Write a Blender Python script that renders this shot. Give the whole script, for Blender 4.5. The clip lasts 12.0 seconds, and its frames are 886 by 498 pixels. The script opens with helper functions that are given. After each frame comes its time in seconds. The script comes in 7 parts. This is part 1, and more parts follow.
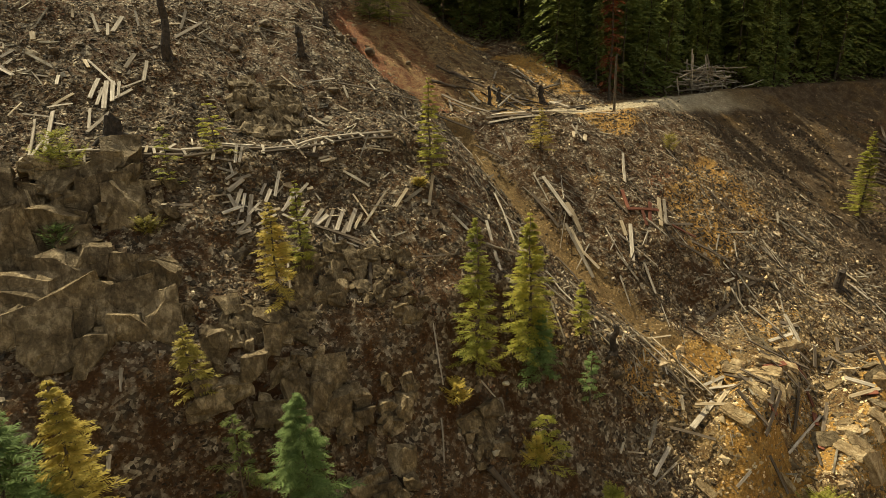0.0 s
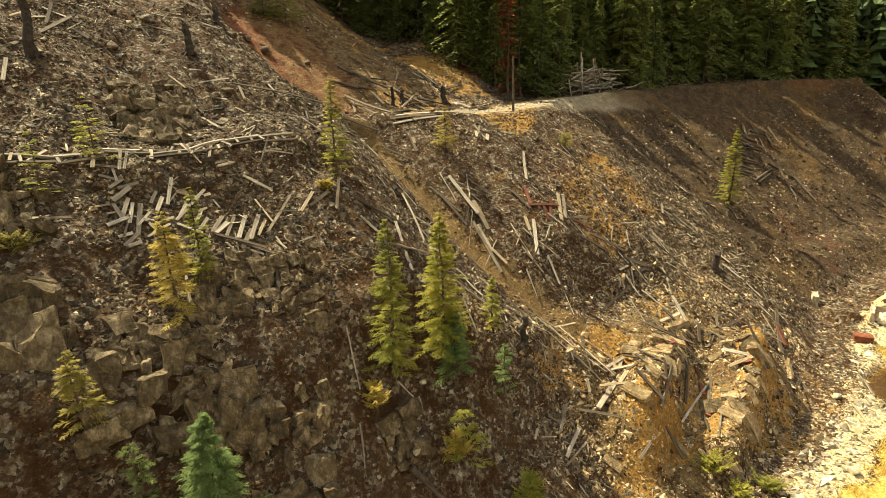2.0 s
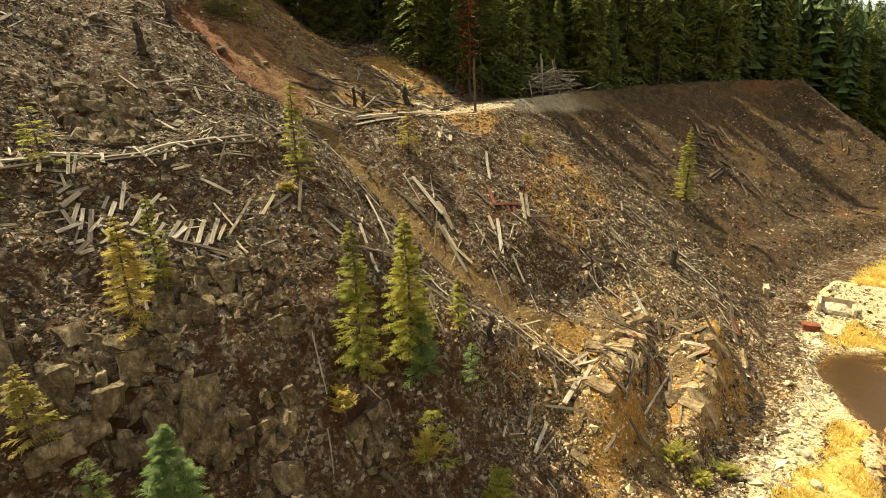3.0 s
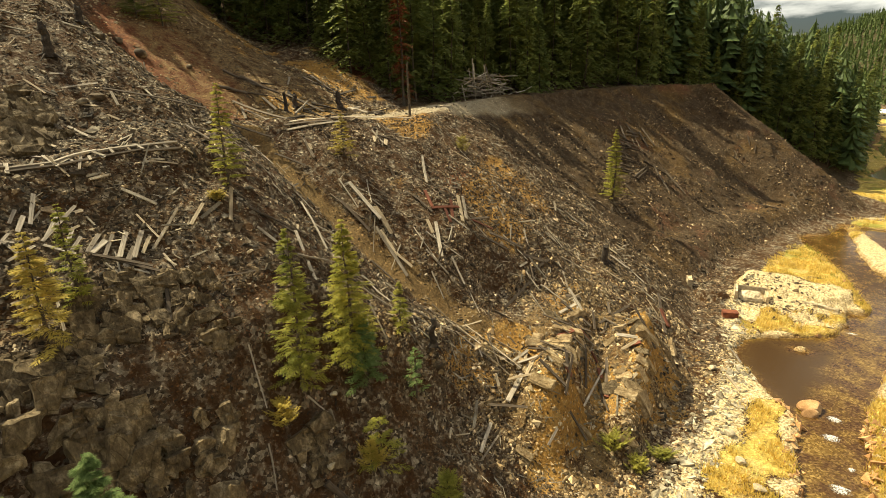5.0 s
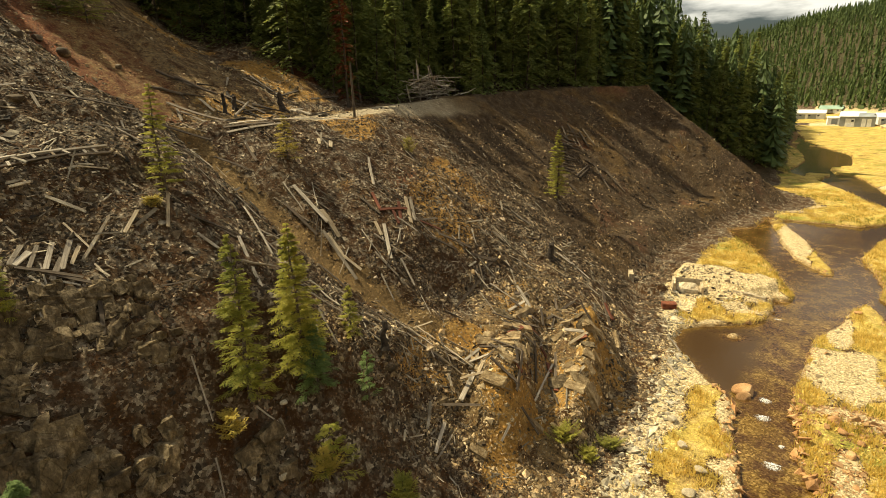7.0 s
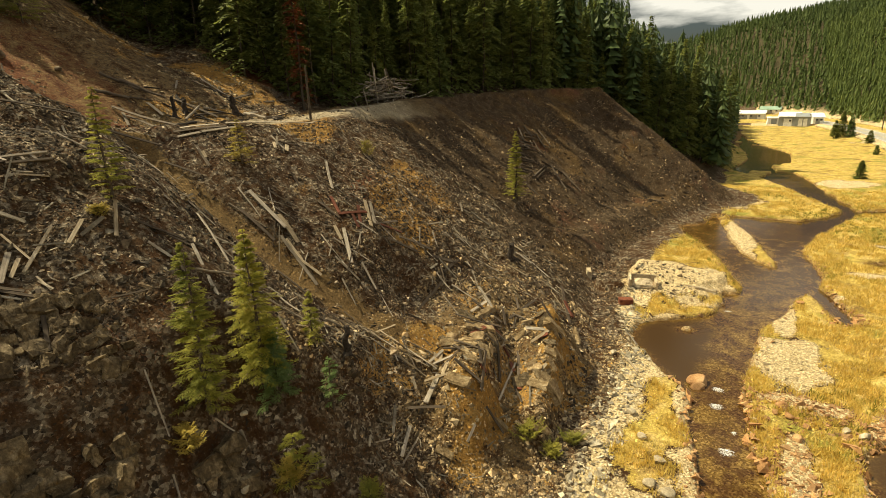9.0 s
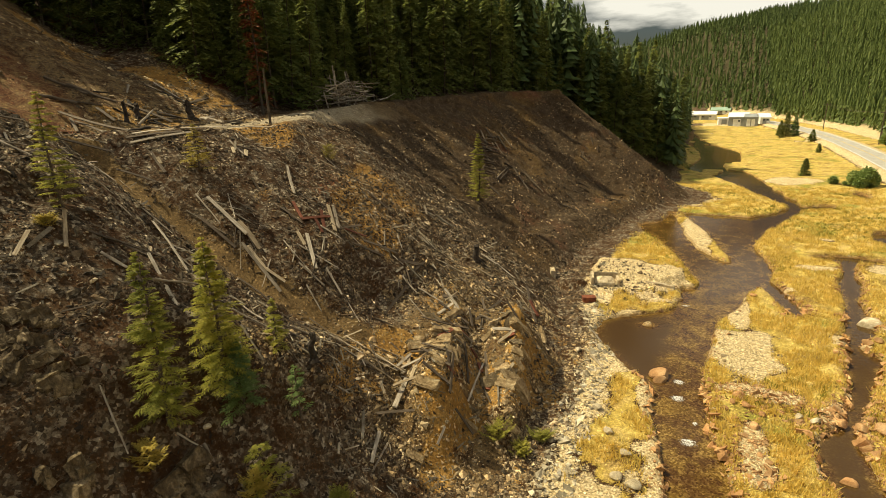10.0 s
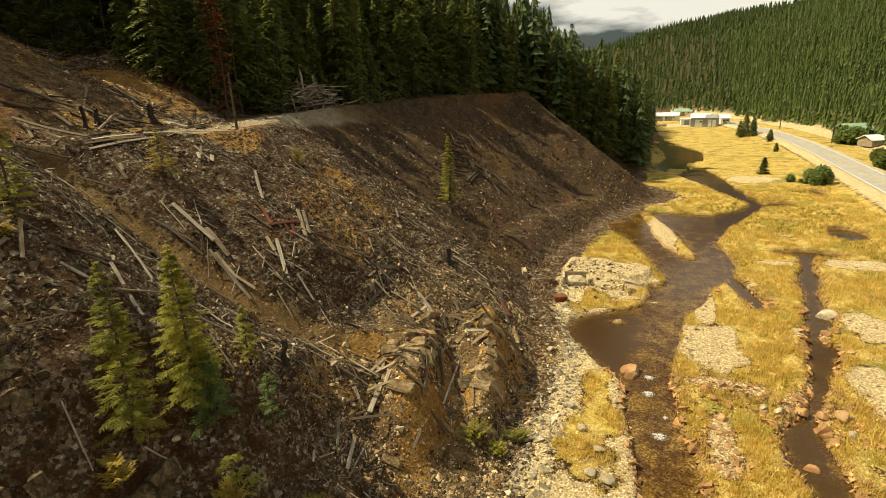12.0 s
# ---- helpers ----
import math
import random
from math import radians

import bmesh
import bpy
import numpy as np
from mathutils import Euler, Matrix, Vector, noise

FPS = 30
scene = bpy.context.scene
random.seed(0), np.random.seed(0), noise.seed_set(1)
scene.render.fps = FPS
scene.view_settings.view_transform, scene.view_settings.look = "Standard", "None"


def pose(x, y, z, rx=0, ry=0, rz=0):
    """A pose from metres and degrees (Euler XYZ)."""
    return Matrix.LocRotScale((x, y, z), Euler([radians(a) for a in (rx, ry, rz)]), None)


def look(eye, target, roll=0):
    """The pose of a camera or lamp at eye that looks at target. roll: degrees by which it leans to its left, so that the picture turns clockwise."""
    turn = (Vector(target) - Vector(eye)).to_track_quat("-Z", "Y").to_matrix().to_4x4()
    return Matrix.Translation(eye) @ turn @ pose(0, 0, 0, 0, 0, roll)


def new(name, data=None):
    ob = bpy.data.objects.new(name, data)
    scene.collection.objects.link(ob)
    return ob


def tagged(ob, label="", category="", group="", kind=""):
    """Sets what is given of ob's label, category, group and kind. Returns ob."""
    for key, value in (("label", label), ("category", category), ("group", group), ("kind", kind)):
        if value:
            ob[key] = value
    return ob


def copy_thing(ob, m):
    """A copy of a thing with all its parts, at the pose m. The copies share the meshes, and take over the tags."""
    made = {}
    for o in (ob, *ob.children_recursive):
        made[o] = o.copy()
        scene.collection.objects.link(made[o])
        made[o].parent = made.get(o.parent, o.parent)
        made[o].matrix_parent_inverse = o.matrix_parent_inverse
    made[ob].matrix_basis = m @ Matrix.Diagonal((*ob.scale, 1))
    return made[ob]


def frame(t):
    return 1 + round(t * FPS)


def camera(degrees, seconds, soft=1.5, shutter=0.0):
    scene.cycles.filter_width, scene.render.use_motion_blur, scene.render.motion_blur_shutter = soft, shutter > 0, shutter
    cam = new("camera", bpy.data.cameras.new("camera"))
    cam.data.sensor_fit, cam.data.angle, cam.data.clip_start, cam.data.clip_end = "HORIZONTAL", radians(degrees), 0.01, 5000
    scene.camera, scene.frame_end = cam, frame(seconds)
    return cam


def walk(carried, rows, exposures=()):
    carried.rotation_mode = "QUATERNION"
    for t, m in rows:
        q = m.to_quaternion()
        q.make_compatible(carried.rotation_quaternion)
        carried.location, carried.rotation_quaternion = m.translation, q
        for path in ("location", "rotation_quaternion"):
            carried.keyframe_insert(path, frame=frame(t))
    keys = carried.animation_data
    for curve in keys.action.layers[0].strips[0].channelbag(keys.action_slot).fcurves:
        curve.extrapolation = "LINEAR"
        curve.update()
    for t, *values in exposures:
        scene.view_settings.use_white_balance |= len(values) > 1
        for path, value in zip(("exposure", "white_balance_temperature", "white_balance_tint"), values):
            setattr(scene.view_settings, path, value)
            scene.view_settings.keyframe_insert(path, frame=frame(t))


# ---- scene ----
# camera: a drone that hovers and turns
cam = camera(79.96, 12.0, soft=0.5)
EYE = (0.0, 0.0, 22.0)
PATH = [
    (0.0, pose(*EYE, 73.01, 2.00, 61.40)),
    (0.5, pose(*EYE, 72.95, 1.96, 58.39)),
    (1.0, pose(*EYE, 72.87, 1.94, 55.88)),
    (1.5, pose(*EYE, 72.80, 1.86, 53.53)),
    (2.0, pose(*EYE, 72.75, 1.85, 51.33)),
    (2.5, pose(*EYE, 72.70, 1.85, 49.20)),
    (3.0, pose(*EYE, 72.71, 1.84, 47.39)),
    (5.0, pose(*EYE, 72.90, 1.87, 40.51)),
    (5.5, pose(*EYE, 72.96, 1.86, 38.61)),
    (6.0, pose(*EYE, 72.94, 1.89, 36.75)),
    (6.5, pose(*EYE, 72.90, 1.81, 35.42)),
    (7.0, pose(*EYE, 72.85, 1.76, 34.77)),
    (9.0, pose(*EYE, 72.96, 1.88, 30.32)),
    (9.5, pose(*EYE, 73.06, 2.00, 28.13)),
    (10.0, pose(*EYE, 73.12, 2.11, 26.32)),
    (10.5, pose(*EYE, 73.21, 2.23, 25.03)),
    (11.0, pose(*EYE, 73.24, 2.36, 23.88)),
    (11.5, pose(*EYE, 73.27, 2.38, 23.34)),
    (12.0, pose(*EYE, 73.28, 2.34, 23.10)),
]
walk(cam, PATH, exposures=[(0.0, 0.72, 6900, 2), (0.5, 1.0, 6900, 2), (1.5, 1.3, 6900, 2), (2.5, 1.25, 6900, 2), (5.0, 0.94, 6900, 2),
                          (6.5, 0.7, 7000, 3), (9.0, 0.48, 7050, 3), (12.0, 0.35, 7100, 3)])

# ---- light: early-autumn sun over the hill crest, broken cloud ----
SUN_AZ, SUN_EL = -96.0, 54.0          # degrees, clockwise from +Y
SUN_DIR = Vector((math.sin(radians(SUN_AZ)) * math.cos(radians(SUN_EL)),
                  math.cos(radians(SUN_AZ)) * math.cos(radians(SUN_EL)), math.sin(radians(SUN_EL))))
world = bpy.data.worlds.new("sky")
world.use_nodes = True
scene.world = world
wn = world.node_tree
wn.nodes.clear()
w_out = wn.nodes.new("ShaderNodeOutputWorld")
w_bg = wn.nodes.new("ShaderNodeBackground")
w_sky = wn.nodes.new("ShaderNodeTexSky")
w_sky.sky_type = "NISHITA"
w_sky.sun_disc = False
w_sky.sun_elevation = radians(SUN_EL)
w_sky.sun_rotation = radians(SUN_AZ)
w_sky.dust_density = 2.0
w_tc = wn.nodes.new("ShaderNodeTexCoord")
w_noise = wn.nodes.new("ShaderNodeTexNoise")
w_map = wn.nodes.new("ShaderNodeMapping")
w_map.inputs["Scale"].default_value = (1.0, 1.0, 4.0)
w_noise.inputs["Scale"].default_value = 3.0
w_noise.inputs["Detail"].default_value = 7.0
w_noise.inputs["Roughness"].default_value = 0.55
w_ramp = wn.nodes.new("ShaderNodeValToRGB")
w_ramp.color_ramp.elements[0].position = 0.42
w_ramp.color_ramp.elements[1].position = 0.55
w_mix = wn.nodes.new("ShaderNodeMix")
w_mix.data_type = "RGBA"
w_mix.inputs["B"].default_value = (31.0, 30.0, 28.6, 1.0)
wn.links.new(w_tc.outputs["Generated"], w_map.inputs["Vector"])
wn.links.new(w_map.outputs["Vector"], w_noise.inputs["Vector"])
wn.links.new(w_noise.outputs["Fac"], w_ramp.inputs["Fac"])
wn.links.new(w_ramp.outputs["Color"], w_mix.inputs["Factor"])
wn.links.new(w_sky.outputs["Color"], w_mix.inputs["A"])
wn.links.new(w_mix.outputs["Result"], w_bg.inputs["Color"])
wn.links.new(w_bg.outputs["Background"], w_out.inputs["Surface"])
w_bg.inputs["Strength"].default_value = 0.0225

sun = new("sun", bpy.data.lights.new("sun", "SUN"))
sun.data.energy = 5.0
sun.data.angle = radians(0.53)
sun.data.color = (1.0, 0.88, 0.64)
sun.matrix_world = look(SUN_DIR * 300, (0, 0, 0))

# ---- materials ----
def ramp(nt, fac, stops):
    r = nt.nodes.new("ShaderNodeValToRGB")
    while len(r.color_ramp.elements) < len(stops):
        r.color_ramp.elements.new(0.5)
    for e, (p, c) in zip(r.color_ramp.elements, stops):
        e.position, e.color = p, (*c, 1.0)
    nt.links.new(fac, r.inputs["Fac"])
    return r.outputs["Color"]


def mixc(nt, fac, a, b, mode="MIX"):
    m = nt.nodes.new("ShaderNodeMix")
    m.data_type, m.blend_type = "RGBA", mode
    for sock, v in (("Factor", fac), ("A", a), ("B", b)):
        if isinstance(v, (int, float)):
            m.inputs[sock].default_value = v
        elif isinstance(v, tuple):
            m.inputs[sock].default_value = (*v, 1.0)
        else:
            nt.links.new(v, m.inputs[sock])
    return m.outputs["Result"]


def tex(nt, scale, detail=5.0, rough=0.6, vec=None, kind="ShaderNodeTexNoise"):
    n = nt.nodes.new(kind)
    n.inputs["Scale"].default_value = scale
    if kind == "ShaderNodeTexNoise":
        n.inputs["Detail"].default_value, n.inputs["Roughness"].default_value = detail, rough
    if vec is not None:
        nt.links.new(vec, n.inputs["Vector"])
    return n


def clip(nt, val, lo, hi):
    m = nt.nodes.new("ShaderNodeMapRange")
    m.inputs["From Min"].default_value, m.inputs["From Max"].default_value = lo, hi
    nt.links.new(val, m.inputs["Value"])
    return m.outputs["Result"]


def base_mat(name, rough=0.9, metal=0.0, spec=0.3):
    m = bpy.data.materials.new(name)
    m.use_nodes = True
    b = m.node_tree.nodes["Principled BSDF"]
    b.inputs["Roughness"].default_value, b.inputs["Metallic"].default_value = rough, metal
    b.inputs["Specular IOR Level"].default_value = spec
    return m, m.node_tree, b


def bump(nt, b, height, strength=0.5, dist=0.05):
    n = nt.nodes.new("ShaderNodeBump")
    n.inputs["Strength"].default_value, n.inputs["Distance"].default_value = strength, dist
    nt.links.new(height, n.inputs["Height"])
    nt.links.new(n.outputs["Normal"], b.inputs["Normal"])


def speckled(name, dark, mid, light, scale=2.0, rough=0.9, bump_d=0.03, rand=0.35, fine=14.0, metal=0.0, spec=0.3):
    """Colour from two noises in world space and a per-piece shift."""
    m, nt, b = base_mat(name, rough, metal, spec)
    pos = nt.nodes.new("ShaderNodeNewGeometry")
    a = tex(nt, scale, 6, 0.65, pos.outputs["Position"])
    f = tex(nt, fine, 4, 0.7, pos.outputs["Position"])
    c = ramp(nt, a.outputs["Fac"], [(0.3, dark), (0.5, mid), (0.72, light)])
    c = mixc(nt, 0.55, c, ramp(nt, f.outputs["Fac"], [(0.3, (0.45, 0.45, 0.45)), (0.7, (1.5, 1.5, 1.5))]), "MULTIPLY")
    if rand:
        rnd = ramp(nt, pos.outputs["Random Per Island"], [(0.0, (1 - rand,) * 3), (0.7, (1 - 0.25 * rand * rand,) * 3), (1.0, (1 + rand,) * 3)])
        c = mixc(nt, 1.0, c, rnd, "MULTIPLY")
        info = nt.nodes.new("ShaderNodeObjectInfo")
        c = mixc(nt, 0.6, c, ramp(nt, info.outputs["Random"], [(0.0, (0.65, 0.67, 0.7)), (1.0, (1.3, 1.25, 1.2))]), "MULTIPLY")
    nt.links.new(c, b.inputs["Base Color"])
    bump(nt, b, f.outputs["Fac"], 0.6, bump_d)
    return m


def wood_mat(name, dark, light, scale=1.0):
    """Weathered timber: grain along each piece's own long axis."""
    m, nt, b = base_mat(name, 0.85, 0.0, 0.2)
    tc = nt.nodes.new("ShaderNodeTexCoord")
    mp = nt.nodes.new("ShaderNodeMapping")
    mp.inputs["Scale"].default_value = (1.2, 22.0, 22.0)
    nt.links.new(tc.outputs["Object"], mp.inputs["Vector"])
    g = tex(nt, scale, 5, 0.65, mp.outputs["Vector"])
    s = tex(nt, 1.3, 3, 0.6, tc.outputs["Object"])
    c = ramp(nt, g.outputs["Fac"], [(0.3, dark), (0.7, light)])
    c = mixc(nt, 0.6, c, ramp(nt, s.outputs["Fac"], [(0.3, (0.5, 0.46, 0.42)), (0.7, (1.2, 1.2, 1.2))]), "MULTIPLY")
    info = nt.nodes.new("ShaderNodeObjectInfo")
    geo = nt.nodes.new("ShaderNodeNewGeometry")
    c = mixc(nt, 1.0, c, ramp(nt, info.outputs["Random"], [(0.0, (0.5, 0.47, 0.44)), (1.0, (1.3, 1.3, 1.3))]), "MULTIPLY")
    c = mixc(nt, 1.0, c, ramp(nt, geo.outputs["Random Per Island"], [(0.0, (0.55, 0.5, 0.46)), (1.0, (1.25, 1.25, 1.25))]), "MULTIPLY")
    nt.links.new(c, b.inputs["Base Color"])
    bump(nt, b, g.outputs["Fac"], 0.7, 0.01)
    return m


def leaf_mat(name, dark, mid, light, trans=0.25):
    m, nt, b = base_mat(name, 0.65, 0.0, 0.25)
    geo = nt.nodes.new("ShaderNodeNewGeometry")
    info = nt.nodes.new("ShaderNodeObjectInfo")
    a = tex(nt, 0.9, 4, 0.6, geo.outputs["Position"])
    c = ramp(nt, geo.outputs["Random Per Island"], [(0.0, dark), (0.55, mid), (1.0, light)])
    c = mixc(nt, 0.5, c, ramp(nt, a.outputs["Fac"], [(0.3, dark), (0.7, light)]))
    c = mixc(nt, 0.7, c, ramp(nt, info.outputs["Random"], [(0.0, (0.6, 0.65, 0.6)), (1.0, (1.35, 1.25, 1.1))]), "MULTIPLY")
    nt.links.new(c, b.inputs["Base Color"])
    tr = nt.nodes.new("ShaderNodeBsdfTranslucent")
    nt.links.new(c, tr.inputs["Color"])
    mx = nt.nodes.new("ShaderNodeMixShader")
    mx.inputs["Fac"].default_value = trans
    nt.links.new(b.outputs["BSDF"], mx.inputs[1])
    nt.links.new(tr.outputs["BSDF"], mx.inputs[2])
    nt.links.new(mx.outputs["Shader"], nt.nodes["Material Output"].inputs["Surface"])
    return m


def ground_mat():
    """Mine-waste slope and valley floor; the zones come from four mesh masks."""
    m, nt, b = base_mat("ground", 0.95, 0.0, 0.15)
    pos = nt.nodes.new("ShaderNodeNewGeometry").outputs["Position"]
    z1 = nt.nodes.new("ShaderNodeAttribute")
    z1.attribute_name = "zone_a"
    z2 = nt.nodes.new("ShaderNodeAttribute")
    z2.attribute_name = "zone_b"
    s1 = nt.nodes.new("ShaderNodeSeparateColor")
    s2 = nt.nodes.new("ShaderNodeSeparateColor")
    nt.links.new(z1.outputs["Color"], s1.inputs["Color"])
    nt.links.new(z2.outputs["Color"], s2.inputs["Color"])
    big = tex(nt, 0.16, 6, 0.6, pos).outputs["Fac"]
    med = tex(nt, 1.1, 7, 0.7, pos).outputs["Fac"]
    fine = tex(nt, 7.0, 5, 0.75, pos).outputs["Fac"]
    stone = tex(nt, 6.0, vec=pos, kind="ShaderNodeTexVoronoi")
    def ragged(mask, amount=0.9):
        # break the zone's border up into patches and crumbs
        s = nt.nodes.new("ShaderNodeMath")
        s.operation = "ADD"
        nt.links.new(med, s.inputs[0])
        nt.links.new(fine, s.inputs[1])
        t = nt.nodes.new("ShaderNodeMath")
        t.operation = "MULTIPLY_ADD"
        t.inputs[1].default_value = amount
        nt.links.new(s.outputs[0], t.inputs[0])
        nt.links.new(mask, t.inputs[2])
        return clip(nt, t.outputs[0], 0.4 + amount, 0.6 + amount)

    stone2 = tex(nt, 9.0, vec=pos, kind="ShaderNodeTexVoronoi")
    soil = ramp(nt, big, [(0.3, (0.046, 0.02, 0.007)), (0.5, (0.074, 0.036, 0.0135)), (0.7, (0.1, 0.057, 0.024))])
    soil = mixc(nt, 0.6, soil, ramp(nt, med, [(0.32, (0.4, 0.36, 0.33)), (0.5, (0.95, 0.92, 0.9)), (0.7, (1.7, 1.65, 1.55))]), "MULTIPLY")
    chips = ramp(nt, stone.outputs["Color"], [(0.1, (0.03, 0.022, 0.015)), (0.5, (0.1, 0.076, 0.05)), (0.95, (0.42, 0.36, 0.27))])
    chipmask = clip(nt, med, 0.42, 0.6)
    c = mixc(nt, chipmask, soil, chips)
    # rusty and orange earth
    rust = ramp(nt, med, [(0.3, (0.085, 0.032, 0.015)), (0.55, (0.16, 0.06, 0.026)), (0.75, (0.24, 0.11, 0.048))])
    rm = nt.nodes.new("ShaderNodeMath")
    rm.operation = "MULTIPLY"
    nt.links.new(ragged(s1.outputs["Blue"]), rm.inputs[0])
    nt.links.new(clip(nt, fine, 0.25, 0.5), rm.inputs[1])
    c = mixc(nt, rm.outputs[0], c, rust)
    # bare smooth dirt of chutes and road
    dirt = ramp(nt, med, [(0.3, (0.11, 0.066, 0.027)), (0.6, (0.19, 0.125, 0.055)), (0.8, (0.27, 0.19, 0.1))])
    c = mixc(nt, ragged(s2.outputs["Red"], 0.8), c, dirt)
    # pale river stone
    grav = ramp(nt, stone2.outputs["Color"], [(0.05, (0.26, 0.19, 0.09)), (0.5, (0.56, 0.43, 0.235)), (0.95, (0.78, 0.65, 0.42))])
    c = mixc(nt, ragged(s1.outputs["Green"], 1.2), c, grav)
    # dry golden grass
    grass = ramp(nt, med, [(0.3, (0.22, 0.15, 0.038)), (0.5, (0.48, 0.345, 0.085)), (0.7, (0.7, 0.54, 0.18))])
    green = ramp(nt, fine, [(0.3, (0.16, 0.15, 0.03)), (0.7, (0.36, 0.32, 0.07))])
    straw = ramp(nt, fine, [(0.3, (0.38, 0.26, 0.075)), (0.7, (0.66, 0.49, 0.19))])
    tuft = tex(nt, 0.45, 5, 0.65, pos).outputs["Fac"]
    grass = mixc(nt, clip(nt, tuft, 0.5, 0.62), grass, straw)
    grass = mixc(nt, clip(nt, tex(nt, 0.24, 6, 0.65, pos).outputs["Fac"], 0.54, 0.66), grass, ramp(nt, fine, [(0.3, (0.13, 0.08, 0.025)), (0.7, (0.32, 0.21, 0.065))]))
    grass = mixc(nt, clip(nt, big, 0.54, 0.64), grass, green)
    c = mixc(nt, ragged(s1.outputs["Red"], 1.3), c, grass)
    # needle duff under the forest
    duff = ramp(nt, fine, [(0.3, (0.03, 0.028, 0.015)), (0.7, (0.085, 0.07, 0.035))])
    c = mixc(nt, s2.outputs["Green"], c, duff)
    z3 = nt.nodes.new("ShaderNodeAttribute")
    z3.attribute_name = "zone_c"
    s3 = nt.nodes.new("ShaderNodeSeparateColor")
    nt.links.new(z3.outputs["Color"], s3.inputs["Color"])
    ochre = ramp(nt, med, [(0.3, (0.2, 0.1, 0.026)), (0.55, (0.31, 0.175, 0.05)), (0.75, (0.44, 0.3, 0.12))])
    c = mixc(nt, ragged(s3.outputs["Red"], 0.8), c, ochre)
    track = ramp(nt, med, [(0.3, (0.26, 0.21, 0.14)), (0.6, (0.4, 0.34, 0.24)), (0.8, (0.5, 0.43, 0.32))])
    c = mixc(nt, s3.outputs["Green"], c, track)
    def mul(p, q):
        k = nt.nodes.new("ShaderNodeMath")
        k.operation = "MULTIPLY"
        nt.links.new(p, k.inputs[0])
        nt.links.new(q, k.inputs[1])
        return k.outputs[0]

    fines = ramp(nt, med, [(0.3, (0.034, 0.021, 0.011)), (0.55, (0.062, 0.041, 0.022)), (0.75, (0.1, 0.068, 0.038))])
    c = mixc(nt, s3.outputs["Blue"], c, fines)
    c = mixc(nt, mul(s3.outputs["Blue"], clip(nt, tex(nt, 0.11, 5, 0.6, pos).outputs["Fac"], 0.5, 0.62)), c, ramp(nt, med, [(0.3, (0.075, 0.042, 0.015)), (0.7, (0.135, 0.084, 0.032))]))
    c = mixc(nt, mul(s3.outputs["Blue"], clip(nt, tex(nt, 0.09, 5, 0.6, pos).outputs["Fac"], 0.56, 0.66)), c, ramp(nt, med, [(0.3, (0.085, 0.035, 0.018)), (0.7, (0.14, 0.065, 0.035))]))
    # iron-stained river bed
    bed = ramp(nt, fine, [(0.3, (0.1, 0.055, 0.02)), (0.6, (0.26, 0.15, 0.05)), (0.8, (0.4, 0.27, 0.12))])
    c = mixc(nt, s2.outputs["Blue"], c, bed)
    # single stones and dark gaps among the earth
    for sc, lo, hi in ((4.6, 0.72, 0.86), (9.5, 0.6, 0.8)):
        v = tex(nt, sc, vec=pos, kind="ShaderNodeTexVoronoi")
        core = clip(nt, v.outputs["Distance"], 0.42, 0.3)
        sel = nt.nodes.new("ShaderNodeSeparateColor")
        nt.links.new(v.outputs["Color"], sel.inputs["Color"])
        c = mixc(nt, mul(mul(core, clip(nt, sel.outputs["Red"], lo, hi)), clip(nt, med, 0.3, 0.42)), c,
                 mixc(nt, sel.outputs["Green"], mixc(nt, 1.0, c, (0.35, 0.33, 0.3), "MULTIPLY"), mixc(nt, 1.0, c, (2.3, 2.25, 2.2), "MULTIPLY")))
    c = mixc(nt, 0.75, c, ramp(nt, fine, [(0.3, (0.4, 0.38, 0.36)), (0.7, (1.6, 1.6, 1.6))]), "MULTIPLY")
    nt.links.new(c, b.inputs["Base Color"])
    h = nt.nodes.new("ShaderNodeMath")
    h.operation = "MULTIPLY_ADD"
    h.inputs[1].default_value = 0.3
    nt.links.new(stone.outputs["Distance"], h.inputs[0])
    nt.links.new(fine, h.inputs[2])
    bump(nt, b, h.outputs[0], 1.0, 0.18)
    return m


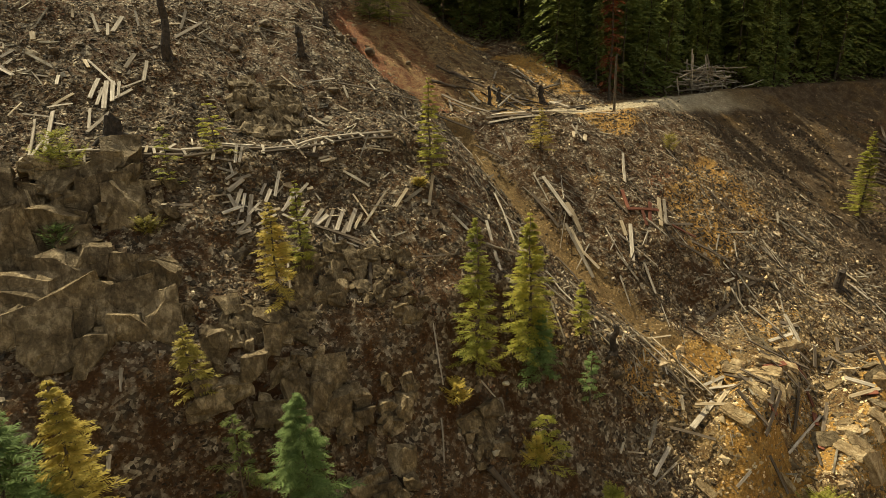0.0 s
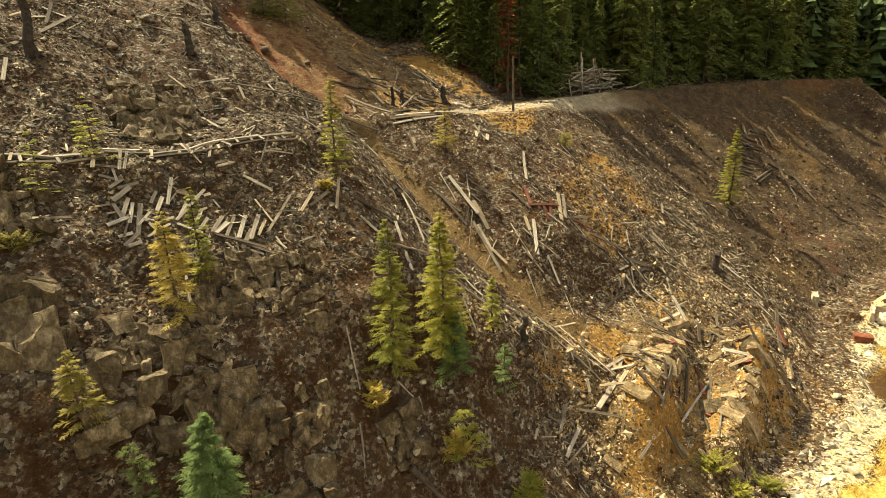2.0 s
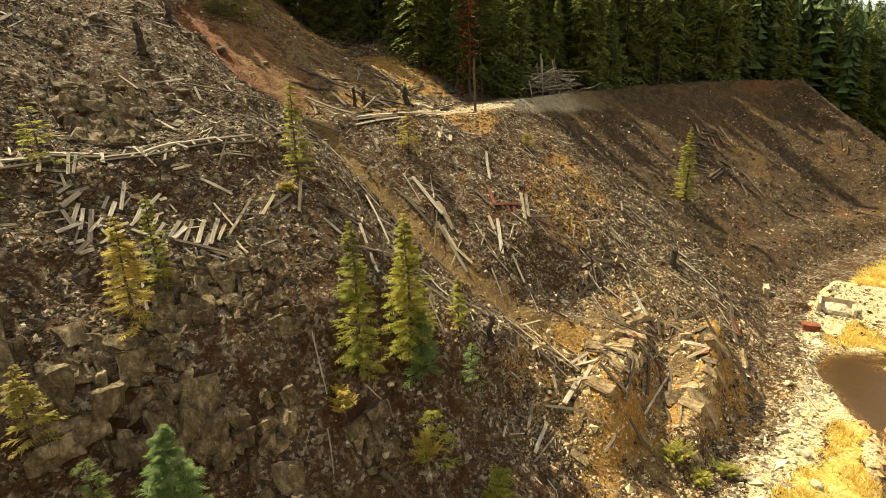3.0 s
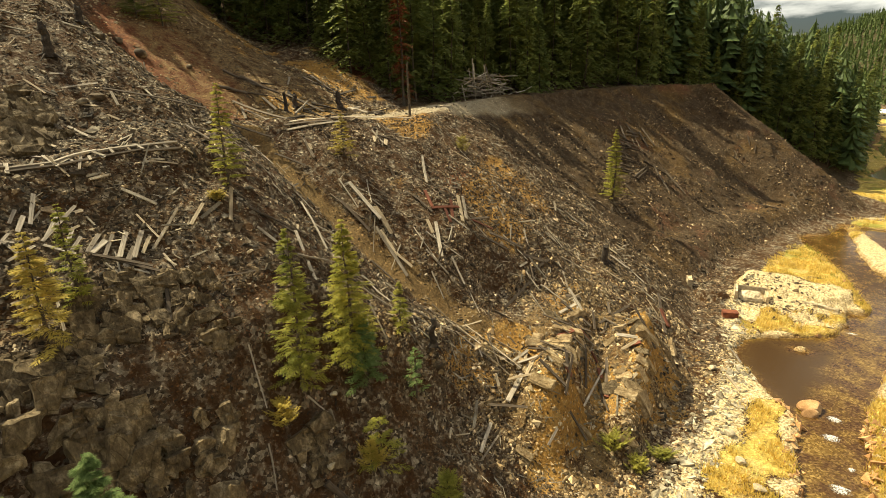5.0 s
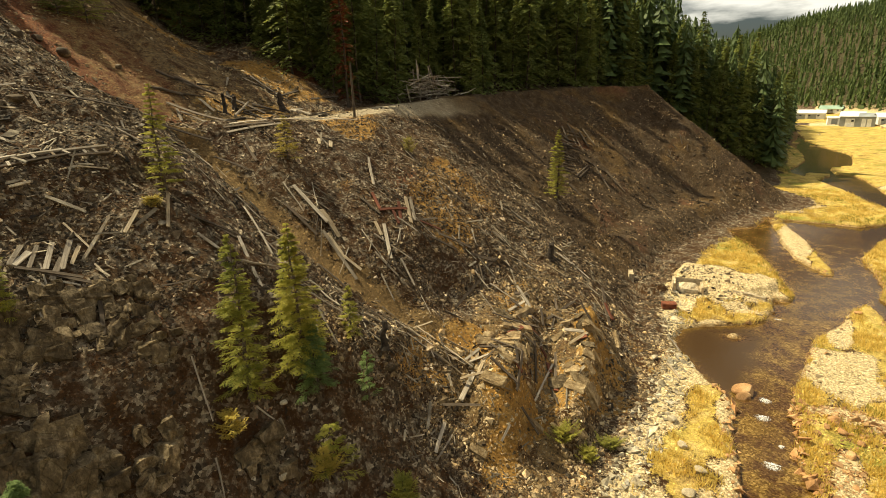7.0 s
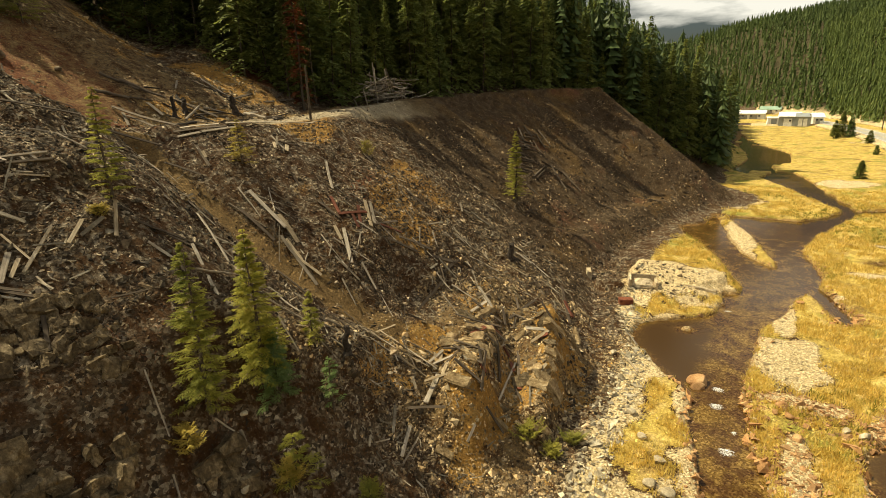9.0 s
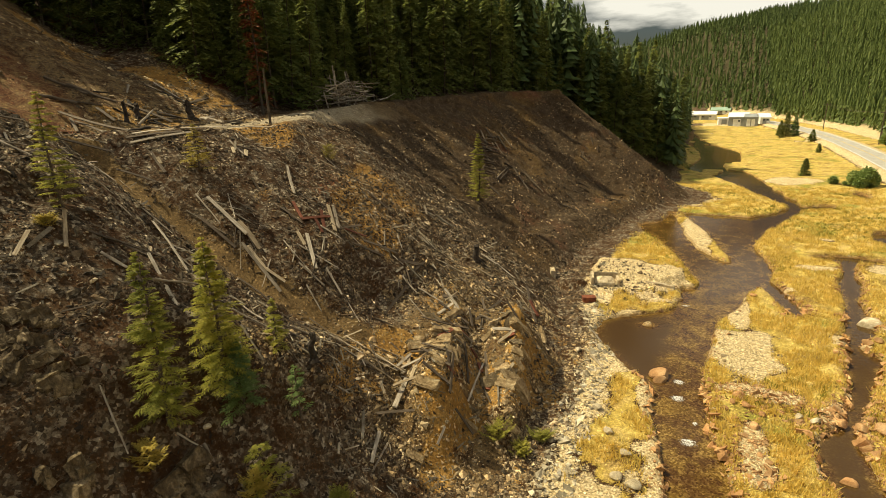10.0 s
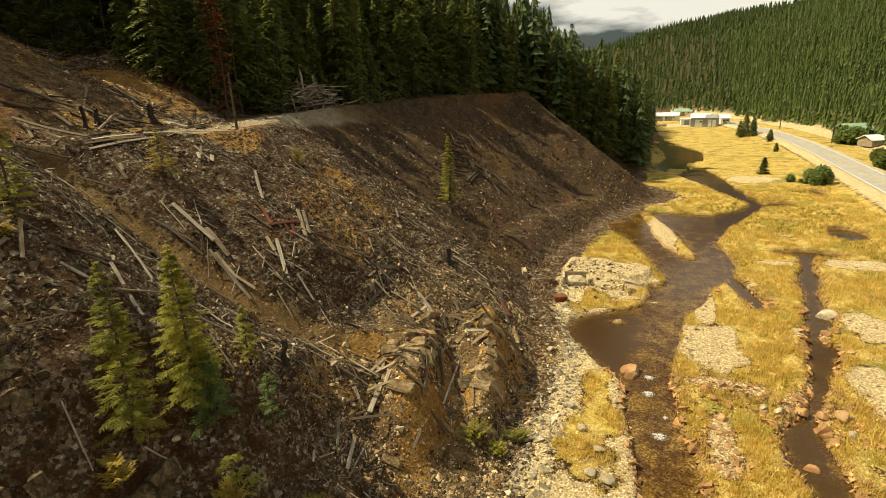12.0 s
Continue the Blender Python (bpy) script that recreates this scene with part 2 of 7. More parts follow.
GROUND = ground_mat()
ROCK = speckled("slate_rock", (0.045, 0.029, 0.016), (0.12, 0.085, 0.049), (0.6, 0.5, 0.345), 1.6, rand=0.85)
def rock_face_mat(name, dark, mid, light):
    """Bedded slate: layers, two sizes of cracks, pale weathered patches."""
    m, nt, b = base_mat(name, 0.9, 0.0, 0.2)
    pos = nt.nodes.new("ShaderNodeNewGeometry").outputs["Position"]
    mp = nt.nodes.new("ShaderNodeMapping")
    mp.inputs["Scale"].default_value = (1.3, 1.6, 1.0)
    mp.inputs["Rotation"].default_value = (0.2, 0.3, 0.2)
    nt.links.new(pos, mp.inputs["Vector"])
    lay = tex(nt, 1.6, 8, 0.72, mp.outputs["Vector"]).outputs["Fac"]
    big = tex(nt, 0.7, 5, 0.65, pos).outputs["Fac"]
    fine = tex(nt, 8.0, 5, 0.75, pos).outputs["Fac"]
    warp = nt.nodes.new("ShaderNodeMix")
    warp.data_type, warp.blend_type = "RGBA", "ADD"
    warp.inputs["Factor"].default_value = 0.35
    nt.links.new(mp.outputs["Vector"], warp.inputs["A"])
    nt.links.new(tex(nt, 1.1, 4, 0.6, pos).outputs["Color"], warp.inputs["B"])
    cr = nt.nodes.new("ShaderNodeTexVoronoi")
    cr.feature = "DISTANCE_TO_EDGE"
    cr.inputs["Scale"].default_value = 1.5
    nt.links.new(warp.outputs["Result"], cr.inputs["Vector"])
    crack = clip(nt, cr.outputs["Distance"], 0.0, 0.05)
    c = ramp(nt, lay, [(0.3, dark), (0.5, mid), (0.72, light)])
    c = mixc(nt, 0.7, c, ramp(nt, big, [(0.3, (0.55, 0.5, 0.46)), (0.7, (1.4, 1.38, 1.35))]), "MULTIPLY")
    c = mixc(nt, 0.6, c, ramp(nt, fine, [(0.3, (0.5, 0.5, 0.5)), (0.7, (1.5, 1.5, 1.5))]), "MULTIPLY")
    c = mixc(nt, 0.16, c, ramp(nt, crack, [(0.0, (0.3, 0.26, 0.22)), (1.0, (1, 1, 1))]), "MULTIPLY")
    info = nt.nodes.new("ShaderNodeObjectInfo")
    c = mixc(nt, 0.7, c, ramp(nt, info.outputs["Random"], [(0.0, (0.6, 0.56, 0.5)), (1.0, (1.5, 1.45, 1.36))]), "MULTIPLY")
    nt.links.new(c, b.inputs["Base Color"])
    h = nt.nodes.new("ShaderNodeMath")
    nt.links.new(lay, h.inputs[0])
    faint = nt.nodes.new("ShaderNodeMath")
    faint.operation = "MULTIPLY"
    faint.inputs[1].default_value = 0.25
    nt.links.new(crack, faint.inputs[0])
    nt.links.new(faint.outputs[0], h.inputs[1])
    h2 = nt.nodes.new("ShaderNodeMath")
    h2.operation = "MULTIPLY_ADD"
    h2.inputs[1].default_value = 0.5
    nt.links.new(fine, h2.inputs[0])
    nt.links.new(h.outputs[0], h2.inputs[2])
    bump(nt, b, h2.outputs[0], 1.0, 0.14)
    return m


ROCK_DARK = rock_face_mat("dark_slate", (0.055, 0.04, 0.023), (0.125, 0.096, 0.058), (0.36, 0.295, 0.2))
ROCK_BEDDED = rock_face_mat("tan_bedrock", (0.13, 0.085, 0.045), (0.28, 0.21, 0.12), (0.5, 0.42, 0.28))
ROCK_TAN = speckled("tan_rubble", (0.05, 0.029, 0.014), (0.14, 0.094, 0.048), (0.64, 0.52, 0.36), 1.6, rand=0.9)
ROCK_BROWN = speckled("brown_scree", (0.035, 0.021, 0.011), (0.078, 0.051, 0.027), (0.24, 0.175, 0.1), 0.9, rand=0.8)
# paler copy of the tan rubble, sunlight on heap and gully put into colour
ROCK_HEAP = speckled("tan_rubble_lit_copy", (0.12, 0.074, 0.032), (0.31, 0.22, 0.115), (0.64, 0.52, 0.33), 1.3, rand=0.8)
ROCK_PALE = speckled("pale_riprap", (0.2, 0.15, 0.085), (0.43, 0.36, 0.24), (0.7, 0.63, 0.5), 1.6, rand=0.6)
ROCK_ORANGE = speckled("iron_stained_rock", (0.22, 0.11, 0.045), (0.38, 0.21, 0.09), (0.56, 0.38, 0.2), 0.8)
CONCRETE = speckled("old_concrete", (0.2, 0.155, 0.095), (0.38, 0.31, 0.205), (0.56, 0.48, 0.34), 1.8, bump_d=0.03)
WOOD_GREY = wood_mat("weathered_grey_wood", (0.2, 0.175, 0.135), (0.6, 0.54, 0.45))
WOOD_TAN = wood_mat("pale_split_wood", (0.3, 0.23, 0.14), (0.62, 0.54, 0.4))
WOOD_DARK = wood_mat("dark_old_timber", (0.045, 0.035, 0.026), (0.17, 0.135, 0.1))
CHAR_WOOD = wood_mat("charred_timber", (0.015, 0.012, 0.01), (0.06, 0.048, 0.038))
WOOD_RED = wood_mat("red_brown_rotten_timber", (0.09, 0.03, 0.02), (0.26, 0.1, 0.06))
BARK = speckled("conifer_bark", (0.045, 0.035, 0.026), (0.09, 0.07, 0.05), (0.15, 0.12, 0.09), 5.0)
CHAR = speckled("charred_stump_wood", (0.018, 0.014, 0.011), (0.04, 0.03, 0.022), (0.085, 0.065, 0.05), 6.0)
FIR = leaf_mat("fir_needles", (0.105, 0.14, 0.042), (0.185, 0.222, 0.06), (0.31, 0.33, 0.1), 0.55)
FIR_BLUE = leaf_mat("blue_green_needles", (0.09, 0.145, 0.045), (0.16, 0.23, 0.075), (0.29, 0.37, 0.14), 0.45)
LARCH = leaf_mat("yellow_green_needles", (0.13, 0.16, 0.03), (0.3, 0.3, 0.055), (0.55, 0.5, 0.11), 0.55)
GOLD = leaf_mat("turning_golden_needles", (0.2, 0.18, 0.036), (0.38, 0.31, 0.07), (0.54, 0.43, 0.12), 0.45)
RED_NEEDLE = leaf_mat("dead_red_needles", (0.09, 0.025, 0.012), (0.16, 0.05, 0.02), (0.24, 0.08, 0.03), 0.2)
GRASS = leaf_mat("golden_grass", (0.36, 0.26, 0.055), (0.58, 0.435, 0.105), (0.78, 0.63, 0.23), 0.4)
GRASS_GREEN = leaf_mat("green_sedge", (0.16, 0.17, 0.025), (0.3, 0.28, 0.05), (0.42, 0.37, 0.08), 0.35)
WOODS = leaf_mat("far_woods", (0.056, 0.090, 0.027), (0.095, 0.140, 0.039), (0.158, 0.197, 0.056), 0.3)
# darker copy of WOODS: the hillside's shade is put into the needle colour
WOODS_SHADE = leaf_mat("far_woods_shaded_copy", (0.033, 0.056, 0.019), (0.056, 0.090, 0.030), (0.095, 0.135, 0.045), 0.2)
ASPHALT = speckled("grey_asphalt", (0.28, 0.265, 0.235), (0.36, 0.34, 0.3), (0.43, 0.41, 0.36), 0.6, 0.85, 0.004, 0.0)
PAINT_WHITE = speckled("white_paint", (0.62, 0.62, 0.6), (0.75, 0.75, 0.73), (0.82, 0.82, 0.8), 1.5, 0.6, 0.003, 0.0)
METAL_WHITE = speckled("white_sheet_metal", (0.66, 0.67, 0.68), (0.76, 0.77, 0.78), (0.82, 0.83, 0.84), 0.4, 0.45, 0.003, 0.0)
METAL_GREY = speckled("grey_sheet_metal", (0.2, 0.215, 0.22), (0.27, 0.285, 0.29), (0.33, 0.345, 0.35), 0.4, 0.5, 0.003, 0.0)
METAL_GREEN = speckled("green_roof_metal", (0.2, 0.3, 0.22), (0.27, 0.38, 0.29), (0.34, 0.45, 0.36), 0.4, 0.5, 0.003, 0.0)
RUST_IRON = speckled("rusted_iron", (0.1, 0.03, 0.015), (0.22, 0.065, 0.03), (0.33, 0.12, 0.05), 2.5, 0.8, 0.01, 0.2)
GLASS_DARK = speckled("dark_window_glass", (0.02, 0.025, 0.03), (0.03, 0.035, 0.04), (0.04, 0.045, 0.05), 0.5, 0.1, 0.0, 0.0, spec=0.5)


def water_mat():
    """Shallow, silty creek water: amber where it is thin, dark brown in the pools."""
    m, nt, b = base_mat("river_water", 0.06, 0.0, 0.3)
    pos = nt.nodes.new("ShaderNodeNewGeometry").outputs["Position"]
    dep = nt.nodes.new("ShaderNodeAttribute")
    dep.attribute_name = "depth"
    n = tex(nt, 2.4, 4, 0.6, pos)
    bed = tex(nt, 9.0, vec=pos, kind="ShaderNodeTexVoronoi")
    pebbles = ramp(nt, bed.outputs["Color"], [(0.1, (0.07, 0.036, 0.008)), (0.5, (0.13, 0.075, 0.018)), (0.9, (0.27, 0.17, 0.05))])
    sep = nt.nodes.new("ShaderNodeSeparateColor")
    nt.links.new(dep.outputs["Color"], sep.inputs["Color"])
    patch = tex(nt, 0.55, 6, 0.7, pos).outputs["Fac"]
    pebbles = mixc(nt, clip(nt, patch, 0.42, 0.56), pebbles, ramp(nt, bed.outputs["Color"], [(0.1, (0.035, 0.015, 0.005)), (0.6, (0.07, 0.034, 0.011)), (0.95, (0.13, 0.07, 0.025))]))
    c = mixc(nt, sep.outputs["Red"], pebbles, (0.05, 0.027, 0.009))
    nt.links.new(c, b.inputs["Base Color"])
    b.inputs["IOR"].default_value = 1.33
    bump(nt, b, n.outputs["Fac"], 0.3, 0.03)
    return m


WATER = water_mat()

# ---- the land: one height function, valley along +Y, hill towards -X, water level 0 ----
def hash01(ix, iy, seed):
    h = (ix.astype(np.int64) * 374761393 + iy.astype(np.int64) * 668265263 + seed * 1442695041) & 0x7FFFFFFF
    h = ((h ^ (h >> 13)) * 1274126177) & 0x7FFFFFFF
    return ((h ^ (h >> 16)) & 0xFFFF) / 65535.0


def vnoise(x, y, seed=0):
    ix, iy = np.floor(x), np.floor(y)
    fx, fy = x - ix, y - iy
    fx, fy = fx * fx * (3 - 2 * fx), fy * fy * (3 - 2 * fy)
    a, b = hash01(ix, iy, seed), hash01(ix + 1, iy, seed)
    c, d = hash01(ix, iy + 1, seed), hash01(ix + 1, iy + 1, seed)
    return (a * (1 - fx) + b * fx) * (1 - fy) + (c * (1 - fx) + d * fx) * fy * 1.0 - 0.5


def fbm(x, y, seed=0, octaves=4):
    out, amp = 0.0, 1.0
    for k in range(octaves):
        out = out + amp * vnoise(x * 2 ** k, y * 2 ** k, seed + k)
        amp *= 0.5
    return out


def sstep(a, b, x):
    t = np.clip((x - a) / (b - a), 0, 1)
    return t * t * (3 - 2 * t)


def smin(a, b, k):
    h = np.clip(0.5 + 0.5 * (b - a) / k, 0, 1)
    return b * (1 - h) + a * h - k * h * (1 - h)


def smax(a, b, k):
    return -smin(-a, -b, k)


TOE_Y = [-60, 0, 20, 34, 44, 50, 58, 70, 80, 92, 102, 109, 115, 126, 190, 260, 330, 430, 600, 900]
TOE_X = [-6, -8, -9, -9.5, -10, -12, -14, -13, -11.0, -9.0, -4.8, -1.0, -2.4, -6.0, -7.0, -7, -24, -150, -420, -900]
LEFT_D = [-5, 0, 3, 6, 9, 12, 16, 18.5, 20, 24, 33, 37, 60, 120, 900]
LEFT_Z = [0, 0.25, 1.1, 3.4, 7.4, 12.2, 15.4, 17.4, 19.2, 20.6, 27.6, 28.8, 42, 85, 500]
FOOT_Y = [-60, 200, 260, 320, 420, 600, 900]
FOOT_X = [52, 52, 46, 34, -20, -170, -560]
# main channel: left and right bank
MAIN_LY = [-60, 15, 26.2, 30, 33.3, 36.3, 38.4, 39.8, 42, 44.1, 46.1, 48.4, 50.6, 53.4, 56.8, 59.4, 62.4, 66, 71, 79, 84, 87, 90, 96]
MAIN_L = [-1, 0.8, 0.1, -0.5, -1.7, -1.8, -2.4, -4.2, -5.4, -7.5, -8, -7.7, -5.2, -1.5, -1.0, -1.2, -0.5, -0.9, -2.0, -5.4, -8.4, -9, -6, -5]
MAIN_RY = [-60, 15, 27.3, 31.1, 34.6, 37.4, 39.8, 42.7, 45.9, 48.9, 51.7, 55, 58.5, 62.4, 65.8, 69.1, 73.7, 80.1, 86.8, 92.4, 98]
MAIN_R = [4, 3.8, 3.1, 2.4, 1.7, 1.3, 1.2, 1.2, 1.4, 1.7, 2.3, 3.5, 4.5, 5.8, 7.5, 8.0, 7.6, 6.5, 8.2, 9.0, 9.4]
SIDE_Y = [18, 29.3, 31.5, 34.7, 36, 37.5, 41.5, 45, 48.5, 50.6, 54, 59, 62, 67.7, 70, 75]
SIDE_L = [9.4, 8.5, 7.7, 7.5, 8.4, 9.5, 10.5, 11.0, 11.6, 12.1, 12.6, 13.2, 13.6, 13.9, 15.0, 15.6]
SIDE_R = [11.4, 10.6, 10.3, 10.1, 10.2, 10.2, 11.7, 12.8, 13.9, 12.6, 14.6, 14.8, 15.0, 16.3, 15.9, 16.8]
# upper reaches: x, y and half width along the braids
BRAIDS = [[(7.4, 92, 3.0), (10.5, 98, 1.6), (14.5, 105, 1.2), (19.0, 107.5, 1.7)], [(14.5, 105.5, 1.3), (11.7, 116.5, 2.2), (8.3, 129, 3.2), (4.6, 142, 4.6), (1.0, 150, 5.6),
          (3.2, 166, 5.0), (2.6, 186, 5.4), (-2.6, 205, 3.6), (-5.6, 221, 3.0), (-9.8, 245, 3.0), (-14, 300, 3.0)], [(7.0, 64.7, 0.75), (9.1, 56.4, 0.75)]]


def strip(x, y, pts):
    """How far a spot lies inside a strip of varying half width."""
    best = np.full(np.shape(x), -99.0)
    for (ax, ay, aw), (bx, by, bw) in zip(pts, pts[1:]):
        t = np.clip(((x - ax) * (bx - ax) + (y - ay) * (by - ay)) / ((bx - ax) ** 2 + (by - ay) ** 2), 0, 1)
        best = np.maximum(best, aw + (bw - aw) * t - np.hypot(x - ax - (bx - ax) * t, y - ay - (by - ay) * t))
    return best


def channel(x, y):
    """How far a spot lies inside the water's edge, in metres (negative: on land)."""
    wob = 0.8 * fbm(x * 0.4, y * 0.3, 71, 3)
    inside = np.minimum(np.minimum(x - np.interp(y, MAIN_LY, MAIN_L), np.interp(y, MAIN_RY, MAIN_R) - x) + 0.6 * wob, 97 - y)
    side = np.minimum(np.minimum(x - np.interp(y, SIDE_Y, SIDE_L), np.interp(y, SIDE_Y, SIDE_R) - x) + wob * 0.4, 75.5 - y)
    pond = 1.6 - np.hypot((x - 17.0) * 0.46, y - 76.4) + wob * 0.5
    pond = np.maximum(pond, 2.2 - np.hypot(x - 23.4, (y - 88) * 0.6) + wob * 0.5)
    pond = np.maximum(pond, 1.2 - np.hypot(x - 26.0, (y - 119) * 0.33) + wob * 0.5)
    # gravel bar and grass islets that break the surface
    bar = strip(x, y, [(-3.6, 95.5, 0.9), (-0.6, 84, 1.7), (1.2, 76.5, 1.6), (3.3, 71.5, 0.7)]) + wob * 0.5
    islet = np.maximum(0.5 - np.hypot((x + 3.6) * 0.7, y - 49.0), 1.2 - np.hypot(x + 0.8, (y - 61.8) * 0.6)) + wob * 0.25
    inside = np.minimum(inside, np.minimum(-bar, -islet))
    # grass tongues that split the far reach into braids
    tongue = 7.0 * sstep(0.06, 0.24, fbm(x * 0.16, y * 0.07, 97, 3)) * sstep(116, 124, y)
    upper = np.maximum(strip(x, y, BRAIDS[0]), strip(x, y, BRAIDS[1])) + wob - tongue
    return np.maximum.reduce([inside, side, pond, upper, strip(x, y, BRAIDS[2]) + 0.4 * wob])


ROAD_Y = [-60, 170, 200, 235, 265, 290, 320]
ROAD_X = [37.0, 37.0, 36.3, 33.5, 28.5, 23.0, 14.0]


def road_x(y):
    return np.interp(y, ROAD_Y, ROAD_X)


def oval(x, y, cx, cy, rx, ry):
    return sstep(1.15, 0.8, np.hypot((x - cx) / rx, (y - cy) / ry) + 0.45 * fbm(x * 0.5, y * 0.5, 151, 2))


def stony(x, y):
    """Bare gravel and stones on the valley floor, 0 to 1."""
    toe = np.interp(y, TOE_Y, TOE_X)
    g = sstep(5.4, 3.4, x - toe + 2.4 * fbm(x * 0.3, y * 0.3, 157, 2)) * (y < 64)
    for o in ((4.3, 46.0, 2.7, 5.2), (4.0, 55.0, 1.2, 5.5), (-2.2, 36.5, 0.8, 3.0), (-0.8, 29.0, 0.9, 4.0), (-7, 60, 6.4, 5.2), (-0.4, 84, 2.2, 13), (5.2, 39.2, 3.0, 0.9),
              (9.8, 38.0, 1.6, 1.9), (4.2, 31.5, 1.0, 3.4), (12.2, 50.6, 1.6, 1.2), (17.2, 53.4, 2.2, 3.4), (22, 72, 4.5, 2.2), (14.8, 42, 1.8, 4.2), (6, 296, 26, 11), (12.6, 71.5, 2.6, 1.0), (7.4, 62.6, 2.2, 0.8), (16.5, 133, 5, 5)):
        g = np.maximum(g, oval(x, y, *o))
    g = np.maximum(g, sstep(0.42, 0.52, fbm(x * 0.11, y * 0.07, 161, 3)) * (x > 16))
    return g


def grassy(x, y):
    ins = channel(x, y)
    d = np.interp(y, TOE_Y, TOE_X) - x
    g = sstep(1.0, -1.5, d + 3.0 * sstep(58, 64, y) * sstep(125, 110, y) + 2.2 * fbm(x * 0.3, y * 0.2, 165, 2) * sstep(58, 64, y)) * (1 - stony(x, y)) * sstep(0.02, -0.3, ins)
    g = g * sstep(-0.75, -0.5, fbm(x * 0.25, y * 0.2, 163, 3))
    g = g * (1 - sstep(1.5, -0.5, x) * sstep(58, 54, y) * sstep(0.12, -0.08, fbm(x * 0.45, y * 0.3, 169, 2)))
    return g * sstep(5.2, 6.6, np.abs(x - road_x(y))) * (x < np.interp(y, FOOT_Y, FOOT_X) - 2)


def lobes(x, y):
    """Two slumped lobes of the heap, with a cleft between them."""
    xl = np.interp(y, [21, 23, 27.7, 33.6, 36], [-12.4, -13.0, -14.8, -16.7, -17.2])
    xc = np.interp(y, [23, 24.9, 29.7, 32.8, 36], [-10.9, -11.3, -12.5, -14.0, -15.0])
    xr = np.interp(y, [26, 28.1, 32.6, 36.3, 38], [-9.4, -9.9, -10.8, -12.1, -12.8])
    out = 1.1 * np.exp(-((x - xl) / 1.3) ** 4) * sstep(21.5, 24, y) * sstep(37, 33.5, y)
    out = out + 1.9 * np.where(x > xr, np.exp(-((x - xr) / 0.8) ** 4), np.exp(-((x - xr) / 1.0) ** 2)) * sstep(25.5, 28, y) * sstep(39.5, 36, y)
    return out - 1.9 * np.exp(-((x - xc) / 0.65) ** 2) * sstep(22.5, 25.5, y) * sstep(36, 32.5, y)


def land(x, y):
    """Height of the land at x, y (arrays), in metres above the river."""
    x, y = np.asarray(x, float), np.asarray(y, float)
    toe = np.interp(y, TOE_Y, TOE_X) + 0.9 * fbm(y * 0.12, y * 0.0, 5, 3)
    d = toe - x
    # waste dump below the bench road, set back beyond its lit rib
    past = y - np.interp(-x, [16, 21.7, 26.6, 31.2, 35.9], [63.8, 59.6, 54.3, 49.2, 44.2])
    last = y - 93.0 + 0.69 * (x + 10.2)
    set_back = (1.7 * sstep(0.0, 2.6, past) + 2.0 * np.clip(past / 32, 0, 1)) * (1 - sstep(0.0, 5.5, last))
    s = 0.745 * (d - set_back * sstep(3, 8, d))
    edge = 20.0 + 0.012 * (y - 50) + 0.6 * fbm(y * 0.09, x * 0.05, 8, 2)
    rib = (1.3 - 1.05 * sstep(46, 56, y) + 0.7 * sstep(92, 104, y)) * fbm(y * 0.16, x * 0.025, 11, 3) * sstep(2, 9, d)
    dump = smin(s + rib, edge, 0.8)
    dump = np.where(s > 20, edge, dump)
    back = edge + 0.62 * (d - edge / 0.745 - 7.0 - 3.5 * sstep(20, 60, y))
    right = smax(dump, back, 1.0)
    # wooded natural hillside further on
    wood = 0.6 * d + 2.0 * fbm(x * 0.05, y * 0.05, 17, 4)
    far = sstep(108, 126, y - 0.35 * np.clip(d - 20, -20, 20))
    right = right * (1 - far) + wood * far
    # rock buttress and old workings
    left = np.interp(d, LEFT_D, LEFT_Z) + 0.9 * fbm(x * 0.16, y * 0.16, 23, 3) * sstep(3, 8, d)
    wl = 1 - sstep(13.5, 23.5, y + 0.10 * (d - 14) - 4.5 * sstep(13, 9, d) + 1.5 * fbm(x * 0.1, y * 0.1, 29, 2))
    hill = right * (1 - wl) + left * wl
    # gully that comes down behind the bench
    gul = np.exp(-((y - 36 - 0.25 * (d - 40)) / 7.0) ** 2) * sstep(36, 60, d)
    hill = hill - 5.0 * gul
    # heap of collapsed timber and slabs at the foot
    heap = 4.6 * sstep(-8.8, -13.8, x + 0.8 * fbm(y * 0.3, x * 0.3, 37, 2)) * sstep(19, 25, y) * (1 - sstep(37, 44, y))
    heap = heap + lobes(x, y) * (heap > 0.02)
    hill = np.where(d > -4, smax(hill, heap, 0.8), hill)
    # pit in the slope above the heap
    hill = hill - 2.0 * np.exp(-(((x + 20.0) / 2.4) ** 2 + ((y - 30.5) / 4.0) ** 2))
    # smooth chute
    cy = np.interp(-x, [14, 20, 25, 30, 35, 40], [29, 25, 23, 21.5, 20.5, 20])
    hill = hill - 0.8 * np.exp(-((y - cy) / 1.5) ** 2) * sstep(-15, -18, x) * sstep(-40, -34, x)
    # small relief
    hill = hill + (0.5 * fbm(x * 0.5, y * 0.5, 41, 3) + 0.22 * fbm(x * 1.6, y * 1.6, 43, 2)) * sstep(0.5, 4, d)
    # valley floor
    ins = channel(x, y)
    floor = 0.38 + 0.22 * fbm(x * 0.18, y * 0.18, 53, 4) + 0.5 * sstep(12, 34, x)
    wet = sstep(-0.4, 0.4, ins)
    floor = (floor + 0.18 * fbm(x * 0.7, y * 0.5, 59, 3) * sstep(0, -1.2, ins)) * (1 - wet) - 0.6 * wet
